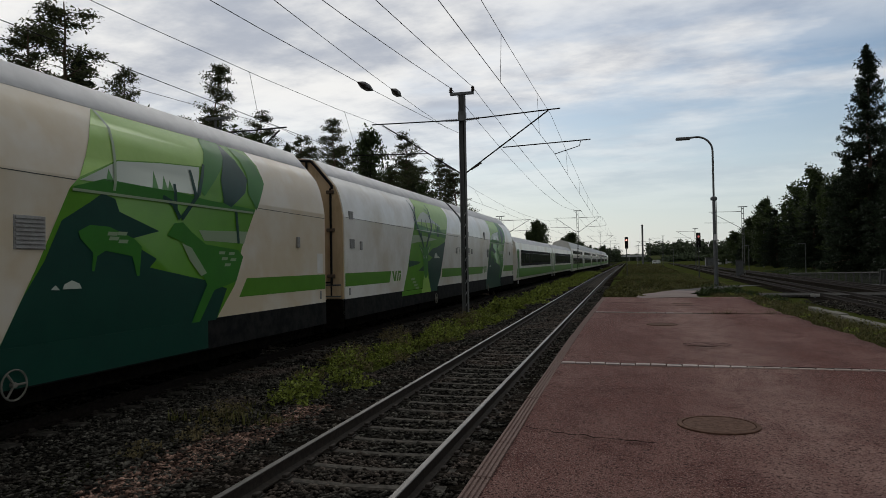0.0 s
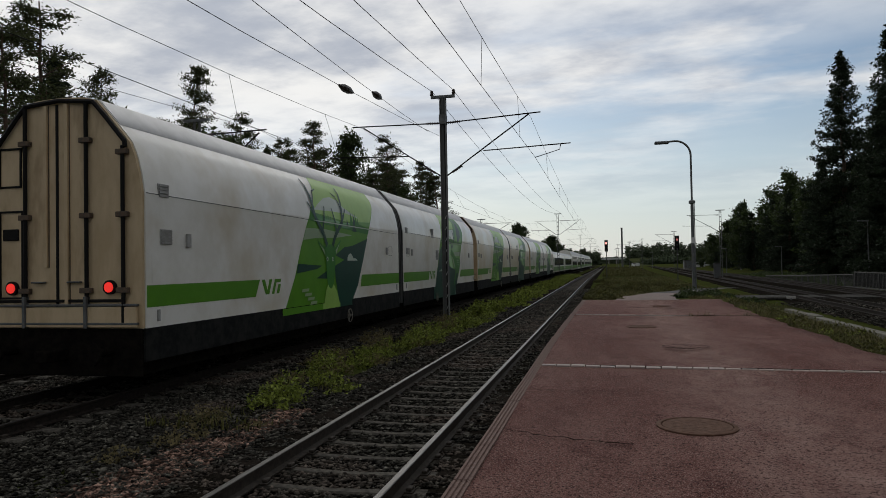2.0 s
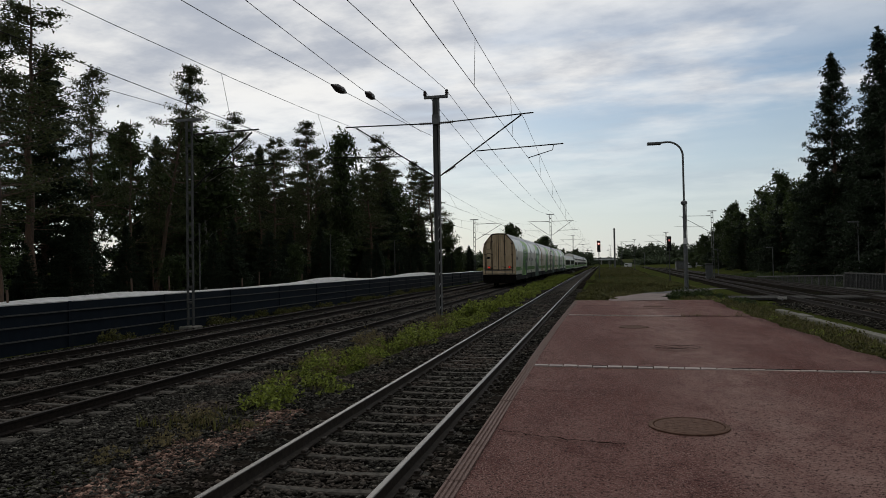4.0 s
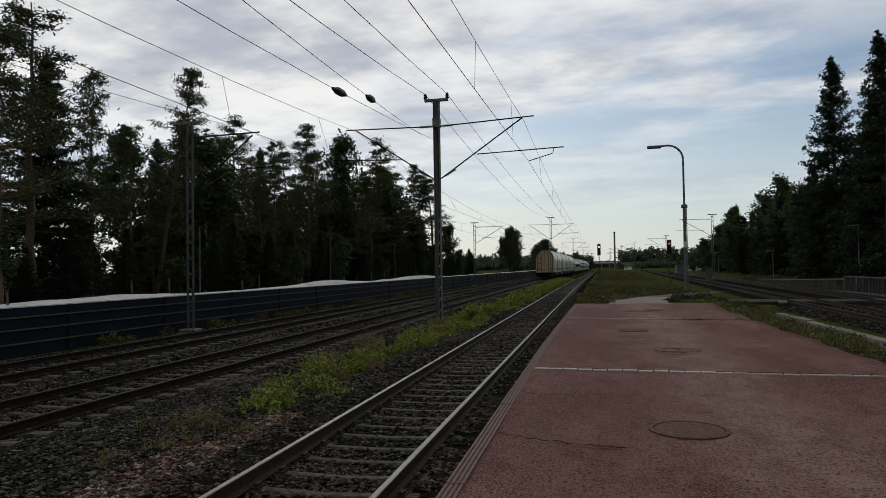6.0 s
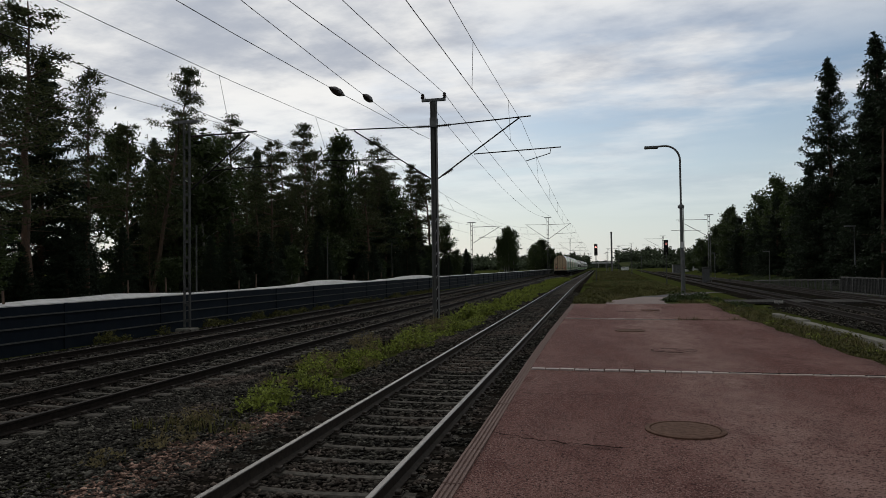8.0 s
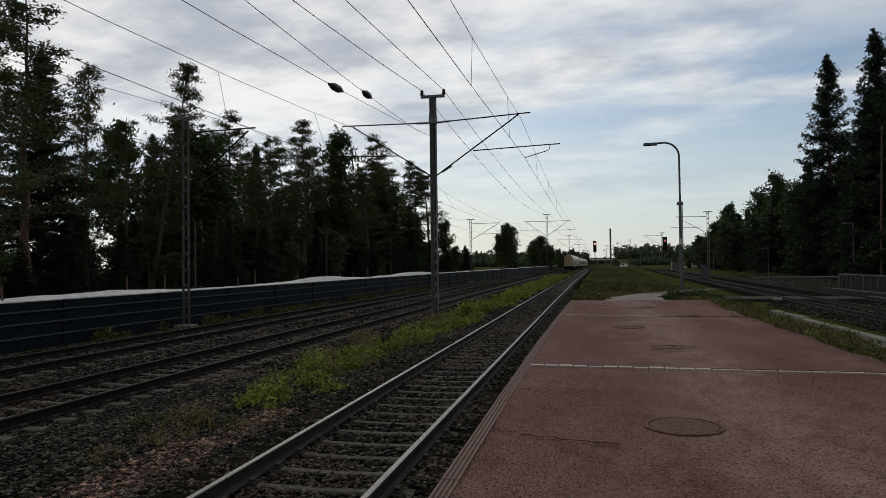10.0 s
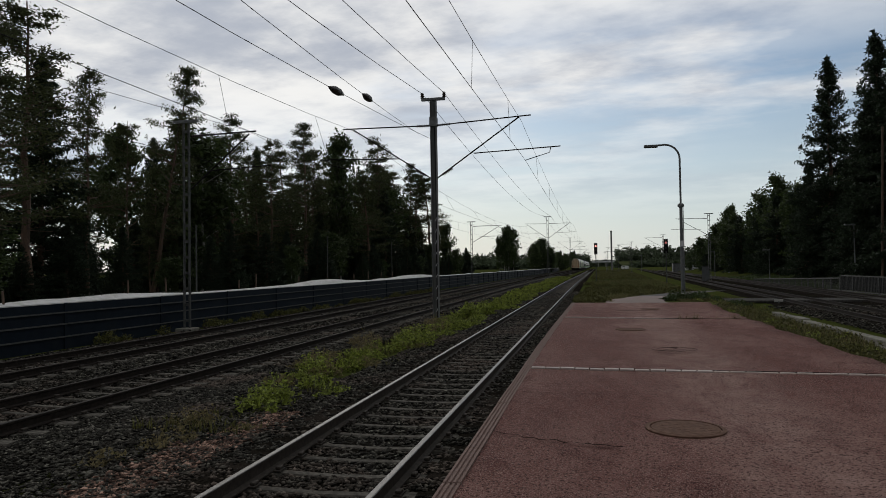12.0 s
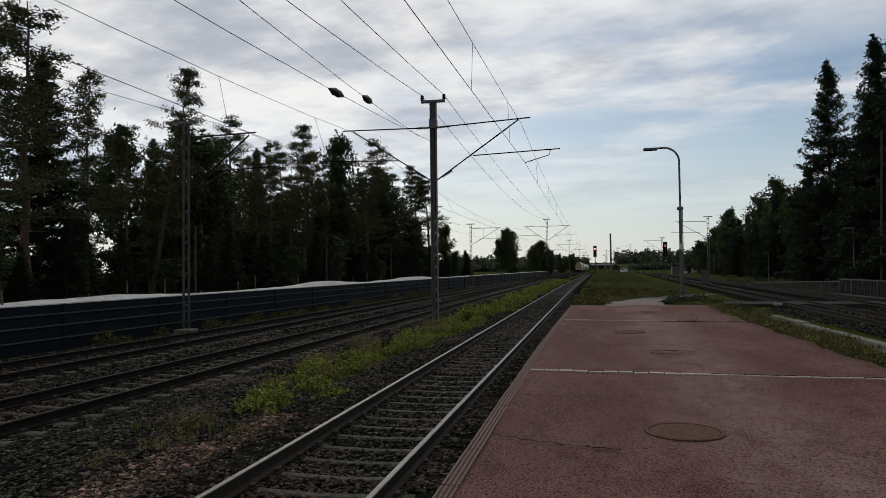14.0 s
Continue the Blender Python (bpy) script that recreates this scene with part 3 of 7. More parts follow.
# ---- platform ----
def platform_right(y):
    """The ragged right border of the platform's surface."""
    return 4.3 + 0.006 * max(0, y - 22.6) ** 2 + 0.06 * math.sin(y * 1.7) + 0.05 * math.sin(y * 4.1 + 1)


def edge_shift(y):
    """How far the platform's edge stands off its straight line."""
    return -0.03 + 0.21 * max(0.0, (y - 13) / 17) ** 1.3


def make_platform():
    plat = thing("platform", "worn red asphalt platform with a concrete edge", "platform", kind="structure")
    bm = bmesh.new()
    ys = [-14 + 0.5 * k for k in range(89)]
    rows = []
    for y in ys:
        a, b = -0.945 + edge_shift(y), platform_right(y)
        row = []
        for i in range(13):
            x = a + (b - a) * i / 12
            dip = -0.03 * math.exp(-((x - 1.25) ** 2 / 0.35 + (y - 13.5) ** 2 / 0.8))
            row.append(bm.verts.new((x, y, dip + 0.012 * noise.noise(Vector((x * 0.5, y * 0.4, 2))) - 0.012)))
        row.append(bm.verts.new((b + 0.05, y, -0.4)))
        rows.append(row)
    for a, b in zip(rows, rows[1:]):
        for i in range(13):
            bm.faces.new((a[i], a[i + 1], b[i + 1], b[i]))
    end = [bm.verts.new((v.co.x, v.co.y + 0.03, -0.5)) for v in rows[-1]]
    for i in range(13):
        bm.faces.new((rows[-1][i], rows[-1][i + 1], end[i + 1], end[i]))
    part("surface", bm, M["platform_red"], plat, "faded red asphalt with worn patches", smooth=True)
    # coping stones with lengthwise grooves
    prof = [(0, -0.14), (0, -0.012), (0.01, 0.0), (0.028, 0.0), (0.033, -0.012), (0.043, -0.012), (0.048, 0.0), (0.066, 0.0), (0.071, -0.012), (0.081, -0.012), (0.086, 0.0), (0.104, 0.0), (0.109, -0.012), (0.119, -0.012), (0.124, 0.0), (0.142, 0.0), (0.142, -0.14)]
    stone = mesh_of("coping_stone", sweep(bmesh.new(), prof, [(0, 0.0, 0), (0, 0.992, 0)]), M["coping"])
    for k in range(-12, 30):
        rng = random.Random(k)
        st = part("coping_stone", stone, None, plat)
        st.matrix_basis = pose(-1.085 + edge_shift(k) + rng.uniform(-0.004, 0.004), k + 0.004, rng.uniform(-0.004, 0.003), 0, 0, rng.uniform(-0.12, 0.12) - math.degrees(math.atan(edge_shift(k + 1) - edge_shift(k))))
    part("side_wall", sweep(bmesh.new(), [(-1.06, -0.85), (-0.96, -0.85), (-0.96, -0.141), (-1.06, -0.141)], [(edge_shift(y), y, 0) for y in (-14, 13, 17, 21, 25, 30.05)]), M["concrete"], plat, "rough concrete side of the platform")
    return plat


platform = make_platform()


def block_line(y, x0, x1, step, width, label, slope=-0.03, clean=99.0):
    """A row of small pale blocks let into the asphalt, across the platform."""
    row = thing("block_strip", label, "paving strip", kind="structure")
    joint = bmesh.new()
    box(joint, x0, x1, -0.012, 0.012, -0.03, 0.004)
    gap = part("open_joint", joint, M["crack_dirt"], row, "dark open joint behind the blocks")
    gap.matrix_basis = pose(0, y + width * 0.62 , 0) @ Matrix.Translation((x0, 0, 0)) @ Matrix.Rotation(math.atan(slope), 4, "Z") @ Matrix.Translation((-x0, 0, 0))
    me = mesh_of("paving_block", boxed(-0.5 * step + 0.008, 0.5 * step - 0.008, -width / 2, width / 2, -0.06, 0.012, bevel=0.006), M["pale_block"])
    worn = mesh_of("paving_block", boxed(-0.5 * step + 0.008, 0.5 * step - 0.008, -width * 0.3, width * 0.3, -0.06, 0.008, bevel=0.006), M["worn_block"])
    x, k = x0 + step / 2, 0
    while x < x1:
        rng = random.Random(k)
        b = part("paving_block", me if x < clean else worn, None, row)
        b.matrix_basis = pose(x, y + slope * (x - x0) + rng.uniform(-0.013, 0.013), rng.uniform(-0.009, 0.0), 0, 0, rng.uniform(-2.5, 2.5) + math.degrees(slope))
        x, k = x + step, k + 1


block_line(10.83, -0.965, 4.25, 0.22, 0.13, "narrow row of pale concrete blocks across the platform", slope=-0.045, clean=1.7)
block_line(21.5, -0.86, 2.3, 0.25, 0.08, "narrow row of pale concrete blocks across the platform", -0.16)


def make_path(name, first, last, mat, label):
    """The trodden way that leaves the platform's end and swings to the crossing."""
    bm = bmesh.new()
    rows = []
    for k in range(first, last):
        y = 29.6 + k * 0.9
        a = 0.55 + max(0, y - 31) ** 1.5 * 0.085
        b = 3.0 + max(0, y - 34) ** 1.35 * 0.15
        rows.append([bm.verts.new((a + (b - a) * i / 6 + 0.08 * math.sin(y * 2 + i), y, -0.005 - 0.012 * (y - 29.6) * (1 if y > 33 else 0.3) + 0.01 * math.sin(y + i))) for i in range(7)])
    for a, b in zip(rows, rows[1:]):
        for i in range(6):
            bm.faces.new((a[i], a[i + 1], b[i + 1], b[i]))
    tagged(part(name, bm, M[mat], None, smooth=True), label, "path", kind="structure")


make_path("path", 0, 11, "path_grit", "pale reddish grit footpath leaving the platform's end")
make_path("path", 10, 22, "tarmac", "dark asphalt footpath towards the crossing")
# ---- the train ----
# half profile of a car carrier: offset from its middle, height over the rail
VAN = [(1.57, 0.72), (1.6, 1.16), (1.6, 3.42), (1.55, 3.75), (1.48, 4.03), (1.38, 4.28), (1.26, 4.43), (0.98, 4.75), (0.72, 5.04), (0.45, 5.1), (0.0, 5.12)]
CREASE = 3.42     # the pressed crease along the side


def on_side(h, proud=0.004):
    """Offset of the +x side at height h, a little proud of the wall."""
    for (x0, z0), (x1, z1) in zip(VAN, VAN[1:]):
        if z0 <= h <= z1 or z1 == VAN[-1][1]:
            f = (h - z0) / (z1 - z0)
            nx, nz = z1 - z0, x0 - x1
            ln = math.hypot(nx, nz)
            return x0 + (x1 - x0) * f + nx / ln * proud, h + nz / ln * proud
    return VAN[0]


def decal(bm, outline, proud):
    """A painted field on the curved side, from its outline in (length, height)."""
    vs = [bm.verts.new((0, s, h)) for s, h in outline]
    face = bm.faces.new(vs)
    geom = [face, *face.edges, *vs]
    for _, z in VAN[1:-1]:
        cut = bmesh.ops.bisect_plane(bm, geom=geom, plane_co=(0, 0, z), plane_no=(0, 0, 1))
        geom = cut["geom"]
    done = set()
    for el in geom:
        if isinstance(el, bmesh.types.BMVert) and el not in done:
            done.add(el)
            x, h = on_side(min(max(el.co.z, 0.73), 5.1), proud)
            el.co = Vector((x, el.co.y, h))
    return bm


def painted(name, outlines, mat, parent, proud, label=""):
    bm = bmesh.new()
    for o in outlines:
        decal(bm, o, proud)
    bmesh.ops.triangulate(bm, faces=bm.faces)
    bmesh.ops.recalc_face_normals(bm, faces=bm.faces)
    for f in bm.faces:
        if f.normal.x < 0:
            f.normal_flip()
    return part(name, bm, mat, parent, label, smooth=True)


def van_shell(y0, y1):
    ring = [(x, z) for x, z in VAN] + [(-x, z) for x, z in VAN[-2::-1]]
    bm = sweep(bmesh.new(), ring, [(0, y0, 0), (0, y1, 0)])
    soften(bm)
    return bm


def soften(bm):
    """Rounds the shading along the body and keeps its ends sharp."""
    for f in bm.faces:
        f.smooth = abs(f.normal.y) < 0.5
    for e in bm.edges:
        e.smooth = not any(abs(f.normal.y) > 0.5 for f in e.link_faces) and not all(abs(v.co.z - CREASE) < 0.01 for v in e.verts)


def blob(cx, cy, rx, ry, n=14, wob=0.15, seed=0, tilt=0.0):
    r = random.Random(seed)
    out = []
    for i in range(n):
        a = 2 * math.pi * i / n
        k = 1 + r.uniform(-wob, wob)
        u, v = rx * k * math.cos(a), ry * k * math.sin(a)
        out.append((cx + u * math.cos(tilt) - v * math.sin(tilt), cy + u * math.sin(tilt) + v * math.cos(tilt)))
    return out


def strip(p, q, w0, w1):
    dx, dy = q[0] - p[0], q[1] - p[1]
    ln = math.hypot(dx, dy)
    nx, ny = -dy / ln, dx / ln
    return [(p[0] + nx * w0, p[1] + ny * w0), (p[0] - nx * w0, p[1] - ny * w0), (q[0] - nx * w1, q[1] - ny * w1), (q[0] + nx * w1, q[1] + ny * w1)]


def bogie(parent, y):
    b = part("bogie", bmesh.new(), M["under"], parent)
    bm = bmesh.new()
    for s in (-1, 1):
        box(bm, s * 1.0 - 0.06, s * 1.0 + 0.06, -1.3, 1.3, 0.42, 0.66, bevel=0.03)
        for w in (-0.9, 0.9):
            box(bm, s * 1.05 - 0.1, s * 1.05 + 0.1, w - 0.16, w + 0.16, 0.33, 0.6, bevel=0.03)
    box(bm, -1.0, 1.0, -0.2, 0.2, 0.5, 0.8)
    bm.to_mesh(b.data)
    b.data.materials.clear()
    b.data.materials.append(M["under"])
    bm.free()
    b.location = (0, y, 0)
    for w in (-0.9, 0.9):
        for s in (-1, 1):
            part("wheel", tube(bmesh.new(), (s * 0.73, w, 0.46), (s * 0.86, w, 0.46), 0.46, 20), M["under"], b, "grimy black steel wheel")
        part("axle", tube(bmesh.new(), (-0.72, w, 0.46), (0.72, w, 0.46), 0.08, 8), M["iron"], b)
    return b


VAN_LEN, HALF, GAP = 30.1, 14.72, 1.3


def mural_moose(side, o):
    """The painted field of the rear half: a deer's head before a forest hill."""
    P = lambda *pts: [(o + u, h) for u, h in pts]
    painted("mural", [P((5.1, 1.0), (9.75, 1.12), (10.25, 1.57), (10.75, 2.33), (11.35, 3.34), (12.1, 4.1), (12.35, 4.62), (7.6, 4.62), (6.9, 3.75), (6.5, 3.25), (6.1, 2.6), (5.75, 1.9))], M["mural_mid"], side, 0.005, "green forest picture painted on the side")
    painted("mural_sky", [P((6.85, 3.6), (8.2, 3.53), (9.3, 3.47), (11.5, 3.56), (12.1, 4.1), (12.35, 4.62), (7.6, 4.62))], M["mural_pale"], side, 0.008)
    painted("mural_mist", [P((7.0, 3.66), (8.25, 3.7), (9.4, 3.72), (10.5, 3.62), (9.3, 3.88), (8.92, 4.06), (8.4, 4.12), (7.9, 4.05), (7.4, 3.86))], M["mural_mist"], side, 0.010)
    painted("mural_field", [P((6.45, 3.15), (7.7, 3.17), (9.8, 3.08), (8.6, 2.97), (7.0, 2.9), (6.25, 2.83))], M["mural_haze"], side, 0.010)
    painted("mural_hill", [P((6.62, 3.36), (7.7, 3.3), (9.4, 3.24), (11.25, 3.16), (11.35, 3.34), (10.3, 3.46), (9.0, 3.42), (7.6, 3.52), (6.85, 3.6))], M["mural_green"], side, 0.012)
    for x, low, high, tone in ((9.77, 3.34, 3.83, "mural_green"), (10.0, 3.2, 3.76, "mural_dark"), (10.16, 3.3, 3.78, "mural_green"), (10.34, 3.36, 3.66, "mural_green"), (9.4, 3.36, 3.58, "mural_dark"), (7.95, 3.45, 3.62, "mural_green"), (8.1, 3.44, 3.6, "mural_green"), (7.8, 3.46, 3.62, "mural_green")):
        painted("mural_fir", [P((x - 0.17 * (high - low) / 0.5, low), (x + 0.17 * (high - low) / 0.5, low), (x, high))], M[tone], side, 0.014)
    for shade in (P((8.4, 2.46), (9.1, 2.7), (9.8, 2.76), (11.17, 3.02), (10.75, 2.33), (10.25, 1.57), (9.78, 1.14), (8.72, 1.0), (8.4, 1.8), (8.36, 2.16), (9.1, 2.33)), P((5.9, 2.22), (7.45, 2.17), (7.1, 2.08), (5.85, 1.98)), P((7.05, 1.83), (7.75, 2.02), (7.78, 1.81))):
        painted("mural_shade", [shade], M["mural_dark"], side, 0.014)
    painted("deer_head", [P((7.66, 2.7), (7.8, 2.75), (8.2, 2.76), (8.38, 2.72), (8.4, 2.3), (8.32, 1.95), (8.24, 1.66), (8.1, 1.54), (7.92, 1.56), (7.8, 1.72), (7.74, 2.0), (7.7, 2.3)),
                            P((7.66, 2.68), (7.16, 2.84), (7.2, 2.76), (7.62, 2.44)), P((8.38, 2.68), (8.84, 2.92), (8.78, 2.8), (8.4, 2.46))], M["mural_green"], side, 0.017, "green deer's head painted on the side")
    for ear in (P((7.6, 2.6), (7.26, 2.76), (7.62, 2.47)), P((8.42, 2.6), (8.74, 2.82), (8.44, 2.48))):
        painted("deer_ear", [ear], M["mural_haze"], side, 0.019)
    painted("deer_bib", [P((7.5, 0.99), (7.7, 1.5), (7.84, 1.64), (7.95, 1.54), (8.1, 1.52), (8.24, 1.64), (8.5, 1.4), (8.74, 0.99))], M["mural_pale"], side, 0.019)
    for x in (7.82, 8.2):
        eye = lambda r: [(o + x + r * math.cos(k * 0.785), 2.35 + r * 0.95 * math.sin(k * 0.785)) for k in range(8)]
        painted("deer_eye", [eye(0.066)], M["mural_mist"], side, 0.019)
        painted("deer_pupil", [eye(0.042)], M["mural_dark"], side, 0.022)
    c = 8.0
    for s in (-1, 1):
        A = lambda u, h: (o + c + s * u, h)
        for p, q, w0, w1 in ((A(0.2, 2.73), A(0.42, 3.02), 0.075, 0.075), (A(0.42, 3.02), A(0.98, 3.46), 0.075, 0.07), (A(0.98, 3.46), A(1.07, 3.9), 0.07, 0.06), (A(1.07, 3.9), A(1.22, 4.46), 0.06, 0.045),
                             (A(1.02, 3.82), A(0.8, 4.2), 0.035, 0.02), (A(0.83, 4.16), A(0.55, 4.26), 0.025, 0.012), (A(0.5, 3.14), A(0.26, 3.8), 0.05, 0.025), (A(1.02, 3.5), A(1.34, 3.84), 0.045, 0.025)):
            painted("antler", [strip(p, q, w0, w1)], M["mural_dark"], side, 0.021 + (0.001 if w0 < 0.055 else 0))
    for k in range(4):
        x, z = 6.1 + 0.17 * k, 1.5 - 0.115 * k
        painted("mural_mark", [P((x, z), (x + 0.42, z + 0.01), (x + 0.47, z + 0.085), (x + 0.05, z + 0.08))], M["mural_haze"], side, 0.021)
    painted("mural_cloud", [P((9.33, 2.31), (9.36, 2.41), (9.45, 2.49), (9.62, 2.53), (9.76, 2.46), (9.84, 2.38), (10.02, 2.39), (10.22, 2.31))], M["mural_mist"], side, 0.021)


def mural_deer(side, o):
    """The painted field of the front half: two reindeer on a dark fell."""
    a = o + 14.72
    P = lambda *pts: [(a + u, h) for u, h in pts]
    painted("mural", [P((-9.7, 1.12), (-9.12, 2.12), (-8.53, 3.25), (-8.35, 3.42), (-7.9, 4.28), (-7.6, 4.58), (-3.1, 4.6), (-2.97, 3.94), (-3.52, 3.25), (-4.04, 2.48), (-4.3, 1.76), (-4.98, 1.12))], M["mural_mid"], side, 0.005, "green fell picture painted on the side")
    painted("mural_dark", [P((-9.7, 1.12), (-9.32, 1.77), (-8.98, 2.23), (-8.68, 2.79), (-8.17, 3.07), (-7.91, 3.23), (-7.64, 3.17), (-7.55, 2.98), (-6.61, 2.72), (-7.41, 2.55), (-6.68, 2.26), (-6.86, 2.12), (-5.31, 1.87), (-4.6, 1.69), (-4.98, 1.12))], M["mural_dark"], side, 0.008)
    part("mural_foot", boxed(1.606, 1.611, a - 9.9, a - 5.25, 0.62, 1.14), M["mural_dark"], side)
    painted("mural_sky", [P((-8.35, 3.42), (-7.9, 4.28), (-7.6, 4.58), (-4.8, 4.6), (-5.2, 3.98), (-6.46, 3.89), (-7.52, 3.78))], M["mural_pale"], side, 0.008)
    painted("mural_mist", [P((-8.35, 3.38), (-7.52, 3.76), (-6.47, 3.87), (-5.33, 3.95), (-5.55, 3.42), (-7.1, 3.42))], M["mural_mist"], side, 0.010)
    painted("mural_field", [P((-5.5, 2.78), (-3.83, 2.82), (-3.96, 2.57), (-5.34, 2.6))], M["mural_haze"], side, 0.010)
    painted("mural_hill", [P((-8.46, 3.28), (-7.86, 3.45), (-7.1, 3.43), (-5.99, 3.41), (-5.35, 3.36), (-3.52, 3.29), (-3.55, 3.2), (-7.59, 3.24), (-8.49, 3.2))], M["mural_green"], side, 0.012)
    for x, h in ((-6.7, 3.72), (-6.45, 3.66), (-6.3, 3.6), (-7.75, 3.62)):
        painted("mural_fir", [P((x - 0.08, 3.42), (x + 0.08, 3.42), (x, h))], M["mural_green"], side, 0.012)
    painted("mural_island", [P((-8.57, 2.99), (-8.37, 3.2), (-8.02, 3.18), (-8.19, 3.06))], M["mural_mid"], side, 0.012)
    painted("mural_leaf", [P((-4.8, 4.6), (-4.15, 4.6), (-4.53, 4.05), (-5.32, 3.41), (-5.46, 3.54), (-5.2, 3.98))], M["mural_green"], side, 0.014)
    painted("mural_leaf", [P((-3.8, 4.6), (-3.2, 4.46), (-2.98, 3.89), (-3.46, 3.28), (-3.75, 3.62), (-3.63, 3.96))], M["mural_green"], side, 0.014)
    painted("mural_leaf", [P((-4.15, 4.6), (-3.67, 3.91), (-3.85, 3.61), (-4.42, 3.28), (-4.7, 3.34), (-4.69, 3.79))], M["mural_dark"], side, 0.014)
    painted("mural_trunk", [strip((a - 4.25, 3.24), (a - 4.17, 2.57), 0.045, 0.045)], M["mural_dark"], side, 0.014)
    painted("reindeer", [P((-8.39, 2.65), (-8.17, 2.75), (-7.78, 2.74), (-7.24, 2.58), (-7.06, 2.46), (-7.12, 1.99), (-7.18, 1.99), (-7.28, 2.3), (-7.86, 2.38), (-8.03, 2.3), (-8.09, 2.08), (-8.14, 2.08), (-8.11, 2.35), (-8.36, 2.55))], M["mural_green"], side, 0.017, "green reindeer painted on the side")
    painted("reindeer", [P((-6.42, 2.66), (-6.22, 2.87), (-5.98, 2.9), (-5.73, 2.74), (-5.3, 2.53), (-4.2, 2.44), (-4.01, 2.31), (-4.28, 1.82), (-5.04, 1.68), (-5.52, 1.12), (-5.76, 1.13), (-5.27, 1.79), (-5.61, 2.24), (-5.95, 2.54))], M["mural_green"], side, 0.017, "green reindeer painted on the side")
    painted("reindeer_bib", [P((-6.01, 2.53), (-5.74, 2.46), (-5.28, 2.0), (-5.46, 1.95), (-5.79, 2.23))], M["mural_haze"], side, 0.019)
    for p, q in (((-6.02, 2.96), (-5.51, 3.43)), ((-5.51, 3.43), (-5.18, 4.02)), ((-5.59, 3.34), (-5.67, 3.86)), ((-6.06, 2.96), (-6.26, 3.21)), ((-6.26, 3.21), (-6.52, 3.3)), ((-6.18, 3.11), (-6.19, 3.55))):
        painted("antler", [strip((a + p[0], p[1]), (a + q[0], q[1]), 0.05, 0.035)], M["mural_dark"], side, 0.020)
    for x, z in ((-7.83, 2.61), (-7.62, 2.62), (-7.8, 2.54), (-7.6, 2.5), (-4.89, 2.35), (-4.55, 2.34), (-4.8, 2.24), (-4.5, 2.22), (-4.7, 2.12)):
        painted("mural_mark", [P((x, z), (x + 0.2, z), (x + 0.23, z + 0.055), (x + 0.03, z + 0.055))], M["mural_haze"], side, 0.021)
    painted("mural_dome", [P((-8.69, 1.84), (-8.34, 1.84), (-8.38, 1.91), (-8.52, 1.96), (-8.65, 1.91))], M["mural_mist"], side, 0.021)
    painted("mural_dome", [P((-8.89, 1.84), (-8.73, 1.83), (-8.81, 1.9))], M["mural_mist"], side, 0.021)
    painted("hatch_seam", [P((-7.6, 4.58), (-7.55, 4.3), (-7.6, 3.9), (-7.7, 3.29), (-7.64, 3.29), (-7.54, 3.9), (-7.49, 4.3), (-7.54, 4.58))], M["mural_haze"], side, 0.021)
    painted("seam_bright", [P((-8.5, 3.215), (-3.6, 3.2), (-3.6, 3.24), (-8.5, 3.255))], M["mural_haze"], side, 0.024)


def louvre(parent, y, h, w, t):
    x, _ = on_side(h, 0)
    fr = part("vent", boxed(x - 0.01, x + 0.012, y - w / 2, y + w / 2, h - t / 2, h + t / 2, bevel=0.004), M["vent"], parent, "slatted grey vent")
    n = max(4, int(t / 0.05))
    bm = bmesh.new()
    for k in range(n):
        z = h - t / 2 + t * (k + 0.5) / n
        box(bm, x + 0.012, x + 0.03, y - w / 2 + 0.02, y + w / 2 - 0.02, z - t / n * 0.28, z + t / n * 0.28)
    part("vent_slats", bm, M["vent"], fr)


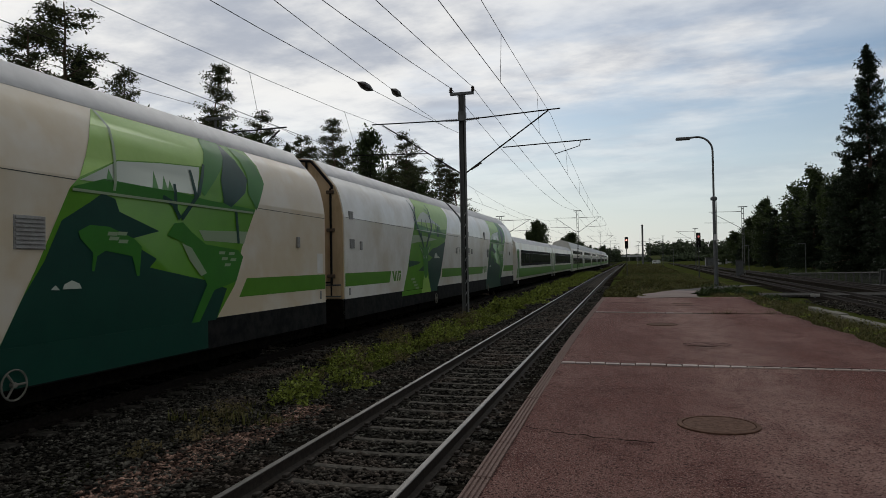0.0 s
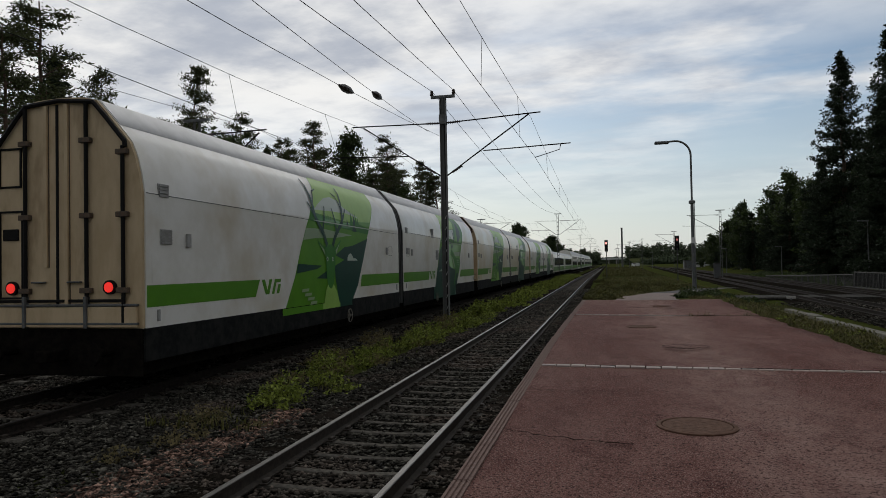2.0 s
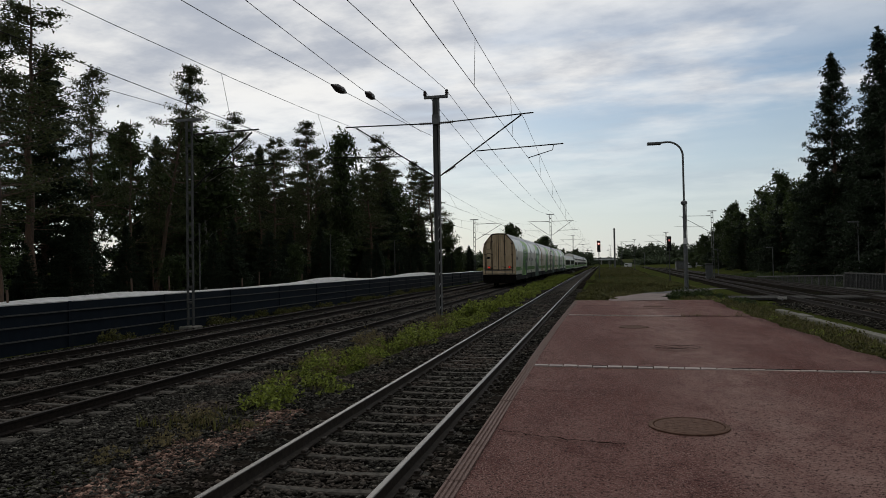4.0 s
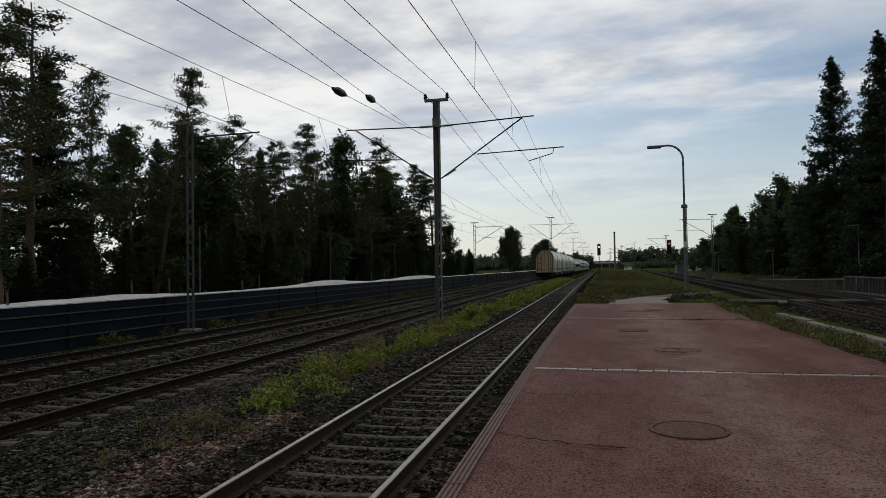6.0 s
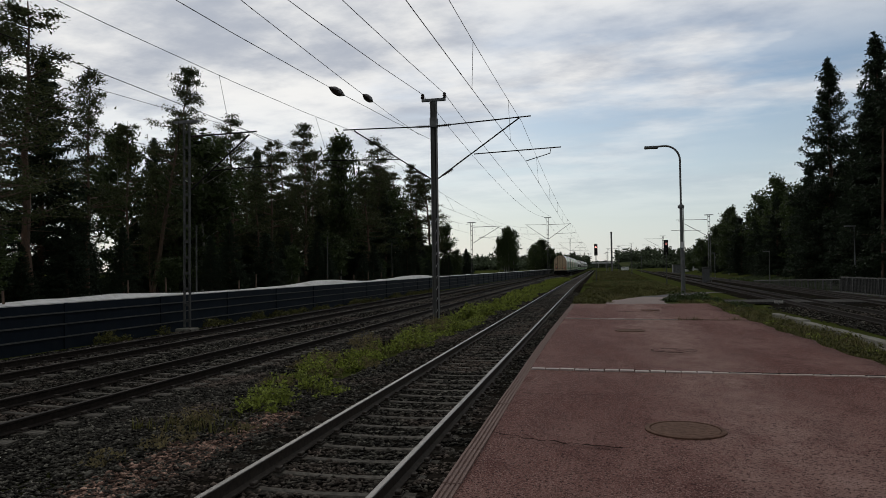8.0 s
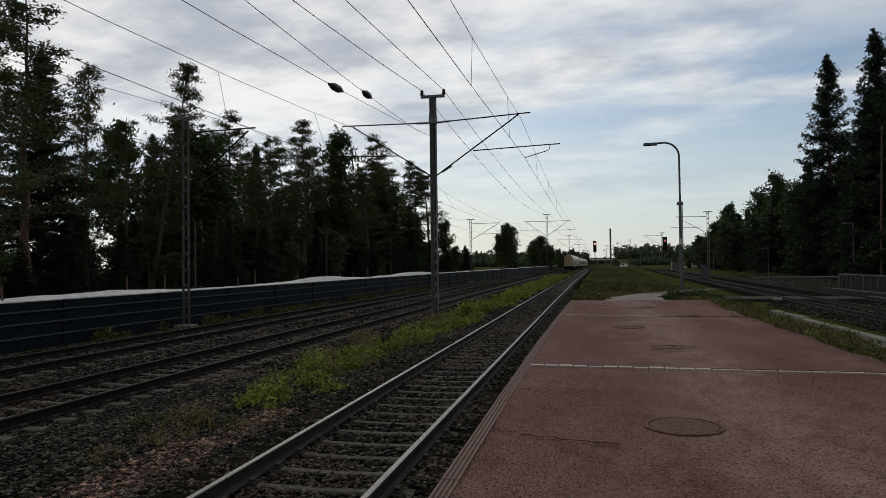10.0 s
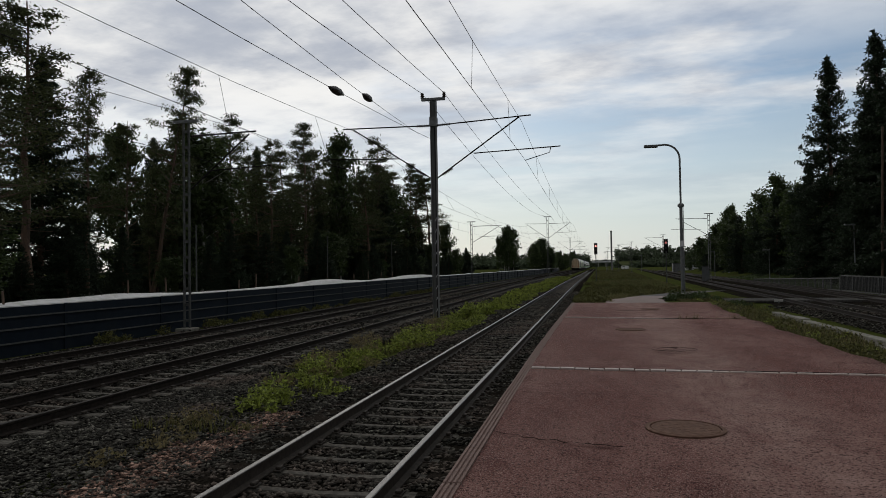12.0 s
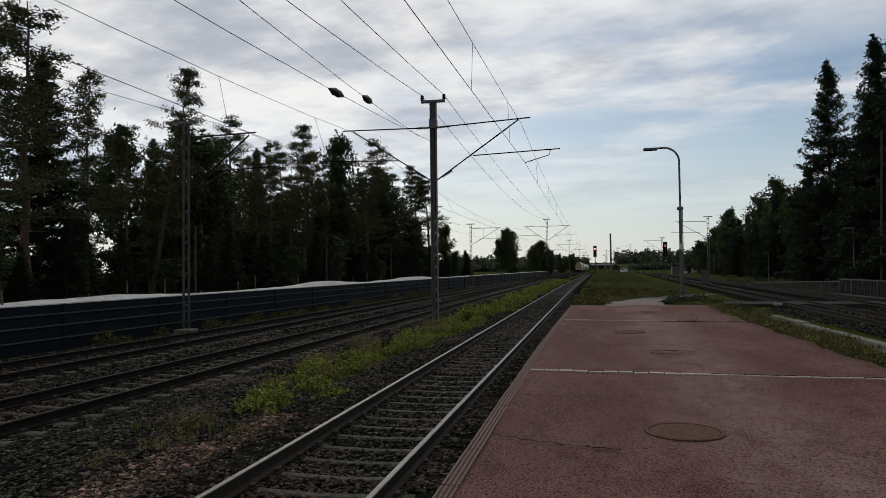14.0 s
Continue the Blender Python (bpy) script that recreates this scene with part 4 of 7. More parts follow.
def end_wall(van, y, face):
    """The cream end doors with their locking rods; face is -1 for the rear, +1 for the front."""
    ring = [(x * 0.985, z) for x, z in VAN[1:]] + [(-x * 0.985, z) for x, z in VAN[-2:0:-1]]
    d = face * 0.06
    end = part("end_door", sweep(bmesh.new(), ring, [(0, y, 0), (0, y + d, 0)]), M["van_cream"], van, "weathered cream end door wall")
    f = y + d
    o = lambda x0, x1, z0, z1, t: boxed(x0, x1, min(f, f + face * t), max(f, f + face * t), z0, z1, bevel=min(0.012, t / 3))
    for x in (-1.36, -0.69, 0.54, 1.25):
        b = bmesh.new()
        top = 4.22 if abs(x) > 1 else 5.0
        tube(b, (x, f + face * 0.05, 1.26), (x, f + face * 0.05, top), 0.034, 8)
        rod = part("locking_rod", b, M["black"], end, "dark vertical locking rod")
        for z in (1.8, 3.07, 4.12 if abs(x) > 1 else 4.35):
            k = part("rod_bracket", o(x - 0.12, x + 0.1, z - 0.045, z + 0.045, 0.09), M["iron"], rod)
    part("door_seam", o(-0.1, -0.045, 1.35, 5.0, 0.014), M["black"], end, "dark seam between the doors")
    for x in (-0.29, 0.13):
        part("door_rib", o(x - 0.035, x + 0.035, 2.2 if x < 0 else 1.4, 5.0, 0.05), M["van_cream"], end)
        part("rib_joint", o(x + 0.036, x + 0.052, 2.2 if x < 0 else 1.4, 5.0, 0.006), M["iron"], end)
    arch = [(x, f + face * 0.05, z) for x, z in ((-1.34, 4.2), (-1.29, 4.3), (-1.12, 4.5), (-0.9, 4.76), (-0.68, 5.0), (0.0, 5.06), (0.68, 5.0), (0.9, 4.76), (1.12, 4.5), (1.29, 4.3), (1.3, 4.2))]
    part("top_seal", pipe(bmesh.new(), arch, 0.04, 6), M["black"], end, "black rubber seal over the doors")
    part("bottom_seal", o(-1.36, 1.25, 1.6, 1.65, 0.04), M["black"], end)
    for x in (-0.42, 0.3):
        part("door_handle", o(x - 0.14, x + 0.12, 1.93, 1.96, 0.08), M["galv"], end, "grey door handle")
    for x0, x1, z0, z1 in ((-1.27, -0.77, 1.66, 3.2), (-1.27, -0.8, 3.6, 4.3)):
        fr = bmesh.new()
        for u0, u1, v0, v1 in ((x0, x1, z0, z0 + 0.035), (x0, x1, z1 - 0.035, z1), (x0, x0 + 0.035, z0, z1), (x1 - 0.035, x1, z0, z1)):
            box(fr, u0, u1, min(f, f + face * 0.02), max(f, f + face * 0.02), v0, v1)
        part("hatch_frame", fr, M["black"], end, "dark seal round the small door")
    part("hatch_window", o(-1.18, -0.86, 2.68, 2.88, 0.03), M["black"], end, "small dark window in the end door")
    for z in (1.55, 1.24):
        part("buffer_rail", o(-1.52, 1.52, z - 0.02, z + 0.02, 0.08), M["galv"], end)
    part("sill", o(-1.5, 1.5, 1.18, 1.52, 0.07), M["van_cream"], end, "dented cream sill under the doors")
    for x in (-0.69, 0.54):
        part("lever", o(x - 0.03, x + 0.03, 1.16, 1.7, 0.11), M["galv"], end)
    for x in (-0.95, 0.95):
        b = bmesh.new()
        tube(b, (x, y, 0.98 - 0.2), (x, y + face * 0.5, 0.78), 0.08, 12)
        tube(b, (x, y + face * 0.5, 0.78), (x, y + face * 0.56, 0.78), 0.2, 16)
        part("buffer", b, M["under"], van, "black round buffer")
    b = bmesh.new()
    box(b, -0.12, 0.12, min(y, y + face * 0.55), max(y, y + face * 0.55), 0.62, 0.82, bevel=0.03)
    box(b, -1.56, 1.56, min(y, y + face * 0.05), max(y, y + face * 0.05), 0.35, 1.155, bevel=0.02)
    part("coupler", b, M["under"], van, "black screw coupling and headstock")


def tail_lamps(van):
    """The two lit lamps that close the train, on its last end wall alone."""
    f = -0.06
    for x in (-0.98, 0.98):
        lamp = part("tail_lamp", tube(bmesh.new(), (x, f, 1.85), (x, f - 0.06, 1.85), 0.12, 20), M["black"], van, "round red tail lamp")
        part("lens", tube(bmesh.new(), (x, f - 0.06, 1.85), (x, f - 0.075, 1.85), 0.085, 20), M["red_lamp"], lamp, "lit red lens")


def make_van():
    """One double car carrier, its rear end at y = 0, two half bodies joined by bellows."""
    van = thing("car_carrier", "white covered car carrier wagon with green forest pictures", "railway wagon", "car carriers of the night train")
    for y0, y1, mural in ((0.0, HALF, mural_moose), (HALF + 0.62, VAN_LEN, mural_deer)):
        body = part("body", van_shell(y0, y1), M["van_white"], van, "white painted wagon body, stained")
        # roof sheet, proud of the shell
        roof = [(1.11, 4.61), (0.985, 4.755), (0.725, 5.046), (0.455, 5.108), (0.0, 5.13), (-0.455, 5.108), (-0.725, 5.046), (-0.985, 4.755), (-1.11, 4.61)]
        bm = sweep(bmesh.new(), [(x, z + 0.004) for x, z in roof] + [(x, z - 0.02) for x, z in roof[::-1]], [(0, y0 + 0.02, 0), (0, y1 - 0.02, 0)])
        soften(bm)
        part("roof", bm, M["van_roof"], van, "matt light grey roof")
        # vertical door seams and small fittings at the ends of the side
        for q in (y0 + 0.32, y1 - 0.32):
            x, _ = on_side(2.0, 0)
            part("door_plate", boxed(x, x + 0.006, q - 0.16, q + 0.16, 1.9, 2.4), M["van_white"], body, "white end flap")
            part("flap_latch", boxed(x, x + 0.03, q - 0.03, q + 0.03, 1.25, 1.45, bevel=0.006), M["vent"], body)
        for sgn in (1, -1):
            part("skirt", boxed(sgn * 1.585 - 0.02, sgn * 1.585 + 0.02, y0 - 0.02, y1 + 0.02, 0.6, 1.155), M["skirt"], van, "dark grey side sill")
        if mural is mural_moose:
            painted("stripe", [[(y0 + 0.02, 1.5), (y0 + 3.75, 1.5), (y0 + 3.95, 1.87), (y0 + 0.02, 1.87)]], M["stripe"], body, 0.005, "leaf green waistline stripe")
            painted("stripe", [[(y0 + 10.5, 1.5), (y1 - 0.02, 1.5), (y1 - 0.02, 1.87), (y0 + 10.62, 1.87)]], M["stripe"], body, 0.005, "leaf green waistline stripe")
            mural_moose(body, y0)
            lg = y0 + 4.02
        else:
            painted("stripe", [[(y0 + 0.02, 1.5), (y0 + 3.9, 1.5), (y0 + 4.1, 1.87), (y0 + 0.02, 1.87)]], M["stripe"], body, 0.005, "leaf green waistline stripe")
            painted("stripe", [[(y0 + 10.6, 1.5), (y1 - 0.02, 1.5), (y1 - 0.02, 1.87), (y0 + 10.9, 1.87)]], M["stripe"], body, 0.005, "leaf green waistline stripe")
            mural_deer(body, y0 + 0.04)
            lg = y0 + 4.12
        for bar in ([(0, 1.87), (0.2, 1.87), (0.42, 1.53), (0.24, 1.53)], [(0.3, 1.53), (0.46, 1.53), (0.66, 1.87), (0.48, 1.87)], [(0.62, 1.53), (0.78, 1.53), (0.92, 1.79), (0.77, 1.79)],
                    [(0.78, 1.79), (1.2, 1.79), (1.24, 1.87), (0.82, 1.87)], [(0.92, 1.53), (1.1, 1.53), (1.22, 1.75), (1.05, 1.75)]):
            bar = [(lg + 0.78 * u, h) for u, h in bar]
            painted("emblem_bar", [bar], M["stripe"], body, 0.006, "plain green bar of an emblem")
        painted("seam", [[(y0 + 0.02, 3.42), (y1 - 0.02, 3.3), (y1 - 0.02, 3.312), (y0 + 0.02, 3.432)]], M["bellows"], body, 0.0035)
        if mural is mural_moose:
            for u0, u1, tone in ((5.05, 7.48, "mural_mid"), (7.48, 8.74, "mural_pale"), (8.74, 9.72, "mural_dark")):
                part("mural_foot", boxed(1.606, 1.611, y0 + u0, y0 + u1, 0.98, 1.14), M[tone], body)
            painted("seam_bright", [[(y0 + 6.9, 3.36), (y0 + 11.4, 3.32), (y0 + 11.4, 3.345), (y0 + 6.9, 3.385)]], M["mural_mist"], body, 0.024)
        louvre(body, y0 + 0.5, 3.5, 0.3, 0.24)
        louvre(body, y0 + 0.55, 2.7, 0.34, 0.26)
        if mural is mural_deer:
            louvre(body, y0 + 4.7, 3.55, 0.4, 0.42)
            louvre(body, y0 + 5.55, 2.6, 0.5, 0.44)
        for hy in (y0 + 1.2, y0 + 13.2):
            x, _ = on_side(2.66, 0)
            part("lock_handle", boxed(x, x + 0.05, hy - 0.06, hy + 0.06, 2.53, 2.78, bevel=0.01), M["vent"], body, "grey recessed door lock")
        fr = bmesh.new()
        x, _ = on_side(2.66, 0)
        for u0, u1, v0, v1 in ((13.5, 13.9, 2.5, 2.508), (13.5, 13.9, 2.812, 2.82), (13.5, 13.508, 2.5, 2.82), (13.892, 13.9, 2.5, 2.82)):
            box(fr, x, x + 0.004, y0 + u0 if y0 == 0 else y0 + u0 - 13, y0 + u1 if y0 == 0 else y0 + u1 - 13, v0, v1)
        part("plate_frame", fr, M["bellows"], body)
        # handbrake wheel low on the side
        wy = y0 + 9.4 if y0 == 0 else y0 + 5.25
        hw = bmesh.new()
        n = 20
        ring = [(1.66, wy + 0.19 * math.cos(2 * math.pi * k / n), 0.68 + 0.19 * math.sin(2 * math.pi * k / n)) for k in range(n)]
        for p, q in zip(ring, ring[1:] + ring[:1]):
            tube(hw, p, q, 0.013, 5)
        for k in (0, 7, 13):
            tube(hw, (1.66, wy, 0.68), ring[k], 0.015, 5)
        tube(hw, (1.5, wy, 0.68), (1.68, wy, 0.68), 0.035, 8)
        part("brake_wheel", hw, M["old_concrete"], van, "pale round handbrake wheel")
    # bellows with ribs
    for k in range(6):
        ya = HALF + 0.01 + k * 0.1
        s = 0.995 if k % 2 else 0.97
        ring = [(x * s, z * (0.998 if k % 2 else 0.992)) for x, z in VAN] + [(-x * s, z * (0.998 if k % 2 else 0.992)) for x, z in VAN[-2::-1]]
        part("bellows_rib", sweep(bmesh.new(), ring, [(0, ya, 0), (0, ya + 0.1, 0)]), M["bellows"], van, "dark rubber bellows rib" if k == 0 else "")
    end_wall(van, 0.0, -1)
    end_wall(van, VAN_LEN, 1)
    part("underframe", boxed(-1.35, 1.35, 0.2, VAN_LEN - 0.2, 0.34, 0.95), M["under"], van, "black underframe")
    for y in (2.2, 6.8):
        for s in (-1, 1):
            part("brake_gear", boxed(s * 1.3 - 0.12, s * 1.3 + 0.12, y + 0.9, y + 2.3, 0.32, 0.6, bevel=0.03), M["under"], van)
    for y in (3.2, HALF + 0.3, VAN_LEN - 3.2):
        bogie(van, y)
    return van


# passenger coach profiles: half outline, offset and height over the rail
COACH = [(1.5, 0.75), (1.6, 1.2), (1.6, 2.9), (1.5, 3.5), (1.1, 3.95), (0.0, 4.2)]
DECKER = [(1.5, 0.55), (1.6, 1.0), (1.6, 3.0), (1.5, 3.9), (1.05, 4.85), (0.0, 5.15)]


def make_coach(profile, floors, length, label):
    car = thing("passenger_coach" if floors == 1 else "double_deck_coach", label, "railway coach", "coaches of the night train")
    ring = profile + [(-x, z) for x, z in profile[-2::-1]]
    part("body", sweep(bmesh.new(), ring, [(0, 0, 0), (0, length, 0)]), M["van_white"], car, "white coach body")
    top = profile[-3:]
    rr = [(x, z + 0.004) for x, z in top] + [(-x, z + 0.004) for x, z in top[-2::-1]]
    part("roof", sweep(bmesh.new(), rr + [(x, z - 0.03) for x, z in rr[::-1]], [(0, 0.05, 0), (0, length - 0.05, 0)]), M["van_roof"], car, "pale grey roof")
    part("underframe", boxed(-1.35, 1.35, 0.3, length - 0.3, 0.3, profile[0][1] + 0.2), M["under"], car)
    for h0, h1 in ((0.95, 1.6),):
        part("stripe", boxed(1.52, 1.606, 0.1, length - 0.1, h0, h1), M["stripe"], car, "green stripe under the windows")
    rows = ((2.0, 2.75),) if floors == 1 else ((1.6, 2.25), (3.05, 3.5))
    for z0, z1 in rows:
        xx = 1.603 if z0 < 2.9 else 1.585
        part("window_band", boxed(xx - 0.06, xx, 2.3, length - 2.3, z0 - 0.22, z1 + (0.22 if z0 < 2.9 else 0.1)), M["skirt"], car, "dark window band")
        y = 2.6
        while y < length - 2.6:
            x = 1.575 if z0 < 2.9 else 1.5
            w = part("window", boxed(x - 0.02, 1.612 if z0 < 2.9 else 1.592, y, y + 1.2, z0, z1, bevel=0.01), M["glass_dark"], car, "dark coach window")
            y += 1.5
    for y in (0.9, length - 0.9):
        part("door", boxed(1.56, 1.61, y - 0.42, y + 0.42, 1.0, 3.0, bevel=0.01), M["mural_green"], car, "green entrance door")
        part("handrail", tube(bmesh.new(), (1.63, y - 0.5, 0.5), (1.63, y - 0.5, 2.4), 0.03, 6), M["far_white"], car)
    for y in (0, length):
        s = -1 if y == 0 else 1
        part("gangway", boxed(-0.55, 0.55, min(y, y + s * 0.3), max(y, y + s * 0.3), 1.1, 3.3, bevel=0.04), M["bellows"], car, "dark rubber gangway")
    for y in (3.6, length - 3.6):
        bogie(car, y)
    return car


def make_loco():
    car = thing("electric_locomotive", "white and green electric locomotive hauling the train", "locomotive")
    prof = [(1.45, 0.5), (1.5, 1.2), (1.5, 3.2), (1.3, 3.9), (0.0, 4.1)]
    ring = prof + [(-x, z) for x, z in prof[-2::-1]]
    part("body", sweep(bmesh.new(), ring, [(0, 0, 0), (0, 0.8, 0), (0, 17.2, 0), (0, 18, 0)]), M["van_white"], car, "white locomotive body")
    part("stripe", boxed(1.49, 1.506, 0.2, 17.8, 1.2, 2.0), M["stripe"], car, "green lower band")
    part("underframe", boxed(-1.3, 1.3, 0.3, 17.7, 0.25, 0.7), M["under"], car)
    part("window", boxed(1.48, 1.508, 1.0, 1.8, 2.4, 3.1), M["glass_dark"], car)
    for y in (3.6, 14.4):
        bogie(car, y)
    b = bmesh.new()
    tube(b, (-0.7, 4, 4.1), (0.7, 5, 5.0), 0.03, 6), tube(b, (0.7, 4, 4.1), (-0.7, 5, 5.0), 0.03, 6), tube(b, (-0.8, 4.4, 6.1), (0.8, 4.4, 6.1), 0.03, 6), tube(b, (0, 5, 5.0), (0, 4.4, 6.1), 0.03, 6)
    part("pantograph", b, M["wire"], car, "raised pantograph")
    return car


def rear_at(t):
    """The train's rear end along the line at t seconds; it gathers speed slowly."""
    return 10.2 + 27.8 * (t - 2) + 0.12 * (t - 2) ** 2


def make_train():
    """The cars from the rear to the engine: each with its distance from the train's rear end and its length."""
    cars, s = [], 0.0
    van = make_van()
    for k in range(3):
        car = van if k == 0 else copy_thing(van, Matrix())
        if k == 1:      # the middle one is stained tan all along its sides
            tagged(car, "tan-stained white car carrier wagon with green forest pictures", "railway wagon", "car carriers of the night train")
            for piece in car.children:
                if piece.name.split(".")[0] == "body":
                    piece.data = piece.data.copy()
                    piece.data.materials[0] = M["van_tan"]
        cars.append((car, s, VAN_LEN))
        s += VAN_LEN + GAP
    tail_lamps(van)
    s += 0.4
    coach = make_coach(COACH, 1, 26.0, "low white passenger coach with a green stripe and dark windows")
    for k in range(2):
        cars.append((coach if k == 0 else copy_thing(coach, Matrix()), s, 26.0))
        s += 26.6
    decker = make_coach(DECKER, 2, 26.0, "tall white double-deck sleeping coach with two rows of windows")
    for k in range(6):
        cars.append((decker if k == 0 else copy_thing(decker, Matrix()), s, 26.0))
        s += 26.6
    cars.append((make_loco(), s, 18.0))
    return cars


TRAIN = make_train()


def on_line(s, length):
    """The pose of a car whose rear end is s metres along the through track."""
    a, b = s, s + length
    x0, x1 = LINE[2](a), LINE[2](b)
    return pose(x0, a, RAIL_Z, 0, 0, -math.degrees(math.atan2(x1 - x0, b - a)))
# ---- trees ----
def leaf_tris(rng, centres, spread, size, flat=0.6, droop=0.0, per=8, slim=0.3):
    """Small leaf or needle-tuft triangles round the given points."""
    c = np.repeat(centres, per, axis=0)
    n = len(c)
    c = c + rng.normal(0, 1, (n, 3)) * np.array([spread, spread, spread * flat])
    d = rng.normal(0, 1, (n, 3)) * np.array([1, 1, 0.7])
    d[:, 2] -= droop
    d /= np.linalg.norm(d, axis=1)[:, None] + 1e-9
    e = np.cross(d, rng.normal(0, 1, (n, 3)))
    e /= np.linalg.norm(e, axis=1)[:, None] + 1e-9
    s = size * rng.uniform(0.5, 1.4, n)[:, None]
    return np.stack([c - e * s * slim, c + e * s * slim, c + d * s], 1)


def limb_path(rng, p, d, length, n, lift):
    pts = [np.array(p, float)]
    d = np.array(d, float)
    for _ in range(n):
        d = d + rng.normal(0, 0.12, 3) + np.array([0, 0, lift])
        d /= np.linalg.norm(d)
        pts.append(pts[-1] + d * length / n)
    return np.array(pts)


def skin_limb(bm, pts, r0, r1, seg=6):
    n = len(pts) - 1
    for i in range(n):
        tube(bm, pts[i], pts[i + 1], r0 + (r1 - r0) * i / n, seg, r0 + (r1 - r0) * (i + 1) / n)


def make_tree(kind, seed, height):
    rng = np.random.default_rng(seed)
    bm = bmesh.new()
    H = height
    leaves = []
    lean = rng.normal(0, 0.012, 2) * H
    tr = [np.array((lean[0] * (k / 10) ** 2 + 0.05 * rng.normal(), lean[1] * (k / 10) ** 2 + 0.05 * rng.normal(), H * k / 10 - (0.3 if k == 0 else 0))) for k in range(11)]
    axis = lambda h: np.array([np.interp(h, [q[2] for q in tr], [q[j] for q in tr]) for j in range(3)])
    r0 = {"pine": 0.013, "spruce": 0.014, "birch": 0.009}[kind] * H
    skin_limb(bm, tr, r0, r0 * 0.12, 8)
    if kind == "pine":
        base = rng.uniform(0.26, 0.42)
        levels = int(H * (0.98 - base) / 0.62)
        for k in range(levels):
            u = (k + rng.uniform(-0.2, 0.2)) / levels
            h = H * (base + (0.995 - base) * max(0.0, u))
            for _ in range(int(rng.integers(2, 5)) + (1 if u > 0.3 else 0)):
                az = rng.uniform(0, 6.28)
                ln = H * (0.155 * (1 - min(1, max(0, u))) ** 0.72 * min(1.0, 0.55 + 1.6 * u) + 0.024) * rng.uniform(0.45, 1.35)
                pts = limb_path(rng, axis(h + rng.uniform(-0.1, 0.1)), (math.cos(az), math.sin(az), rng.uniform(-0.15, 0.3) + 0.3 * u), ln, 4, 0.06)
                skin_limb(bm, pts, 0.018 + 0.012 * ln, 0.01, 4)
                cs = [pts[2], pts[3], pts[4], pts[4] + rng.normal(0, 0.12, 3)]
                for q in (pts[2], pts[3], pts[3]):
                    tw = limb_path(rng, q, rng.normal(0, 1, 3) * np.array([1, 1, 0.3]) + np.array([math.cos(az), math.sin(az), 0.25]), ln * 0.42 + 0.15, 2, 0.05)
                    cs += [tw[1], tw[2]]
                leaves.append(leaf_tris(rng, np.array(cs), 0.16 + 0.035 * ln, 0.16, 0.45, -0.3, 17, 0.27))
        for _ in range(7):     # dead stubs under the crown
            h = H * rng.uniform(0.18, base)
            az = rng.uniform(0, 6.28)
            skin_limb(bm, limb_path(rng, axis(h), (math.cos(az), math.sin(az), -0.1), rng.uniform(0.4, 1.4), 2, -0.03), 0.025, 0.008, 4)
    elif kind == "spruce":
        nlev = int(H * 2.3)
        for k in range(nlev):
            u = k / nlev
            h = H * (0.06 + 0.93 * u)
            reach = (0.21 * H) * (1 - u) ** 0.85 + 0.12
            for j in range(int(5 + 3 * (1 - u))):
                az = rng.uniform(0, 6.28)
                ln = reach * rng.uniform(0.65, 1.2)
                pts = limb_path(rng, axis(h + rng.uniform(-0.15, 0.15)), (math.cos(az), math.sin(az), -0.15 + 0.55 * u), ln, 4, -0.06 if u < 0.7 else 0.02)
                pts[4][2] += 0.08 * ln
                if j % 2 == 0:
                    skin_limb(bm, pts, 0.012 + 0.01 * ln, 0.008, 3)
                f = np.linspace(0.25, 1, max(3, int(ln / 0.32)))
                cs = np.stack([np.interp(f * 4, range(5), pts[:, q]) for q in range(3)], 1)
                side = np.array([-math.sin(az), math.cos(az), 0]) * 0.16 * ln
                cs = np.concatenate([cs, cs + side * (1.1 - f[:, None]), cs - side * (1.1 - f[:, None])])
                leaves.append(leaf_tris(rng, cs, 0.13, 0.2, 0.9, 0.6, 11, 0.27))
        leaves.append(leaf_tris(rng, np.array([axis(H * 0.985), axis(H)]), 0.06, 0.25, 2.0, -0.5, 20))
    else:
        for _ in range(int(42 + H * 1.2)):
            u = rng.uniform(0, 1)
            h = H * (0.1 + 0.82 * u)
            az = rng.uniform(0, 6.28)
            ln = H * (0.2 * math.sin(math.pi * (0.18 + 0.72 * u)) + 0.02) * rng.uniform(0.6, 1.25)
            pts = limb_path(rng, axis(h), (math.cos(az), math.sin(az), 0.75), ln, 4, 0.02)
            skin_limb(bm, pts, 0.015 + 0.01 * ln, 0.008, 4)
            cs = list(pts[1:])
            for q in pts[1:]:
                tw = limb_path(rng, q, rng.normal(0, 1, 3), ln * 0.45, 2, -0.02)
                cs += [tw[1], tw[2]]
            leaves.append(leaf_tris(rng, np.array(cs), 0.22, 0.33, 0.9, 0.4, 13))
    bark = M["birch_bark"] if kind == "birch" else M["bark"]
    wood = mesh_of("trunk", bm, bark)
    crown = tri_mesh("crown", np.concatenate(leaves), [M[{"pine": "needles", "spruce": "spruce_needles", "birch": "leaves"}[kind]]])
    words = {"pine": ("pine_tree", "tall dark Scots pine with a reddish trunk and open crown", "pine tree"), "spruce": ("spruce_tree", "dark conical spruce with drooping branches", "spruce tree"),
             "birch": ("birch_tree", "leafy birch with a loose dark green crown", "birch tree")}[kind]
    tree = thing(words[0], words[1], words[2], "trees along the railway")
    part("trunk", wood, None, tree, "pale spotted trunk and limbs" if kind == "birch" else "brown trunk and limbs")
    part("crown", crown, None, tree, "dark needles" if kind != "birch" else "green leaves")
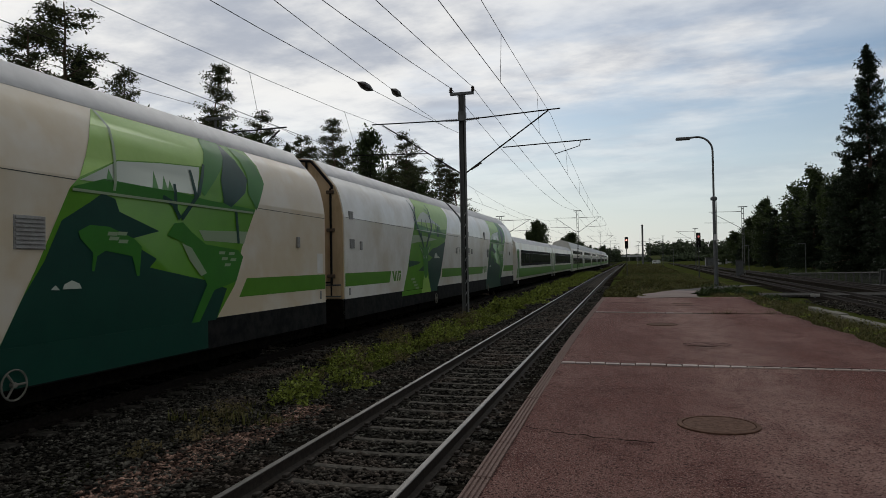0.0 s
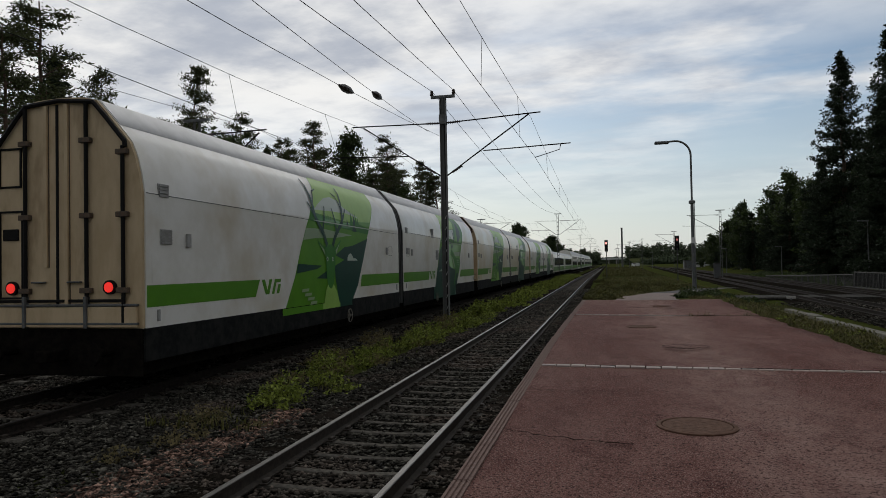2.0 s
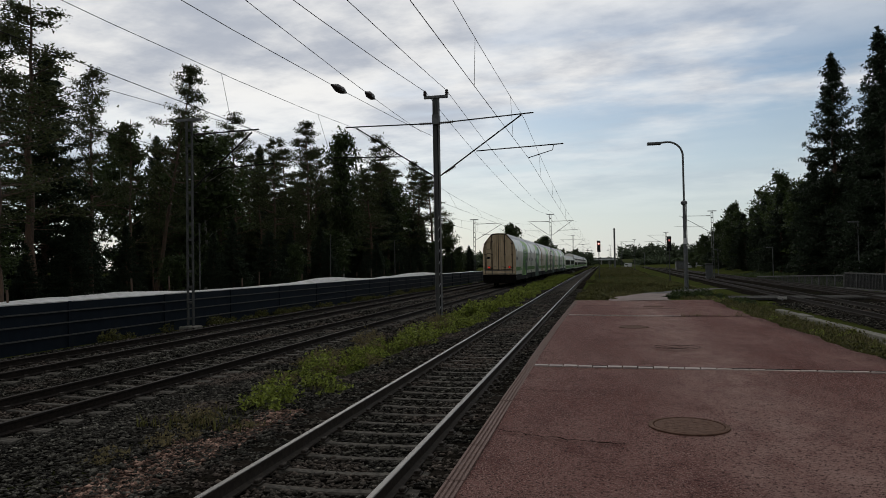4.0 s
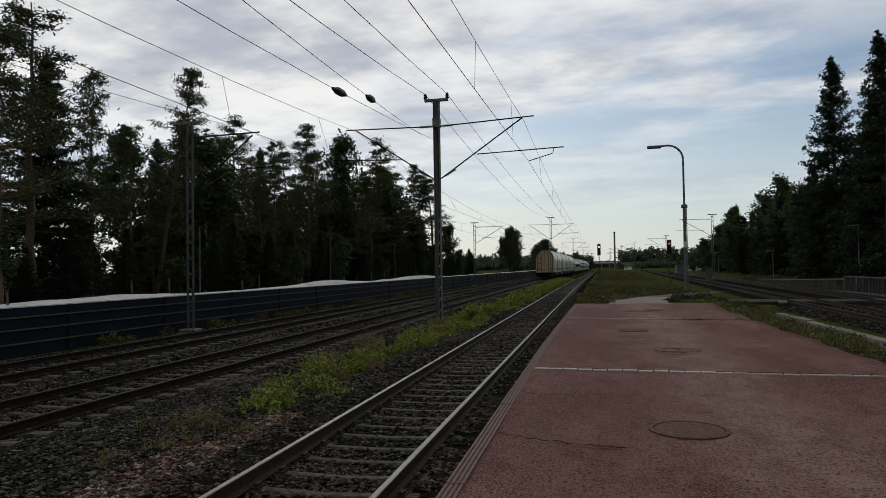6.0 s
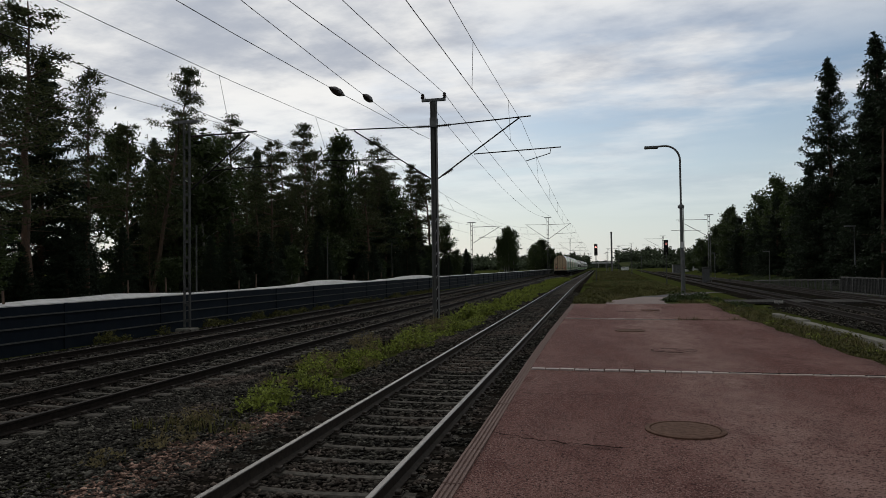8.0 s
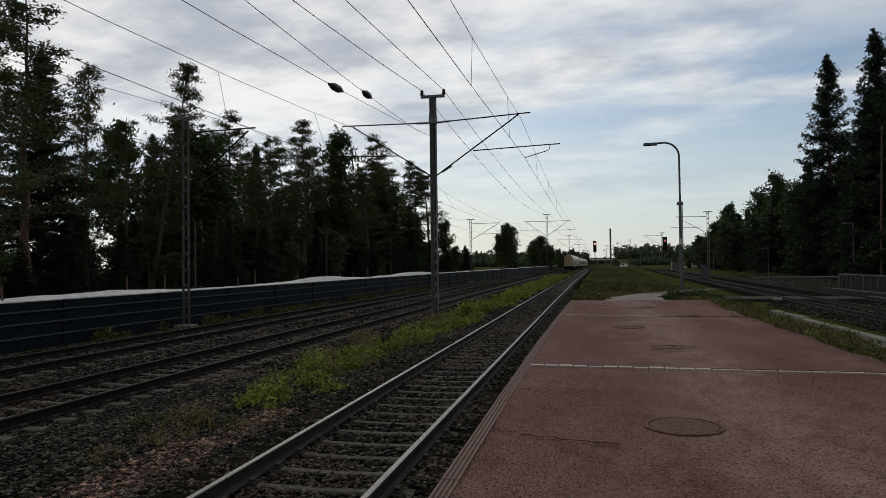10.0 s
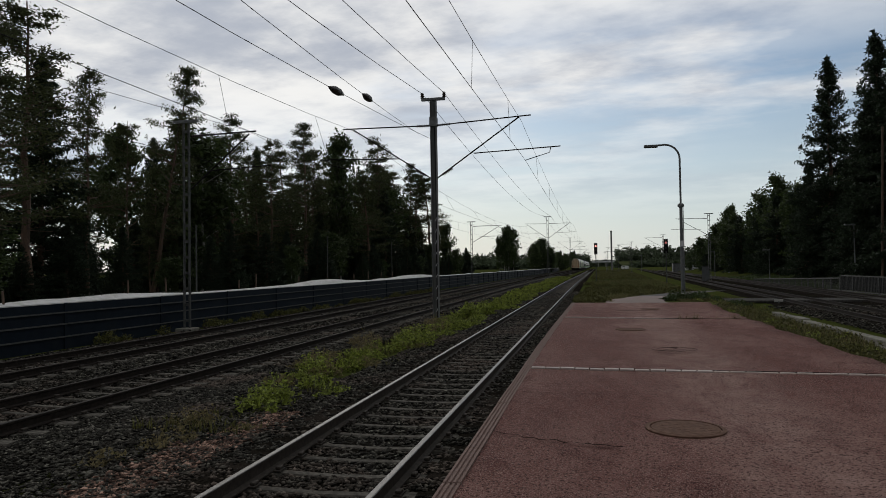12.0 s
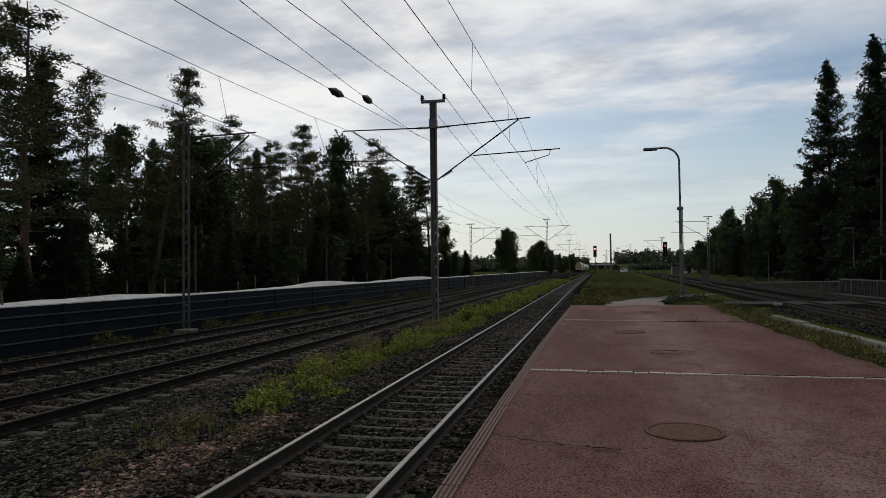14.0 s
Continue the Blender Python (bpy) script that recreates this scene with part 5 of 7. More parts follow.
    tree["tall"] = height
    return tree


TREES = {"pine": [make_tree("pine", 11 + k, 15) for k in range(5)], "spruce": [make_tree("spruce", 31 + k, 18) for k in range(3)], "birch": [make_tree("birch", 51 + k, 12) for k in range(3)]}
for kind_list in TREES.values():
    for proto in kind_list:
        proto.location = (0, -400, -0.8)     # the first of each kind stands in the wood behind
USED = {}


def plant(kind, x, y, top, wide=1.0, seed=0, tip=0.0, variant=None):
    rng = random.Random(seed * 13 + int(x * 10) + int(y * 7))
    protos = TREES[kind]
    proto = protos[rng.randrange(len(protos)) if variant is None else variant]
    z = ground_z(x, y)
    s = (top - z) / proto["tall"]
    m = pose(x, y, z, 0, tip, rng.uniform(0, 360) if not tip else 0) @ Matrix.Diagonal((s * wide, s * wide, s, 1))
    if proto.name not in USED:
        USED[proto.name] = True
        proto.matrix_basis = m
        return proto
    made = copy_thing(proto, Matrix())
    made.matrix_basis = m
    return made


# the skyline of the wood behind the new platform
for kind, x, y, top, wide in (
        ("pine", -23.4, 25.0, 13.3, 1.3), ("spruce", -25.4, 28.0, 12.0, 1.15), ("pine", -24.0, 29.4, 11.7, 0.75), ("pine", -26.0, 35.0, 10.3, 0.8), 
        ("pine", -27.0, 48.7, 13.5, 0.9), ("pine", -28.0, 57.5, 13.4, 0.9), ("pine", -27.0, 62.8, 16.0, 0.95), ("birch", -28.0, 74.7, 17.1, 0.65), ("pine", -27.0, 85.4, 18.5, 0.95),
        ("pine", -27.6, 104.0, 18.0, 0.85), ("birch", -24.0, 112.7, 8.8, 1.0), ("pine", -20.5, 20.5, 10.4, 1.2), ("pine", -28.0, 43.0, 12.4, 0.9), ("pine", -29.0, 69.0, 14.6, 0.9), ("pine", -30.0, 96.0, 16.4, 0.9)):
    plant(kind, x, y, top, wide)
plant("pine", -26.4, 37.8, 14.3, 0.8, tip=11.0, variant=2)
wood_rng = random.Random(4)
for k in range(46):
    y = wood_rng.uniform(30, 104) if k % 5 else wood_rng.uniform(17, 30)
    x = -wood_rng.uniform(22, 27) - wood_rng.uniform(0, 16)
    top = 5.5 + 0.085 * y * (abs(x) / 27) ** 0.5 + wood_rng.uniform(-1.5, 2.0) + (abs(x) - 24) * 0.12
    plant("pine" if wood_rng.random() < 0.78 else ("spruce" if wood_rng.random() < 0.6 else "birch"), x, y, top, wood_rng.uniform(0.9, 1.3), k)
for k in range(14):
    y = wood_rng.uniform(40, 118)
    x = -wood_rng.uniform(34, 62)
    plant("spruce" if wood_rng.random() < 0.6 else "pine", x, y, 5.0 + 0.07 * y + wood_rng.uniform(-1.5, 1.5) + (abs(x) - 34) * 0.1, wood_rng.uniform(1.3, 1.8), k)
# the dark undergrowth deeper in
for k in range(40):
    y = 44 + 1.9 * k + wood_rng.uniform(-1, 1)
    plant("spruce" if k % 4 else "pine", -wood_rng.uniform(27, 37), y, 3.6 + 0.05 * y + wood_rng.uniform(-1.2, 1.6), wood_rng.uniform(1.25, 1.7), k)
for k in range(24):
    y = 21 + 1.8 * k + wood_rng.uniform(-0.8, 0.8)
    plant("spruce" if k % 3 else "pine", -wood_rng.uniform(26, 36), y, 2.6 + 0.045 * y + wood_rng.uniform(-1.0, 1.4), wood_rng.uniform(1.3, 1.8), k)
# saplings and bushes at the wood's edge
for k in range(34):
    y = 18 + k * 3.1 + wood_rng.uniform(-1, 1)
    plant("birch" if k % 4 == 1 else "spruce", -wood_rng.uniform(20.5, 23), y, wood_rng.uniform(2.2, 5.0), wood_rng.uniform(1.2, 1.8), k)
# groups further along on that side
for kind, x, y, top, wide in (("birch", -25.3, 203, 11.4, 0.8), ("birch", -23.6, 199, 12.4, 0.85), ("spruce", -24.2, 208, 13.8, 0.9), ("birch", -18.4, 250, 10.8, 1.3), ("spruce", -17.2, 252, 10.4, 1.6), ("birch", -20.6, 246, 8.2, 1.4), ("birch", -24.5, 200, 13.2, 0.75), ("birch", -23, 206, 13.0, 0.7), ("birch", -26.2, 198, 10.0, 0.7), ("spruce", -25, 215, 11, 0.9), ("birch", -17.5, 247, 11.5, 1.1), ("birch", -19.5, 240, 9.5, 1.2), ("birch", -15, 255, 8.5, 1.2),
                              ("birch", -22, 255, 8, 1.2), ("birch", -16.5, 285, 8, 1.2), ("birch", -18, 300, 9, 1.3), ("birch", -15.5, 330, 8, 1.2), ("spruce", -15.5, 345, 9, 1.3), ("birch", -13.5, 365, 8, 1.3), ("birch", -12, 420, 10, 1.2), ("spruce", -11, 440, 11, 1.2)):
    plant(kind, x, y, top, wide)
# the dark edge on the other side
for kind, x, y, top, wide in (("spruce", 26.5, 86.0, 24.8, 0.95), ("spruce", 25.5, 69.3, 22.3, 1.0), ("spruce", 25.5, 62.3, 23.8, 1.05), ("spruce", 29.0, 70.0, 23.0, 1.15), ("spruce", 27.0, 58.5, 21.0, 1.15), ("spruce", 28.5, 80.0, 19.0, 1.1), ("spruce", 26, 70, 17.5, 1.3), ("birch", 30, 123, 16.0, 0.95), ("birch", 30, 135, 14.3, 1.0), ("birch", 32, 184, 13.0, 0.9),
                              ("spruce", 27, 112, 11.5, 1.5), ("spruce", 29, 128, 13.0, 1.5), ("spruce", 27.5, 140, 10.5, 1.6), ("birch", 27, 150, 9.5, 1.5), ("spruce", 30, 168, 12.0, 1.6), ("birch", 28, 104, 12.5, 1.1), ("spruce", 26, 92, 13.5, 1.2), ("birch", 34, 233, 9.0, 1.1), ("birch", 31, 170, 15.0, 0.8), ("birch", 29.5, 158, 12.0, 0.9), ("birch", 33.5, 190, 12.5, 0.9), ("spruce", 33, 212, 9.0, 1.4), ("birch", 27.5, 190, 8.3, 1.2), ("birch", 28, 172, 10.6, 0.95), ("spruce", 28.5, 181, 8.5, 1.5), ("birch", 30, 214, 7.5, 1.3), ("spruce", 33, 160, 13.0, 1.2), ("birch", 33, 205, 10.0, 1.1), ("spruce", 36, 260, 6.5, 1.3)):
    plant(kind, x, y, top, wide)
for k in range(110):
    y = 44 + 230 * (k / 110) ** 1.4
    x = 24 + 0.045 * y + wood_rng.uniform(0, 18)
    plant("spruce" if wood_rng.random() < 0.55 else "birch", x, y, wood_rng.uniform(8, 12.5) + (3.5 if y < 90 else -3.5 if y > 180 else 0), wood_rng.uniform(1.0, 1.5), k)


for k in range(34):
    y = 46 + 2.6 * k + wood_rng.uniform(-1, 1)
    plant("spruce", wood_rng.uniform(31, 44), y, wood_rng.uniform(7, 10), wood_rng.uniform(1.4, 1.8), k)
for k in range(18):
    y = 150 + k * 9
    plant("birch", 24 + 0.02 * (y - 150) + wood_rng.uniform(0, 9) if y < 220 else wood_rng.uniform(27, 44), y, wood_rng.uniform(2.0, 5.0), wood_rng.uniform(1.3, 1.9), k)


def far_wood(name, x0, x1, y, top, label, seed):
    """A low forested ridge, a ragged mass of crowns far off."""
    rng = np.random.default_rng(seed)
    out = []
    n = int((x1 - x0) / 3.0)
    for k in range(n):
        for row in range(3):
            x, yy = x0 + (x1 - x0) * (k + rng.uniform(0, 1)) / n, y + row * 25 + rng.uniform(-8, 8)
            h = top(x) * (0.7 + 0.15 * row) * rng.uniform(0.8, 1.08)
            c = np.stack([x + rng.normal(0, 1.5, 44), yy + rng.normal(0, 1.5, 44), rng.uniform(-0.8, h, 44)], 1)
            c[:, 0] = x + (c[:, 0] - x) * (1.35 - c[:, 2] / h)
            out.append(leaf_tris(rng, c, 0.8, 2.2, 1.0, 0.1, 4))
    tagged(new(name, tri_mesh(name, np.concatenate(out), [M["hazed_needles"]])), label, "forest", kind="stuff")


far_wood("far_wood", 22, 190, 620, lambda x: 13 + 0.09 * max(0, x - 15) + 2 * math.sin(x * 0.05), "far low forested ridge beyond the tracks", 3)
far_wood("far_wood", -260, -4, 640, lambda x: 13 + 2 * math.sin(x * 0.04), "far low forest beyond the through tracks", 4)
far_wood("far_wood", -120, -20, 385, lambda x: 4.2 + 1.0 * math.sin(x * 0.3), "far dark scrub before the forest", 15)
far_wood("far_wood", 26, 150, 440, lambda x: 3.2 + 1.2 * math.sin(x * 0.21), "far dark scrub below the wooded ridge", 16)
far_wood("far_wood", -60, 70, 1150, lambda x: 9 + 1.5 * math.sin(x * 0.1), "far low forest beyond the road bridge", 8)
# ---- overhead line ----
def box_mast(x, y, top, label):
    """The steel post between the tracks with its head bar, brackets and insulators for both sides."""
    mast = thing("catenary_mast", label, "catenary mast", "catenary masts", at=pose(x, y, 0))
    b = bmesh.new()
    for s in (-1, 1):
        box(b, s * 0.115 - 0.012, s * 0.115 + 0.012, -0.14, 0.14, -0.85, top)
    box(b, -0.103, 0.103, -0.012, 0.012, -0.85, top)
    part("post", b, M["mast_wood"], mast, "grey weathered steel post")
    part("footing", boxed(-0.35, 0.35, -0.35, 0.35, -1.0, -0.78, bevel=0.03), M["concrete"], mast, "concrete footing")
    part("head_bar", boxed(-0.52, 0.52, -0.06, 0.06, top - 0.02, top + 0.1, bevel=0.01), M["galv"], mast)
    for s in (-1, 1):
        part("head_insulator", lathe(bmesh.new(), [(0.05, 0), (0.09, 0.03), (0.05, 0.06), (0.09, 0.1), (0.05, 0.14), (0.08, 0.18), (0.03, 0.24)], 10, (s * 0.48, 0, top + 0.1)), M["insulator"], mast, "dark ribbed insulator")
    part("collar", boxed(-0.15, 0.15, -0.17, 0.17, top - 1.15, top - 0.75, bevel=0.01), M["galv"], mast)
    part("earth_cable", pipe(bmesh.new(), [(0.075, -0.06, -0.8), (0.06, -0.07, 1.5), (0.085, -0.06, 3.5), (0.06, -0.07, top - 1.2)], 0.022), M["black"], mast, "black earthing cable in the post's channel")
    for k in range(9):
        z = -0.3 + 0.48 * k
        part("cable_tie", tube(bmesh.new(), (0.03, -0.1, z), (0.1, -0.1, z + 0.16), 0.012, 5), M["far_white"], mast, "pale slanted cable tie")
    return mast


def ribbed(p, q, r, n=7):
    bm = bmesh.new()
    p, q = Vector(p), Vector(q)
    rings, rot = [], (q - p).to_track_quat("Z", "Y").to_matrix()
    for k in range(n):
        for f, rr in ((0.0, 0.5), (0.3, 0.5), (0.35, 1.0), (0.65, 1.0), (0.7, 0.5)):
            c = p.lerp(q, (k + f) / n)
            rings.append([bm.verts.new(c + rot @ Vector((r * rr * math.cos(a), r * rr * math.sin(a), 0))) for a in [2 * math.pi * i / 8 for i in range(8)]])
    for a, b in zip(rings, rings[1:]):
        for i in range(8):
            bm.faces.new((a[i], a[(i + 1) % 8], b[(i + 1) % 8], b[i]))
    return bm


def bracket(mast, s, reach, top, tie, foot, steady):
    """A cantilever to one side (s = -1 or 1): top tube, slanted strut, registration arm."""
    z1, z0 = top
    part("top_tube", pipe(bmesh.new(), [(s * 0.15, 0, z0), (s * reach, 0, z1)], 0.028), M["wire"], mast, "thin upper cantilever tube")
    part("top_insulator", ribbed((s * 0.2, 0, z0), (s * 0.75, 0, z0 + (z1 - z0) * 0.13), 0.06), M["insulator"], mast, "dark ribbed insulator")
    part("strut", pipe(bmesh.new(), [(s * 0.15, 0, foot), (s * (reach - 0.5), 0, z1 - 0.06)], 0.03), M["wire"], mast, "slanted cantilever strut")
    e = 0.16
    part("strut_insulator", ribbed((s * (0.15 + 0.05 * reach), 0, foot + 0.05 * (z1 - foot)), (s * (0.15 + e * reach), 0, foot + e * (z1 - foot)), 0.065), M["insulator"], mast, "dark ribbed insulator")
    a, b2, z = steady
    part("registration_arm", pipe(bmesh.new(), [(s * a, 0, z), (s * b2, 0, z + 0.12)], 0.025), M["wire"], mast, "horizontal registration arm")
    part("steady_arm", pipe(bmesh.new(), [(s * (b2 - 0.4), 0, z + 0.1), (s * (b2 - 0.45), 0, z - 0.12), (s * (b2 - 1.45), 0, z - 0.4)], 0.018), M["wire"], mast)


near_mast = box_mast(-6.55, 28.9, 8.75, "grey steel catenary mast with brackets to both sides, between the tracks")
bracket(near_mast, 1, 4.15, (7.86, 7.66), 0, 5.4, (1.72, 5.35, 6.38))
bracket(near_mast, -1, 4.1, (7.72, 7.66), 0, 5.4, (1.55, 5.2, 6.3))
sign = part("mast_plate", boxed(-0.06, 0.06, -0.16, -0.142, 2.0, 2.25), M["galv"], near_mast, "small grey plate")


def lattice_mast(x, y, top, label, arms=(), drop=0.55, steel="fence"):
    mast = thing("lattice_mast", label, "catenary mast", "catenary masts", at=pose(x, y, 0))
    w = 0.115
    for s in (-1, 1):
        part("leg", boxed(s * w - 0.026, s * w + 0.026, -0.05, 0.05, -0.75, top), M[steel], mast, "slim steel leg")
    z = -0.4
    while z < top:
        part("batten", boxed(-w + 0.027, w - 0.027, -0.03, 0.03, z, z + 0.1), M[steel], mast)
        z += 0.62
    part("footing", boxed(-0.34, 0.34, -0.32, 0.32, -0.95, -0.64, bevel=0.04), M["old_concrete"], mast, "concrete footing")
    for s, reach in arms:
        z = top - drop
        part("top_tube", pipe(bmesh.new(), [(s * 0.2, 0, z), (s * reach, 0, z + 0.05)], 0.03), M["wire"], mast)
        part("strut", pipe(bmesh.new(), [(s * 0.2, 0, z - 2.1), (s * (reach - 0.3), 0, z - 0.05)], 0.03), M["wire"], mast)
        part("registration_arm", pipe(bmesh.new(), [(s * 1.0, 0, z - 1.4), (s * (reach + 0.6), 0, z - 1.3)], 0.025), M["wire"], mast)
        part("top_insulator", ribbed((s * 0.25, 0, z), (s * 0.75, 0, z + 0.01), 0.06), M["insulator"], mast)
    part("head_bar", boxed(-0.55, 0.55, -0.05, 0.05, top, top + 0.1), M["galv"], mast)
    return mast


lattice_mast(-15.6, 24.6, 7.45, "slim grey lattice mast at the wall with one bracket", ((1, 3.0),))
lattice_mast(-15.6, 90.5, 7.5, "slim grey lattice mast at the wall with one bracket", ((1, 4.0),))
for y, top in ((105, 8.9), (188, 8.9), (285, 9.0), (370, 9.0)):
    lattice_mast(-6.7 + bend(y), y, top, "far lattice mast with brackets over both tracks", ((1, 3.4), (-1, 3.4)), 1.0)
lattice_mast(14.6, 94, 7.9, "lattice mast beside the side tracks", ((-1, 4.0),), steel="galv")
lattice_mast(15.2, 160, 8.0, "far lattice mast beside the side tracks", ((-1, 4.0),))
lattice_mast(10.8, 205, 8.0, "far lattice mast beside the side tracks", ((-1, 4.0),))
lattice_mast(8.5, 240, 8.0, "far lattice mast beside the side tracks", ((-1, 4.0),))


def wire_run(name, pts, sag, label, r=0.012, parent=None):
    """A wire hung from point to point."""
    bm = bmesh.new()
    for p, q in zip(pts, pts[1:]):
        p, q = Vector(p), Vector(q)
        row = []
        for k in range(13):
            u = k / 12
            v = p.lerp(q, u)
            v.z -= 4 * sag * u * (1 - u)
            row.append(v)
        pipe(bm, row, r, 5)
    return tagged(part(name, bm, M["wire"], parent, label), category="wire", group="overhead wires") if parent is None else part(name, bm, M["wire"], parent, label)


SPANS = (-38.0, 28.9, 105.0, 188.0, 285.0, 370.0)


def catenary(mx, cx, mz, cz, sag, label, spans=SPANS):
    """Messenger and contact wire with droppers; mx and cx are their offsets at the masts."""
    top = [(x + bend(y), y, mz) for x, y in zip(mx, spans)]
    low = [(x + bend(y), y, cz) for x, y in zip(cx, spans)]
    run = thing("catenary_wires", label, "overhead wire", "overhead wires")
    wire_run("messenger_wire", top, sag, "upper carrying wire", 0.0075, run)
    wire_run("contact_wire", low, 0.05, "lower contact wire", 0.0085, run)
    for a, b, c, d in list(zip(top, top[1:], low, low[1:]))[:3]:
        a, b, c, d = Vector(a), Vector(b), Vector(c), Vector(d)
        for u in (0.1, 0.24, 0.38, 0.52, 0.67, 0.82, 0.93):
            p, q = a.lerp(b, u), c.lerp(d, u)
            p.z -= 4 * sag * u * (1 - u)
            q.z -= 0.2 * u * (1 - u)
            part("dropper", tube(bmesh.new(), q, p, 0.006, 4), M["wire"], run)


catenary((-2.8, -2.8, -2.9, -2.7, -2.9, -2.7), (-3.58, -2.68, -3.1, -2.6, -3.0, -2.6), 7.65, 6.02, 0.8, "messenger and contact wires over the platform track")
catenary((-7.5, -10.2, -9.3, -9.3, -9.2, -9.3), (-9.2, -9.5, -8.9, -9.3, -8.9, -9.3), 7.65, 5.55, 1.4, "messenger and contact wires over the through track")
catenary((-13.4, -13.0, -13.3, -13.0, -13.3, -13.0), (-13.4, -13.0, -13.3, -13.0, -13.3, -13.0), 7.0, 5.4, 1.0, "messenger and contact wires over the outer track", (-40, 24.6, 90.5, 160, 240, 330))
for dx, dx0, hang in ((-7.02, -8.5, 1.2), (-6.08, -7.0, 0.8)):
    wire_run("feeder_wire", [(dx0, -38, 9.05), (dx, 28.9, 9.05), (dx, 105, 9.1), (dx + bend(188), 188, 9.1)], hang, "bare feeder wire along the mast heads", 0.011)


def anchor_wire(start, x_end, sag, y_ins):
    """A wire anchored at the mast with a strain insulator in it."""
    a, b = Vector(start), Vector((x_end, -38, start[2]))
    run = thing("anchored_wire", "thin anchored wire with a fat black strain insulator", "overhead wire", "overhead wires")
    wire_run("wire", [a, b], sag, "", 0.0075, run)

    def at(y):
        u = (28.9 - y) / 66.9
        p = a.lerp(b, u)
        p.z -= 4 * sag * u * (1 - u)
        return p

    p, q = at(y_ins + 0.55), at(y_ins - 0.55)
    bm = bmesh.new()
    for u0, u1, r0, r1 in ((0.0, 0.2, 0.025, 0.07), (0.2, 0.35, 0.07, 0.105), (0.35, 0.65, 0.105, 0.105), (0.65, 0.8, 0.105, 0.07), (0.8, 1.0, 0.07, 0.025)):
        tube(bm, p.lerp(q, u0), p.lerp(q, u1), r0, 12, r1)
    part("insulator", bm, M["insulator"], run, "fat black strain insulator")


anchor_wire((-6.7, 28.9, 7.1), -7.0, 1.2, 17.85)
anchor_wire((-7.2, 28.9, 7.32), -3.5, 1.0, 20.5)


# ---- lamp, signals ----
def street_lamp():
    lamp = thing("street_lamp", "grey bent-arm street lamp at the platform's end", "street lamp", at=pose(4.45, 37.2, 0))
    part("pole", tube(bmesh.new(), (0, 0, -0.3), (0, 0, 4.6), 0.085, 10, 0.075), M["galv"], lamp, "grey steel pole")
    arc = [(0, 0, 4.6), (0, 0, 6.9)] + [(-0.75 + 0.75 * math.cos(a), 0, 6.95 + 0.75 * math.sin(a)) for a in [radians(10 * k) for k in range(1, 10)]] + [(-1.15, 0, 7.68)]
    part("arm", pipe(bmesh.new(), arc, 0.05, 8), M["galv"], lamp, "bent lamp arm")
    part("lamp_head", boxed(-1.75, -1.05, -0.14, 0.14, 7.58, 7.72, bevel=0.04), M["galv"], lamp, "flat grey lamp head")
    part("collar", lathe(bmesh.new(), [(0.08, 4.45), (0.16, 4.48), (0.16, 4.6), (0.08, 4.66)], 14), M["galv"], lamp)
    part("plate", boxed(-0.06, 0.08, -0.11, -0.095, 2.45, 2.75), M["far_white"], lamp, "small white plate")
    part("cable_pipe", tube(bmesh.new(), (0.1, -0.05, 0), (0.1, -0.05, 4.5), 0.02, 6), M["galv"], lamp)
    part("foot", lathe(bmesh.new(), [(0.2, -0.2), (0.2, 0.05), (0.11, 0.08)], 14), M["concrete"], lamp)


street_lamp()


def signal(x, y, low, high, label, lit):
    s = thing("railway_signal", label, "railway signal", "signals", at=pose(x, y, 0))
    part("post", tube(bmesh.new(), (0, 0, -0.9), (0, 0, high), 0.06, 8), M["fence"], s)
    part("head", boxed(-0.22, 0.22, 0.05, 0.25, low, high, bevel=0.03), M["black"], s, "black signal head")
    part("backboard", boxed(-0.24, 0.24, 0.02, 0.05, low - 0.06, high + 0.06), M["black"], s)
    for k, z in enumerate((low + 0.35, (low + high) / 2, high - 0.4)):
        hood = bmesh.new()
        tube(hood, (0, 0.02, z), (0, -0.16, z), 0.15, 12)
        h = part("hood", hood, M["black"], s)
        if k == 2:
            lens = bmesh.new()
            tube(lens, (0, -0.161, z), (0, -0.18, z), 0.13, 12)
            part("lens", lens, M["signal_red"] if lit else M["signal_dim"], h, "lit red lens")


signal(0.45, 104.0, 3.2, 4.75, "black trackside signal showing red", True)
signal(8.5, 86.0, 2.9, 4.5, "black trackside signal showing a dim red", False)


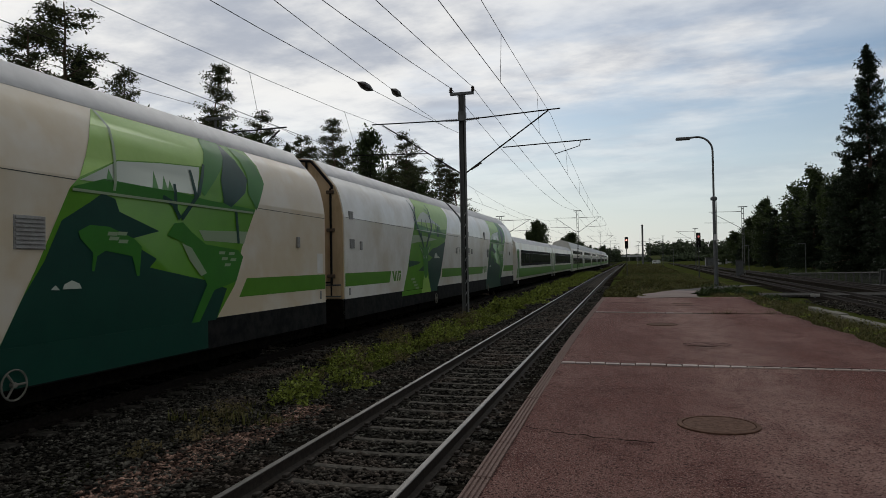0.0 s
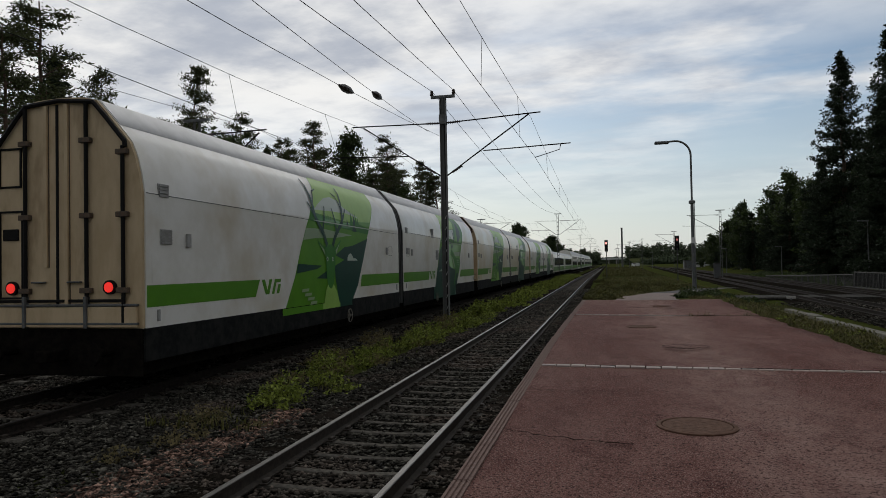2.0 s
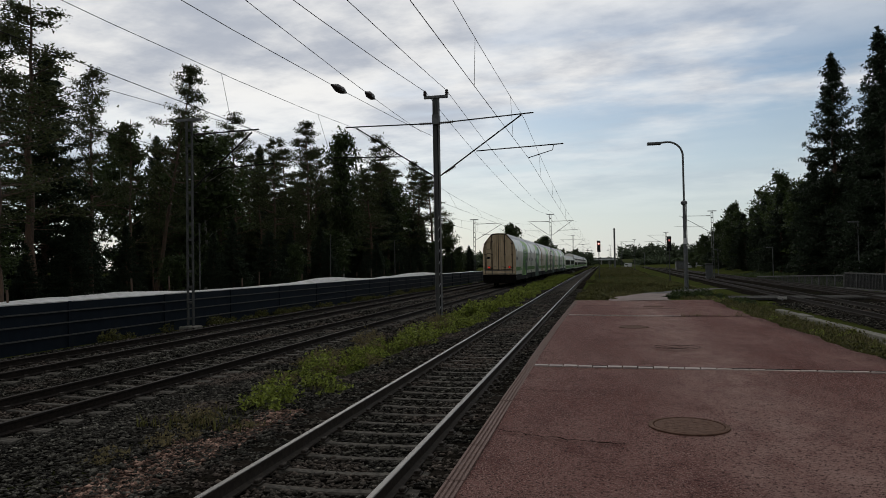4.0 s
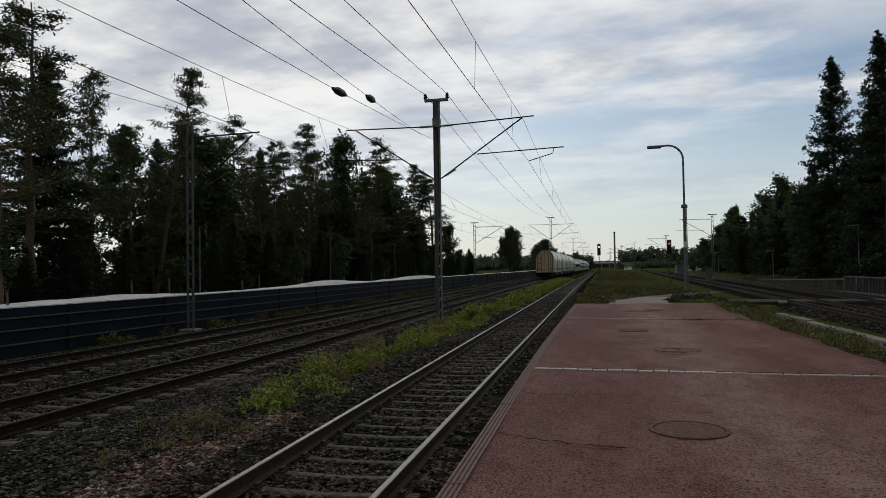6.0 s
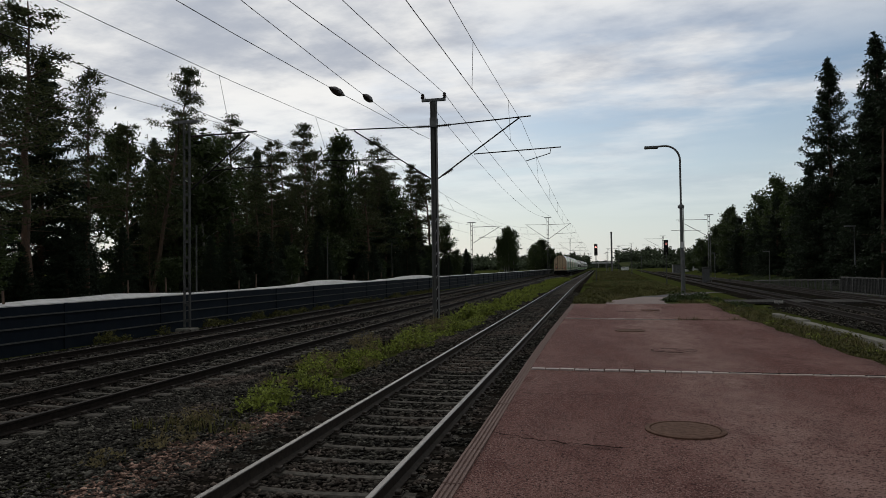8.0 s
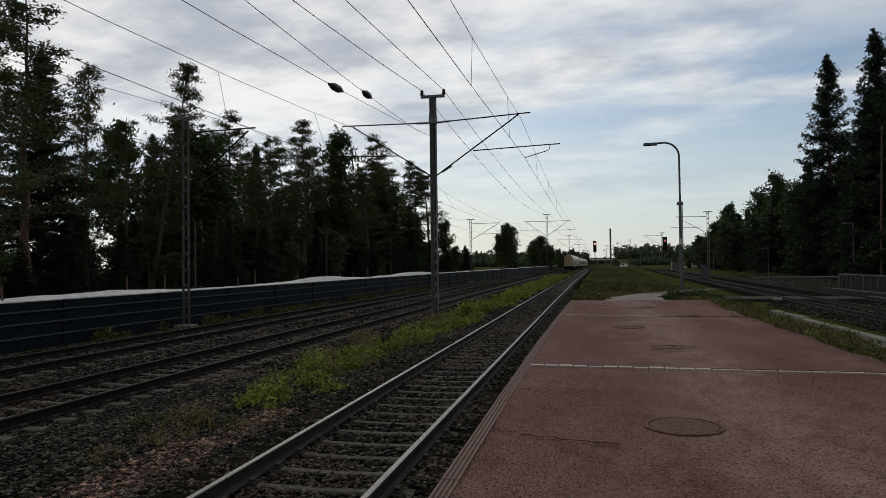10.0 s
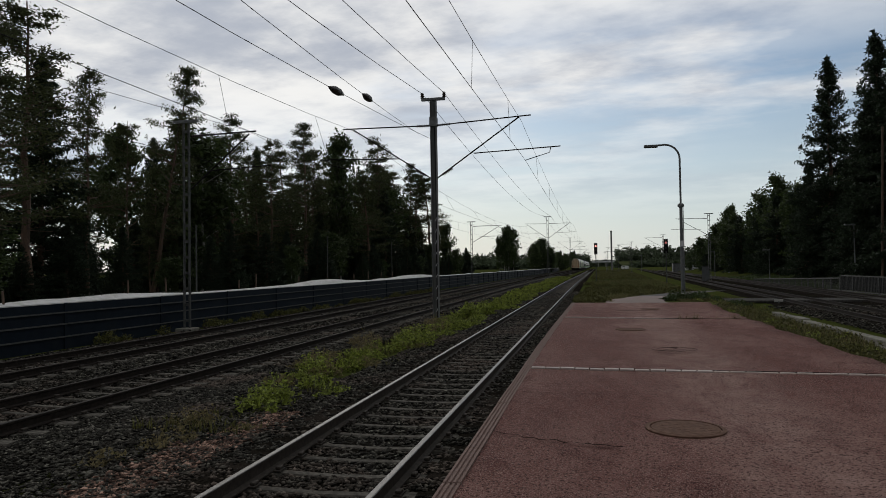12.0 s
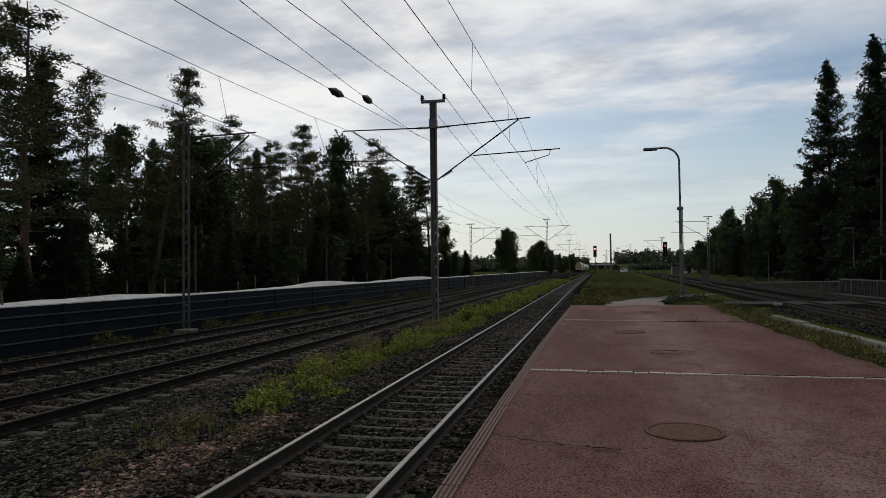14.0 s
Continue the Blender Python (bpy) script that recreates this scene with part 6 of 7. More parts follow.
# ---- the new platform's retaining wall ----
def retaining_wall():
    wall = thing("retaining_wall", "dark blue-grey panelled retaining wall of the unfinished platform", "retaining wall", kind="structure")
    k, y = 0, 4.0
    panel = bmesh.new()
    box(panel, -0.06, 0.06, 0.05, 4.95, -0.85, 0.62)
    pm = mesh_of("wall_panel", panel, M["noise_wall"])
    post = mesh_of("wall_post", boxed(-0.09, 0.1, -0.06, 0.06, -0.85, 0.64), M["noise_wall"])
    rib = mesh_of("wall_rib", boxed(0.06, 0.12, 0.0, 5.0, -0.02, 0.02), M["fence"])
    cap = mesh_of("wall_cap", boxed(-0.35, 0.08, 0.0, 5.0, 0.621, 0.655), M["pale_cloth"])
    while y < 300:
        for z in (-0.42, -0.02, 0.34):
            p = part("wall_rib", rib, None, wall)
            p.location = (-16.4 + bend(y), y, z)
        for nm, me in (("wall_panel", pm), ("wall_post", post), ("wall_cap", cap)):
            p = part(nm, me, None, wall)
            p.location = (-16.4 + bend(y), y, 0)
        y += 5.0
    bm = bmesh.new()
    rows = []
    for j in range(300):
        y = 4 + (j * 0.5 if j < 160 else 80 + (j - 160) * 1.6)
        row = []
        for i, (dx, h) in enumerate(((-0.35, 0.635), (-0.6, 0.645), (-0.9, 0.65), (-1.4, 0.55), (-2.2, 0.3), (-4.5, -0.1))):
            hump = 0.12 * math.exp(-((y - 22) / 3.5) ** 2) + 0.24 * math.exp(-((y - 43) / 5) ** 2) + 0.26 * math.exp(-((y - 66) / 8) ** 2) + 0.05 * abs(noise.noise(Vector((y * 1.3, i, 2)))) + 0.08 * max(0, noise.noise(Vector((y * 0.3, i * 0.5, 5))))
            row.append(bm.verts.new((-16.4 + dx + bend(y), y, h + (hump if 0 < i < 5 else 0))))
        rows.append(row)
    for a, b in zip(rows, rows[1:]):
        for i in range(5):
            bm.faces.new((a[i + 1], a[i], b[i], b[i + 1]))
    fill = part("gravel_fill", bm, M["pale_cloth"], None, smooth=True)
    tagged(fill, "pale sheeting and heaps on the unfinished platform", "earth fill", kind="structure")


retaining_wall()
# ---- platform details ----
def manhole(x, y, r, label):
    m = thing("manhole_cover", label, "manhole cover", "manhole covers", at=pose(x, y, 0.0))
    part("ring", lathe(bmesh.new(), [(r, -0.06), (r, 0.002), (r - 0.015, 0.006), (r - 0.04, 0.006), (r - 0.045, -0.004), (r - 0.05, -0.06)], 40), M["cast_iron"], m, "rusty iron rim")
    part("lid", lathe(bmesh.new(), [(r - 0.052, -0.05), (r - 0.052, 0.0), (r - 0.06, 0.004), (0.001, 0.004)], 40), M["cast_iron"], m, "rusty iron lid with raised studs")
    bm = bmesh.new()
    k = int((r - 0.08) / 0.07)
    for i in range(-k, k + 1):
        for j in range(-k, k + 1):
            u, v = i * 0.07, j * 0.07
            if math.hypot(u, v) < r - 0.09:
                box(bm, u - 0.02, u + 0.02, v - 0.02, v + 0.02, 0.0, 0.0052)
    part("studs", bm, M["cast_iron"], m, kind="stuff")


manhole(0.83, 7.0, 0.37, "round rusty iron manhole cover sunk in red asphalt")
manhole(0.86, 17.5, 0.36, "round rusty iron manhole cover sunk in red asphalt")
manhole(1.95, 25.6, 0.34, "round dull iron manhole cover near the platform's end")


def crack(pts, width, seed):
    """A ragged crack in the asphalt, a dark broken line."""
    rng = random.Random(seed)
    line = []
    for (x0, y0), (x1, y1) in zip(pts, pts[1:]):
        for k in range(8):
            f = k / 8
            line.append((x0 + (x1 - x0) * f + rng.uniform(-0.01, 0.01), y0 + (y1 - y0) * f + rng.uniform(-0.045, 0.045)))
    line.append(pts[-1])
    bm = bmesh.new()
    prev = None
    for x, y in line:
        w = width * rng.uniform(0.35, 1.3)
        cur = (bm.verts.new((x, y - w, 0.004)), bm.verts.new((x, y + w, 0.004)))
        if prev:
            bm.faces.new((prev[0], cur[0], cur[1], prev[1]))
        prev = cur
    ob = part("crack", bm, M["crack_dirt"], platform)
    ob.location.z = 0.002


crack([(-0.93, 6.56), (-0.36, 6.31), (0.22, 6.2)], 0.013, 1)
crack([(-0.9, 8.7), (0.1, 8.66)], 0.008, 2)
crack([(-0.5, 26.2), (0.8, 26.1)], 0.05, 3)
crack([(2.0, 20.95), (2.8, 20.9), (4.0, 20.8)], 0.05, 5)
crack([(0.7, 24.6), (2.6, 24.2)], 0.06, 6)
# broken asphalt round an old hole
ring = [(1.42 + 0.42 * math.cos(radians(a)) * (1 + 0.1 * math.sin(a)), 13.35 + 0.3 * math.sin(radians(a)) * (1 + 0.12 * math.cos(a * 2))) for a in range(-40, 330, 37)]
crack(ring, 0.04, 7)
crack([(1.1, 13.55), (1.3, 13.25), (1.42, 13.05)], 0.03, 8)
crack([(1.4, 13.6), (1.55, 13.3), (1.7, 13.15)], 0.035, 9)
crack([(2.3, 21.0), (3.2, 20.95), (4.2, 20.9)], 0.03, 11)
crack([(2.2, 17.8), (2.25, 18.4)], 0.02, 10)


# ---- grass and weeds ----
def blades(rng, x, y, z, h, w):
    n = len(x)
    a = rng.uniform(0, 6.28, n)
    lean = rng.uniform(0.1, 0.75, n)[:, None]
    d = np.stack([np.cos(a), np.sin(a), np.zeros(n)], 1)
    e = np.stack([-np.sin(a), np.cos(a), np.zeros(n)], 1)
    b = np.stack([x, y, z], 1)
    t1 = b + d * (h[:, None] * lean * 0.35) + np.array([0, 0, 1]) * h[:, None] * 0.6
    t2 = b + d * (h[:, None] * lean) + np.array([0, 0, 1]) * h[:, None] * rng.uniform(0.75, 1.0, n)[:, None]
    e = e * w[:, None]
    return np.concatenate([np.stack([b - e, b + e, t1 + e * 0.7], 1), np.stack([b - e, t1 + e * 0.7, t1 - e * 0.7], 1), np.stack([t1 - e * 0.7, t1 + e * 0.7, t2], 1)])


def meadow(name, label, count, xr, yr, h, w, mat, seed, patch=0.0, patch_scale=0.5, keep=None, power=1.0):
    rng = np.random.default_rng(seed)
    u = rng.uniform(0, 1, count)
    y = yr[0] + (yr[1] - yr[0]) * u ** power
    f = rng.uniform(0, 1, count)
    x = np.array([xr(yy)[0] + (xr(yy)[1] - xr(yy)[0]) * ff for yy, ff in zip(y, f)])
    val = np.array([noise.noise(Vector((xx * patch_scale, yy * patch_scale, seed))) for xx, yy in zip(x, y)])
    ok = val > patch
    x, y, val = x[ok], y[ok], val[ok]
    z = np.array([ground_z(xx, yy) for xx, yy in zip(x, y)]) - 0.02
    z = np.maximum(z, -0.80)
    n = len(x)
    hh = h * rng.uniform(0.45, 1.2, n) * (0.7 + 0.9 * np.clip(val - patch, 0, 0.5))
    tris = blades(rng, x, y, z, hh, w * rng.uniform(0.6, 1.4, n))
    tagged(new(name, tri_mesh(name, tris, [M[mat]])), label, "grass", kind="stuff")


def weeds(name, label, spots, mat, seed, size=0.06):
    """Leafy herbs: short stems with small leaves, in rounded patches (x, y, radius, height)."""
    rng = np.random.default_rng(seed)
    out = []
    for x, y, r, h in spots:
        stems = max(12, int(230 * r * r))
        for _ in range(stems):
            a, d = rng.uniform(0, 6.28), r * math.sqrt(rng.uniform(0, 1))
            hh = h * (1 - 0.6 * (d / r) ** 2) * rng.uniform(0.4, 1.25)
            base = np.array([x + d * math.cos(a), y + 1.35 * d * math.sin(a), max(-0.8, ground_z(x, y) - 0.02)])
            tip = base + np.array([rng.normal(0, 0.12) * hh, rng.normal(0, 0.12) * hh, hh])
            c = base + (tip - base) * np.linspace(0.15, 1, 7)[:, None]
            out.append(leaf_tris(rng, c, 0.035, size * 0.95, 0.8, -0.1, 3, 0.36))
    tagged(new(name, tri_mesh(name, np.concatenate(out), [M[mat]])), label, "weeds", kind="stuff")


herb = random.Random(8)
spots = [(-5.35, 10.9, 0.46, 0.5), (-5.72, 11.7, 0.34, 0.4), (-4.8, 12.2, 0.3, 0.28), (-5.3, 12.9, 0.36, 0.34), (-6.35, 15.2, 0.4, 0.42)]
y = 13.4
while y < 120:
    for _ in range(1 if y < 30 else 2 if y < 70 else 3):
        x = herb.uniform(-6.45, -4.85) + (0.25 if y > 24 else 0) + bend(y)
        if herb.random() < 0.12 and y < 60:
            continue
        r = herb.uniform(0.28, 0.6) * (1 + y * 0.006)
        spots.append((x, y + herb.uniform(-0.6, 0.6), r, herb.uniform(0.2, 0.6)))
    y += 0.85 + y * 0.012
weeds("weeds", "bright green leafy weeds between the tracks", [s for s in spots if s[1] < 32], "weed", 3, 0.064)
weeds("weeds", "bright green leafy weeds between the tracks, further on", [s for s in spots if s[1] >= 32], "weed", 4, 0.12)
weeds("dry_weeds", "small dull brownish weeds in the ballast", [(-5.6, 8.4, 0.3, 0.3), (-6.0, 9.6, 0.34, 0.28), (-5.95, 7.5, 0.22, 0.22), (-6.6, 15.6, 0.5, 0.3), (-6.8, 17.0, 0.5, 0.3), (-6.9, 20.5, 0.5, 0.45), (-6.3, 13.2, 0.4, 0.22), (-5.0, 9.3, 0.2, 0.15), (-5.9, 14.6, 0.4, 0.3), (-5.4, 16.0, 0.35, 0.25), (-6.2, 18.4, 0.5, 0.35), (-5.2, 19.6, 0.4, 0.3), (-6.0, 22.5, 0.5, 0.4), (-5.6, 25.5, 0.5, 0.35), (-6.3, 28.0, 0.6, 0.4)], "dry_grass", 5, 0.05)
weeds("wall_weeds", "low weeds along the foot of the retaining wall", [(-15.75 + herb.uniform(-0.2, 0.15), herb.uniform(17, 70), herb.uniform(0.25, 0.5), herb.uniform(0.15, 0.45)) for _ in range(40)], "grass", 6, 0.08)
meadow("track_grass", "yellowish grass between the tracks", 9000, lambda y: (-6.75 + bend(y), -4.75 + bend(y)), (9, 130), 0.24, 0.012, "grass", 7, 0.08, 0.6, power=1.3)
meadow("verge_grass", "dark low growth in the verge beside the platform", 9000, lambda y: (platform_right(y) - 0.1 if y < 30 else 3.9, 5.95), (10, 37), 0.17, 0.012, "grass", 28, -0.3, 0.9, power=1.2)
meadow("verge_grass", "dry brown stalks in the verge beside the platform", 5500, lambda y: (platform_right(y) - 0.1 if y < 30 else 3.9, 5.95), (10, 37), 0.24, 0.005, "dry_grass", 29, -0.1, 1.2, power=1.2)
meadow("verge_grass", "rough green grass verge beside the platform", 7000, lambda y: (platform_right(y) - 0.05 if y < 30 else 3.9, 5.95), (10, 37), 0.13, 0.007, "grass", 8, -0.35, 0.9, power=1.2)
END = lambda y: (-0.4 + bend(y) if y > 44 else -0.4, (0.5 + max(0, y - 31) ** 1.5 * 0.085) if y < 43 else 8.2 + 0.02 * (y - 43))
meadow("end_grass", "low patchy grass beyond the platform's end", 26000, END, (30.2, 130), 0.2, 0.016, "grass", 9, 0.08, 0.7, power=1.25)
meadow("end_grass", "low dark grass beyond the platform's end", 16000, END, (30.2, 130), 0.13, 0.018, "leaves", 19, -0.05, 0.5, power=1.25)
meadow("joint_stalks", "dead stalks growing in a joint of the platform", 260, lambda y: (2.2, 4.1), (20.85, 21.05), 0.34, 0.006, "dry_grass", 31, -0.2, 3.0)
meadow("end_grass", "dry straw-coloured grass beyond the platform's end", 13000, END, (30.2, 110), 0.24, 0.01, "dry_grass", 20, -0.05, 0.9, power=1.25)
meadow("far_grass", "far low grass between the lines", 16000, lambda y: (-0.6 + bend(y), 9.0 + 0.03 * (y - 120)), (120, 330), 0.4, 0.07, "grass", 21, -0.25, 0.12)
weeds("end_weeds", "leafy weeds in the grass beyond the platform", [(herb.uniform(-0.6, 0.5) if yy < 43 else herb.uniform(-0.6, 7.5), yy, herb.uniform(0.3, 0.8), herb.uniform(0.15, 0.4)) for yy in [31 + 55 * herb.random() ** 1.4 for _ in range(60)]], "grass", 22, 0.09)
meadow("end_grass", "low patchy grass round the lamp", 4500, lambda y: (4.0, 8.6), (34.5, 62), 0.24, 0.012, "grass", 10, -0.2, 0.4)
meadow("side_grass", "dark rough grass beyond the side tracks", 9000, lambda y: (LINE[5](y) + 2.4, 26), (40, 120), 0.5, 0.03, "leaves", 11, -0.2, 0.2)
weeds("lamp_weeds", "dark leafy weeds at the foot of the lamp", [(4.1, 36.6, 0.5, 0.5), (4.7, 36.9, 0.4, 0.45), (3.7, 35.9, 0.4, 0.25), (5.3, 37.2, 0.5, 0.4), (6.0, 37.8, 0.6, 0.42), (6.8, 38.6, 0.6, 0.4), (5.0, 36.0, 0.5, 0.35), (7.6, 39.4, 0.6, 0.35)], "leaves", 12, 0.1)
weeds("verge_weeds", "leafy weeds in the grass verge", [(herb.uniform(4.3, 5.7), herb.uniform(12, 34), herb.uniform(0.15, 0.35), herb.uniform(0.12, 0.26)) for _ in range(60)], "grass", 13, 0.055)
weeds("verge_weeds", "yellowish leafy weeds in the grass verge", [(herb.uniform(4.4, 5.7), herb.uniform(12, 34), herb.uniform(0.12, 0.25), herb.uniform(0.1, 0.22)) for _ in range(22)], "weed", 14, 0.05)


# ---- the old platform edge and the crossing ----
def old_edge():
    row = thing("old_platform_edge", "weathered pale concrete edging with a lower ledge", "kerb", kind="structure")
    top = mesh_of("edge_block", boxed(-0.13, 0.13, 0.006, 1.194, -0.5, 0.0, bevel=0.02), M["old_concrete"])
    low = mesh_of("ledge_block", boxed(-0.12, 0.12, 0.006, 1.194, -0.5, 0.0, bevel=0.03), M["old_concrete"])
    for k in range(-4, 18):
        y = 5 + k * 1.2
        rng = random.Random(k)
        b = part("edge_block", top, None, row)
        b.matrix_basis = pose(6.2 + 0.004 * y, y, -0.17 + rng.uniform(-0.03, 0.015), 0, rng.uniform(-1.5, 1.5), rng.uniform(-0.6, 0.6))
        if y < 21:
            b = part("ledge_block", low, None, row)
            b.matrix_basis = pose(5.86 + 0.004 * y, y, -0.27 + rng.uniform(-0.04, 0.02), 0, rng.uniform(-2, 2), rng.uniform(-1.5, 1.5))


old_edge()


def crossing():
    deck = thing("track_crossing", "dark timber crossing deck over the side tracks", "level crossing", kind="structure")
    plank = mesh_of("deck_plank", boxed(-0.1, 0.1, 0, 3.0, -0.12, 0.0, bevel=0.01), M["crossing_deck"])
    for k in range(46):
        x = 6.9 + k * 0.215
        if any(abs(x - (LINE[n](45) + s)) < 0.14 for n in (4, 5) for s in (-0.797, 0.797)):
            continue
        p = part("deck_plank", plank, None, deck)
        p.matrix_basis = pose(x, 43.5, -0.64, 0, 0, -2)
    part("approach", boxed(5.6, 6.85, 43.2, 46.6, -0.9, -0.62, bevel=0.03), M["path_grit"], deck, "pale grit approach")


crossing()
marker = thing("marker_board", "small white triangular board beside the rail", "track marker", at=pose(10.35, 43.0, -0.78))
part("board", boxed(-0.24, 0.24, -0.02, 0.02, 0.08, 0.24, bevel=0.01), M["concrete"], marker, "white board")
part("stake", boxed(-0.03, 0.03, -0.03, 0.03, -0.1, 0.14), M["galv"], marker)


# ---- fence and lamps on the far side ----
def fence_run(x0, y0, x1, y1, top, label, solid=False, fall=0.0):
    f = thing("fence", label, "fence", "fences")
    n = max(2, int(math.hypot(x1 - x0, y1 - y0) / 2.2))
    ang = math.degrees(math.atan2(y1 - y0, x1 - x0))
    step = math.hypot(x1 - x0, y1 - y0) / n
    post = mesh_of("post", boxed(-0.04, 0.04, -0.04, 0.04, -0.9, top), M["fence"])
    bar = mesh_of("bar", boxed(-0.012, 0.012, -0.012, 0.012, -0.65, top - 0.06), M["fence"])
    rail = mesh_of("rail", boxed(0.04, step - 0.04, -0.025, 0.025, -0.04, 0.04), M["fence"])
    for k in range(n + 1):
        x, y = x0 + (x1 - x0) * k / n, y0 + (y1 - y0) * k / n
        z = -fall * k / n
        p = part("post", post, None, f)
        p.matrix_basis = pose(x, y, z, 0, 0, ang)
        if k < n:
            for zz in (top - 0.05, -0.62):
                r = part("rail", rail, None, f)
                r.matrix_basis = pose(x, y, zz + z, 0, math.degrees(math.atan(fall / n / step)), ang)
            for j in range(1, 9):
                g = j / 9
                b = part("bar", bar, None, f)
                b.matrix_basis = pose(x + (x1 - x0) / n * g, y + (y1 - y0) / n * g, z - fall / n * g, 0, 0, ang)
            if solid:
                s = part("infill", boxed(0.05, step - 0.05, 0.01, 0.03, -0.55, top - 0.12), M["skirt"], f, "dark infill panel")
                s.matrix_basis = pose(x, y, 0, 0, 0, ang)


fence_run(18.3, 57.6, 18.5, 44, 0.55, "dark metal railing with infill panels and a pale top rail", True)
fence_run(18.3, 57.9, 19.4, 92, 0.36, "dark upright-bar metal fence sloping down along the side tracks", fall=0.75)


def yard_lamp(x, y, top, label):
    lamp = thing("yard_lamp", label, "lamp post", "lamp posts", at=pose(x, y, 0))
    part("pole", tube(bmesh.new(), (0, 0, -0.9), (0, 0, top), 0.06, 8, 0.045), M["galv"], lamp, "thin grey pole")
    part("lamp_head", boxed(-0.75, 0.1, -0.12, 0.12, top, top + 0.12, bevel=0.03), M["galv"], lamp, "flat grey lamp head")


yard_lamp(21.6, 64.6, 4.6, "slim grey lamp post behind the railing")
yard_lamp(21.9, 95, 3.1, "slim grey lamp post behind the fence")
yard_lamp(21.5, 133, 3.6, "slim grey lamp post behind the fence")
pole = thing("wooden_pole", "tall weathered wooden line pole at the wood's edge", "utility pole", at=pose(21.9, 59.8, 0, 0, 1.6, 0))
part("shaft", tube(bmesh.new(), (0, 0, -1.0), (0, 0, 12.0), 0.1, 10, 0.07), M["bark"], pole, "grey-brown wooden shaft")
wire_run("pole_wire", [(22.2, 59.8, 11.9), (23.5, 130, 7.2), (26, 240, 6.8)], 1.2, "thin cable from the wooden pole", 0.014)
for x, y, top in ((-17.6, 28.5, 3.6), (-18.8, 47.5, 3.9), (-18.8, 64.0, 4.0), (-18.2, 17.5, 3.0)):
    post = thing("slim_post", "slim dark steel post on the unfinished platform", "post", "posts", at=pose(x, y, 0))
    part("shaft", tube(bmesh.new(), (0, 0, -0.2), (0, 0, top), 0.035, 8), M["fence"], post)
    part("cap", tube(bmesh.new(), (0, 0, top), (0, 0, top + 0.06), 0.05, 8), M["fence"], post)


def stakes():
    rng = random.Random(3)
    for k in range(16):
        y = 14 + k * 4.3 + rng.uniform(-1, 1)
        st = thing("survey_stake", "short thin wooden stake in the pale fill", "stake", "stakes", at=pose(-17.1 - rng.uniform(0, 0.8), y, 0.7, rng.uniform(-4, 4), rng.uniform(-4, 4), 0))
        part("stick", boxed(-0.025, 0.025, -0.025, 0.025, -0.2, rng.uniform(0.25, 0.75)), M["bark"], st)


stakes()
rods = bmesh.new()
rod_rng = random.Random(12)
for k in range(110):
    y = 20.5 + 0.2 * k
    tube(rods, (-17.0, y, 0.6), (-17.0 + rod_rng.uniform(-0.03, 0.03), y + rod_rng.uniform(-0.02, 0.02), 0.86 + rod_rng.uniform(-0.03, 0.03) - 0.004 * k), 0.014, 4)
tagged(part("reinforcing_rods", rods, M["fence"], None), "row of short dark rod ends along the pale sheeting", "steel rods", kind="stuff")

# ---- the distance ----
bridge = thing("road_bridge", "far pale concrete road bridge over the lines", "bridge", at=pose(0, 1000, 0))
part("girder", boxed(-10, 30, -4, 4, 5.3, 7.3, bevel=0.1), M["far_white"], bridge, "pale concrete girder")
part("railing", boxed(-10, 30, -4.05, -3.95, 7.3, 8.2), M["fence"], bridge)
for x in (-9.5, 7.5, 18, 29.5):
    part("pier", boxed(x - 0.6, x + 0.6, -3, 3, -1, 5.3), M["concrete"], bridge, "concrete pier")


def far_bank(x0, x1, y0, y1, z1, seed, label):
    """A gently rising grassy bank below the far woods."""
    n, m = 24, 10
    verts = [(x0 + (x1 - x0) * i / n, y0 + (y1 - y0) * j / m, -0.85 + (z1 + 0.85) * (j / m) ** 1.3 + (0.5 * noise.noise(Vector((i * 0.6, j * 0.7, seed))) if 0 < j else 0)) for j in range(m + 1) for i in range(n + 1)]
    faces = [(j * (n + 1) + i, j * (n + 1) + i + 1, (j + 1) * (n + 1) + i + 1, (j + 1) * (n + 1) + i) for j in range(m) for i in range(n)]
    tagged(new("far_bank", raw_mesh("far_bank", verts, faces, M["field"])), label, "field", kind="structure")


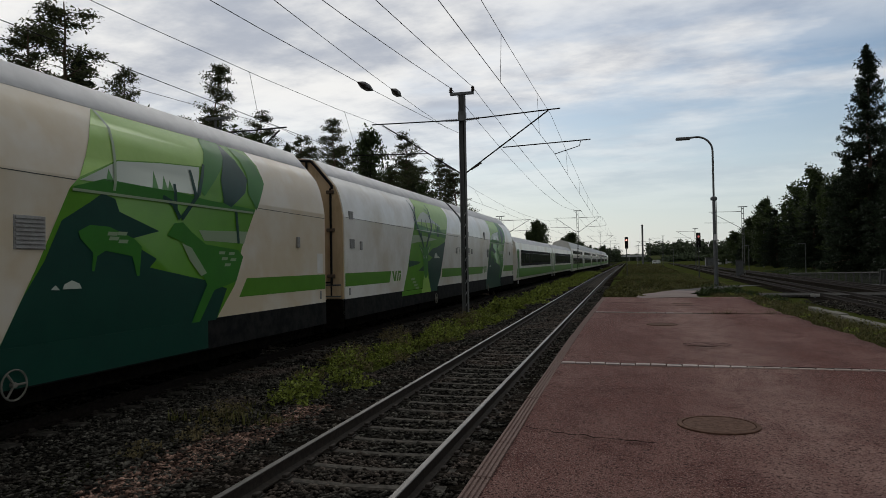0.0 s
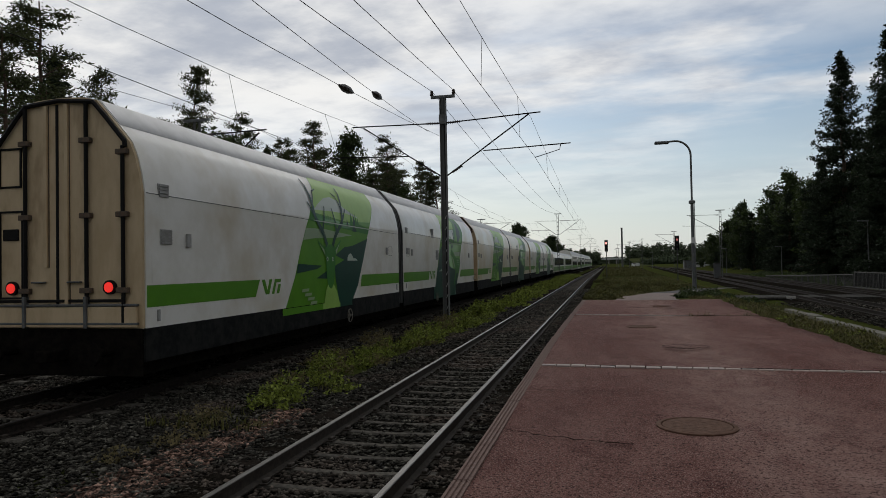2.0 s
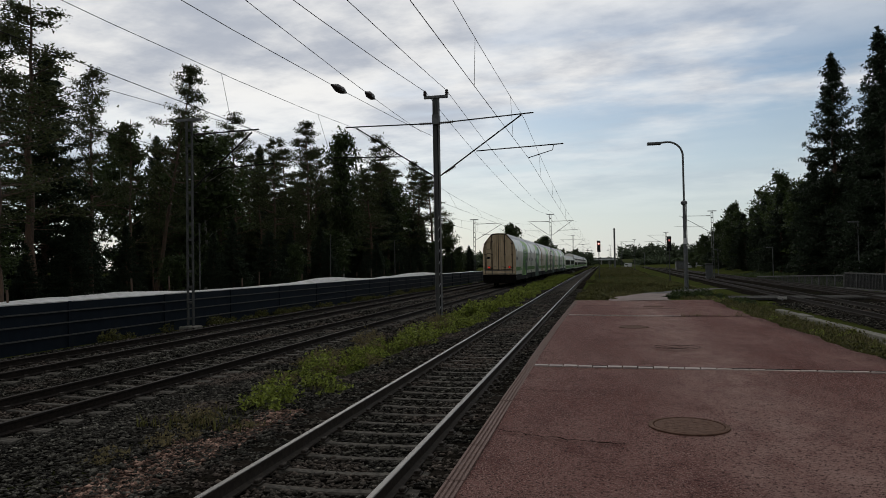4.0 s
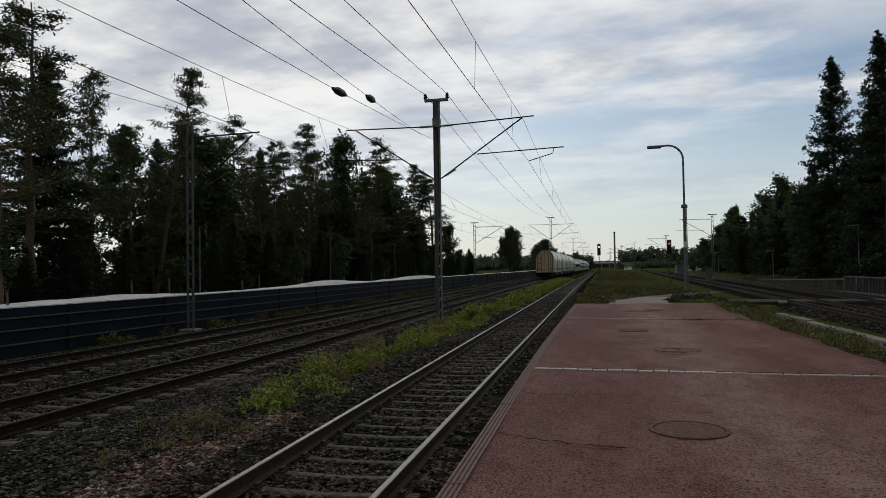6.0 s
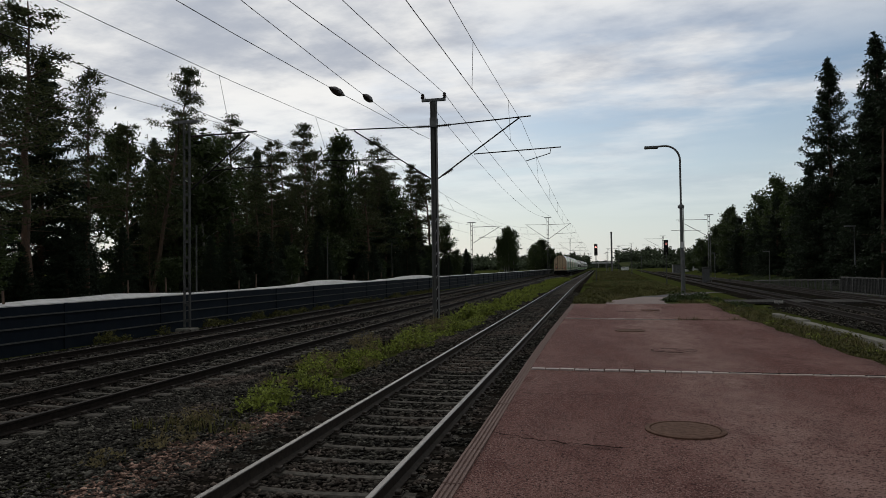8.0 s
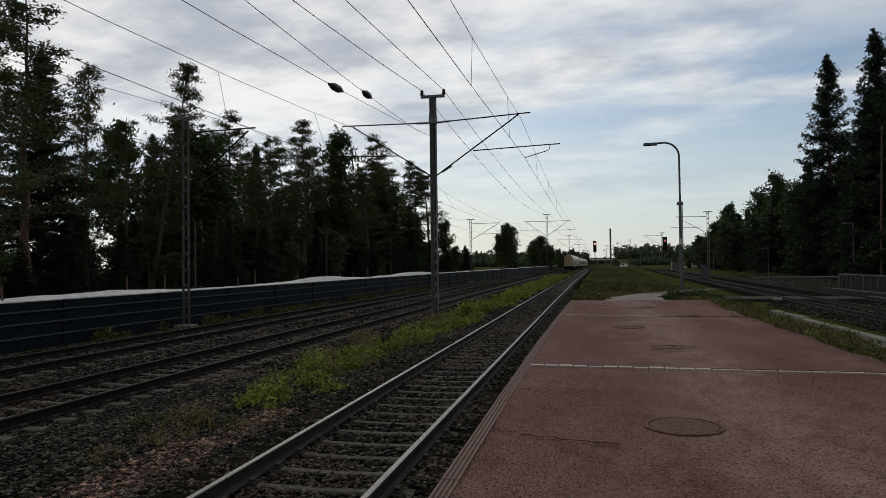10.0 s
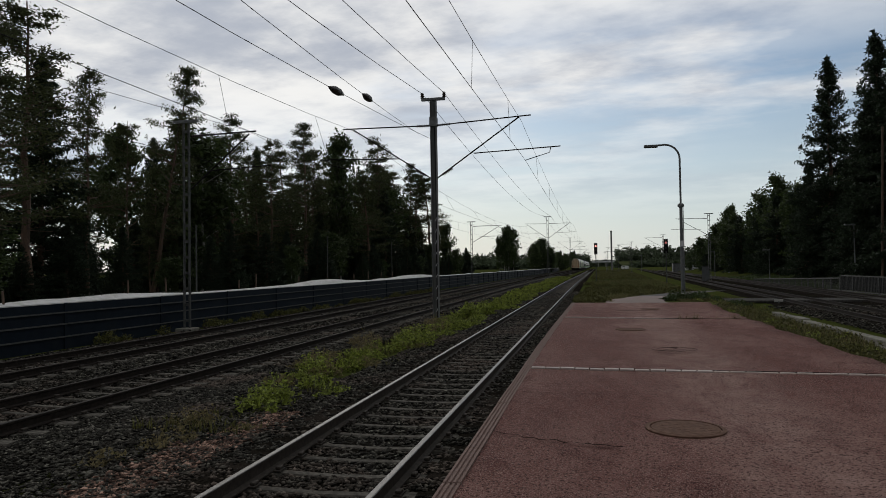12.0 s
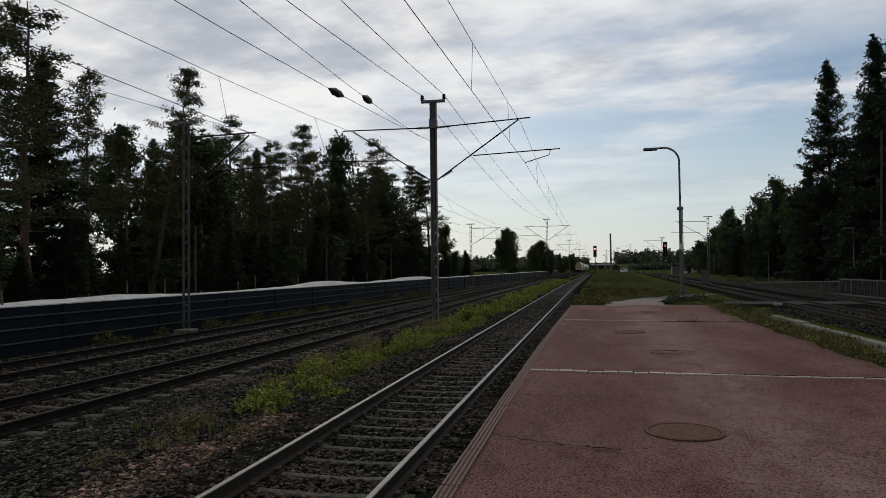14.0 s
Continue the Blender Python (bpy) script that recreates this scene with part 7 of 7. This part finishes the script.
far_bank(20, 200, 400, 615, 4.5, 3.0, "far green bank below the wooded ridge")
chimney = thing("tall_post", "tall dark round post beyond the signal", "post", at=pose(7.75, 300, 0))
part("shaft", tube(bmesh.new(), (0, 0, -1), (0, 0, 15.5), 0.4, 12, 0.34), M["mast_wood"], chimney, "dark shaft")
part("cap", tube(bmesh.new(), (0, 0, 15.5), (0, 0, 15.9), 0.42, 12), M["fence"], chimney)
for k, (x, y, s) in enumerate(((4.2, 230, 5.5), (5.4, 260, 6.5), (6.6, 330, 9.5), (9.5, 270, 4.5), (12.5, 240, 3.8), (15.5, 235, 4.5))):
    yard_lamp(x, y, s, "far slim post beside the lines")


def hut(x, y, w, d, h, mat, label):
    t = thing("equipment_hut", label, "hut", "far buildings", at=pose(x, y, -0.8))
    part("body", boxed(-w / 2, w / 2, -d / 2, d / 2, 0, h, bevel=0.03), M[mat], t, "plain walls")
    part("roof", boxed(-w / 2 - 0.15, w / 2 + 0.15, -d / 2 - 0.15, d / 2 + 0.15, h, h + 0.15, bevel=0.03), M["fence"], t, "flat dark roof")
    part("door", boxed(-0.45, 0.45, -d / 2 - 0.03, -d / 2, 0.05, 2.05), M["galv"], t)


hut(24.2, 214, 2.6, 2.4, 2.4, "galv", "small grey trackside equipment hut")
hut(14.2, 95.0, 0.5, 0.5, 1.9, "galv", "narrow grey trackside cabinet beside the mast")


def van_car(x, y, turn, label):
    v = thing("parked_van", label, "van", "parked vehicles", at=pose(x, y, -0.8, 0, 0, turn))
    prof = [(-0.9, 0.35), (0.9, 0.35), (0.92, 1.0), (0.78, 1.9), (-0.78, 1.9), (-0.92, 1.0)]
    part("body", sweep(bmesh.new(), prof, [(0, -2.3, 0), (0, 1.5, 0), (0, 2.3, -0.25)]), M["far_white"], v, "white van body")
    for s in (-1, 1):
        part("window", boxed(s * 0.86 - 0.03, s * 0.86 + 0.03, -1.8, 1.4, 1.15, 1.65), M["glass_dark"], v)
        for yy in (-1.5, 1.5):
            part("wheel", tube(bmesh.new(), (s * 0.75, yy, 0.33), (s * 0.93, yy, 0.33), 0.33, 14), M["black"], v)


van_car(27.5, 222, 80, "white van parked beyond the side tracks")
van_car(31, 236, 95, "white van parked beyond the side tracks")
van_car(15.0, 345, 25, "white van far along the lines")


def motions():
    """The train runs away along the through track, slowly gathering speed."""
    for car, s, length in TRAIN:
        walk(car, [(t, on_line(rear_at(t) + s, length)) for t in range(15)])


motions()
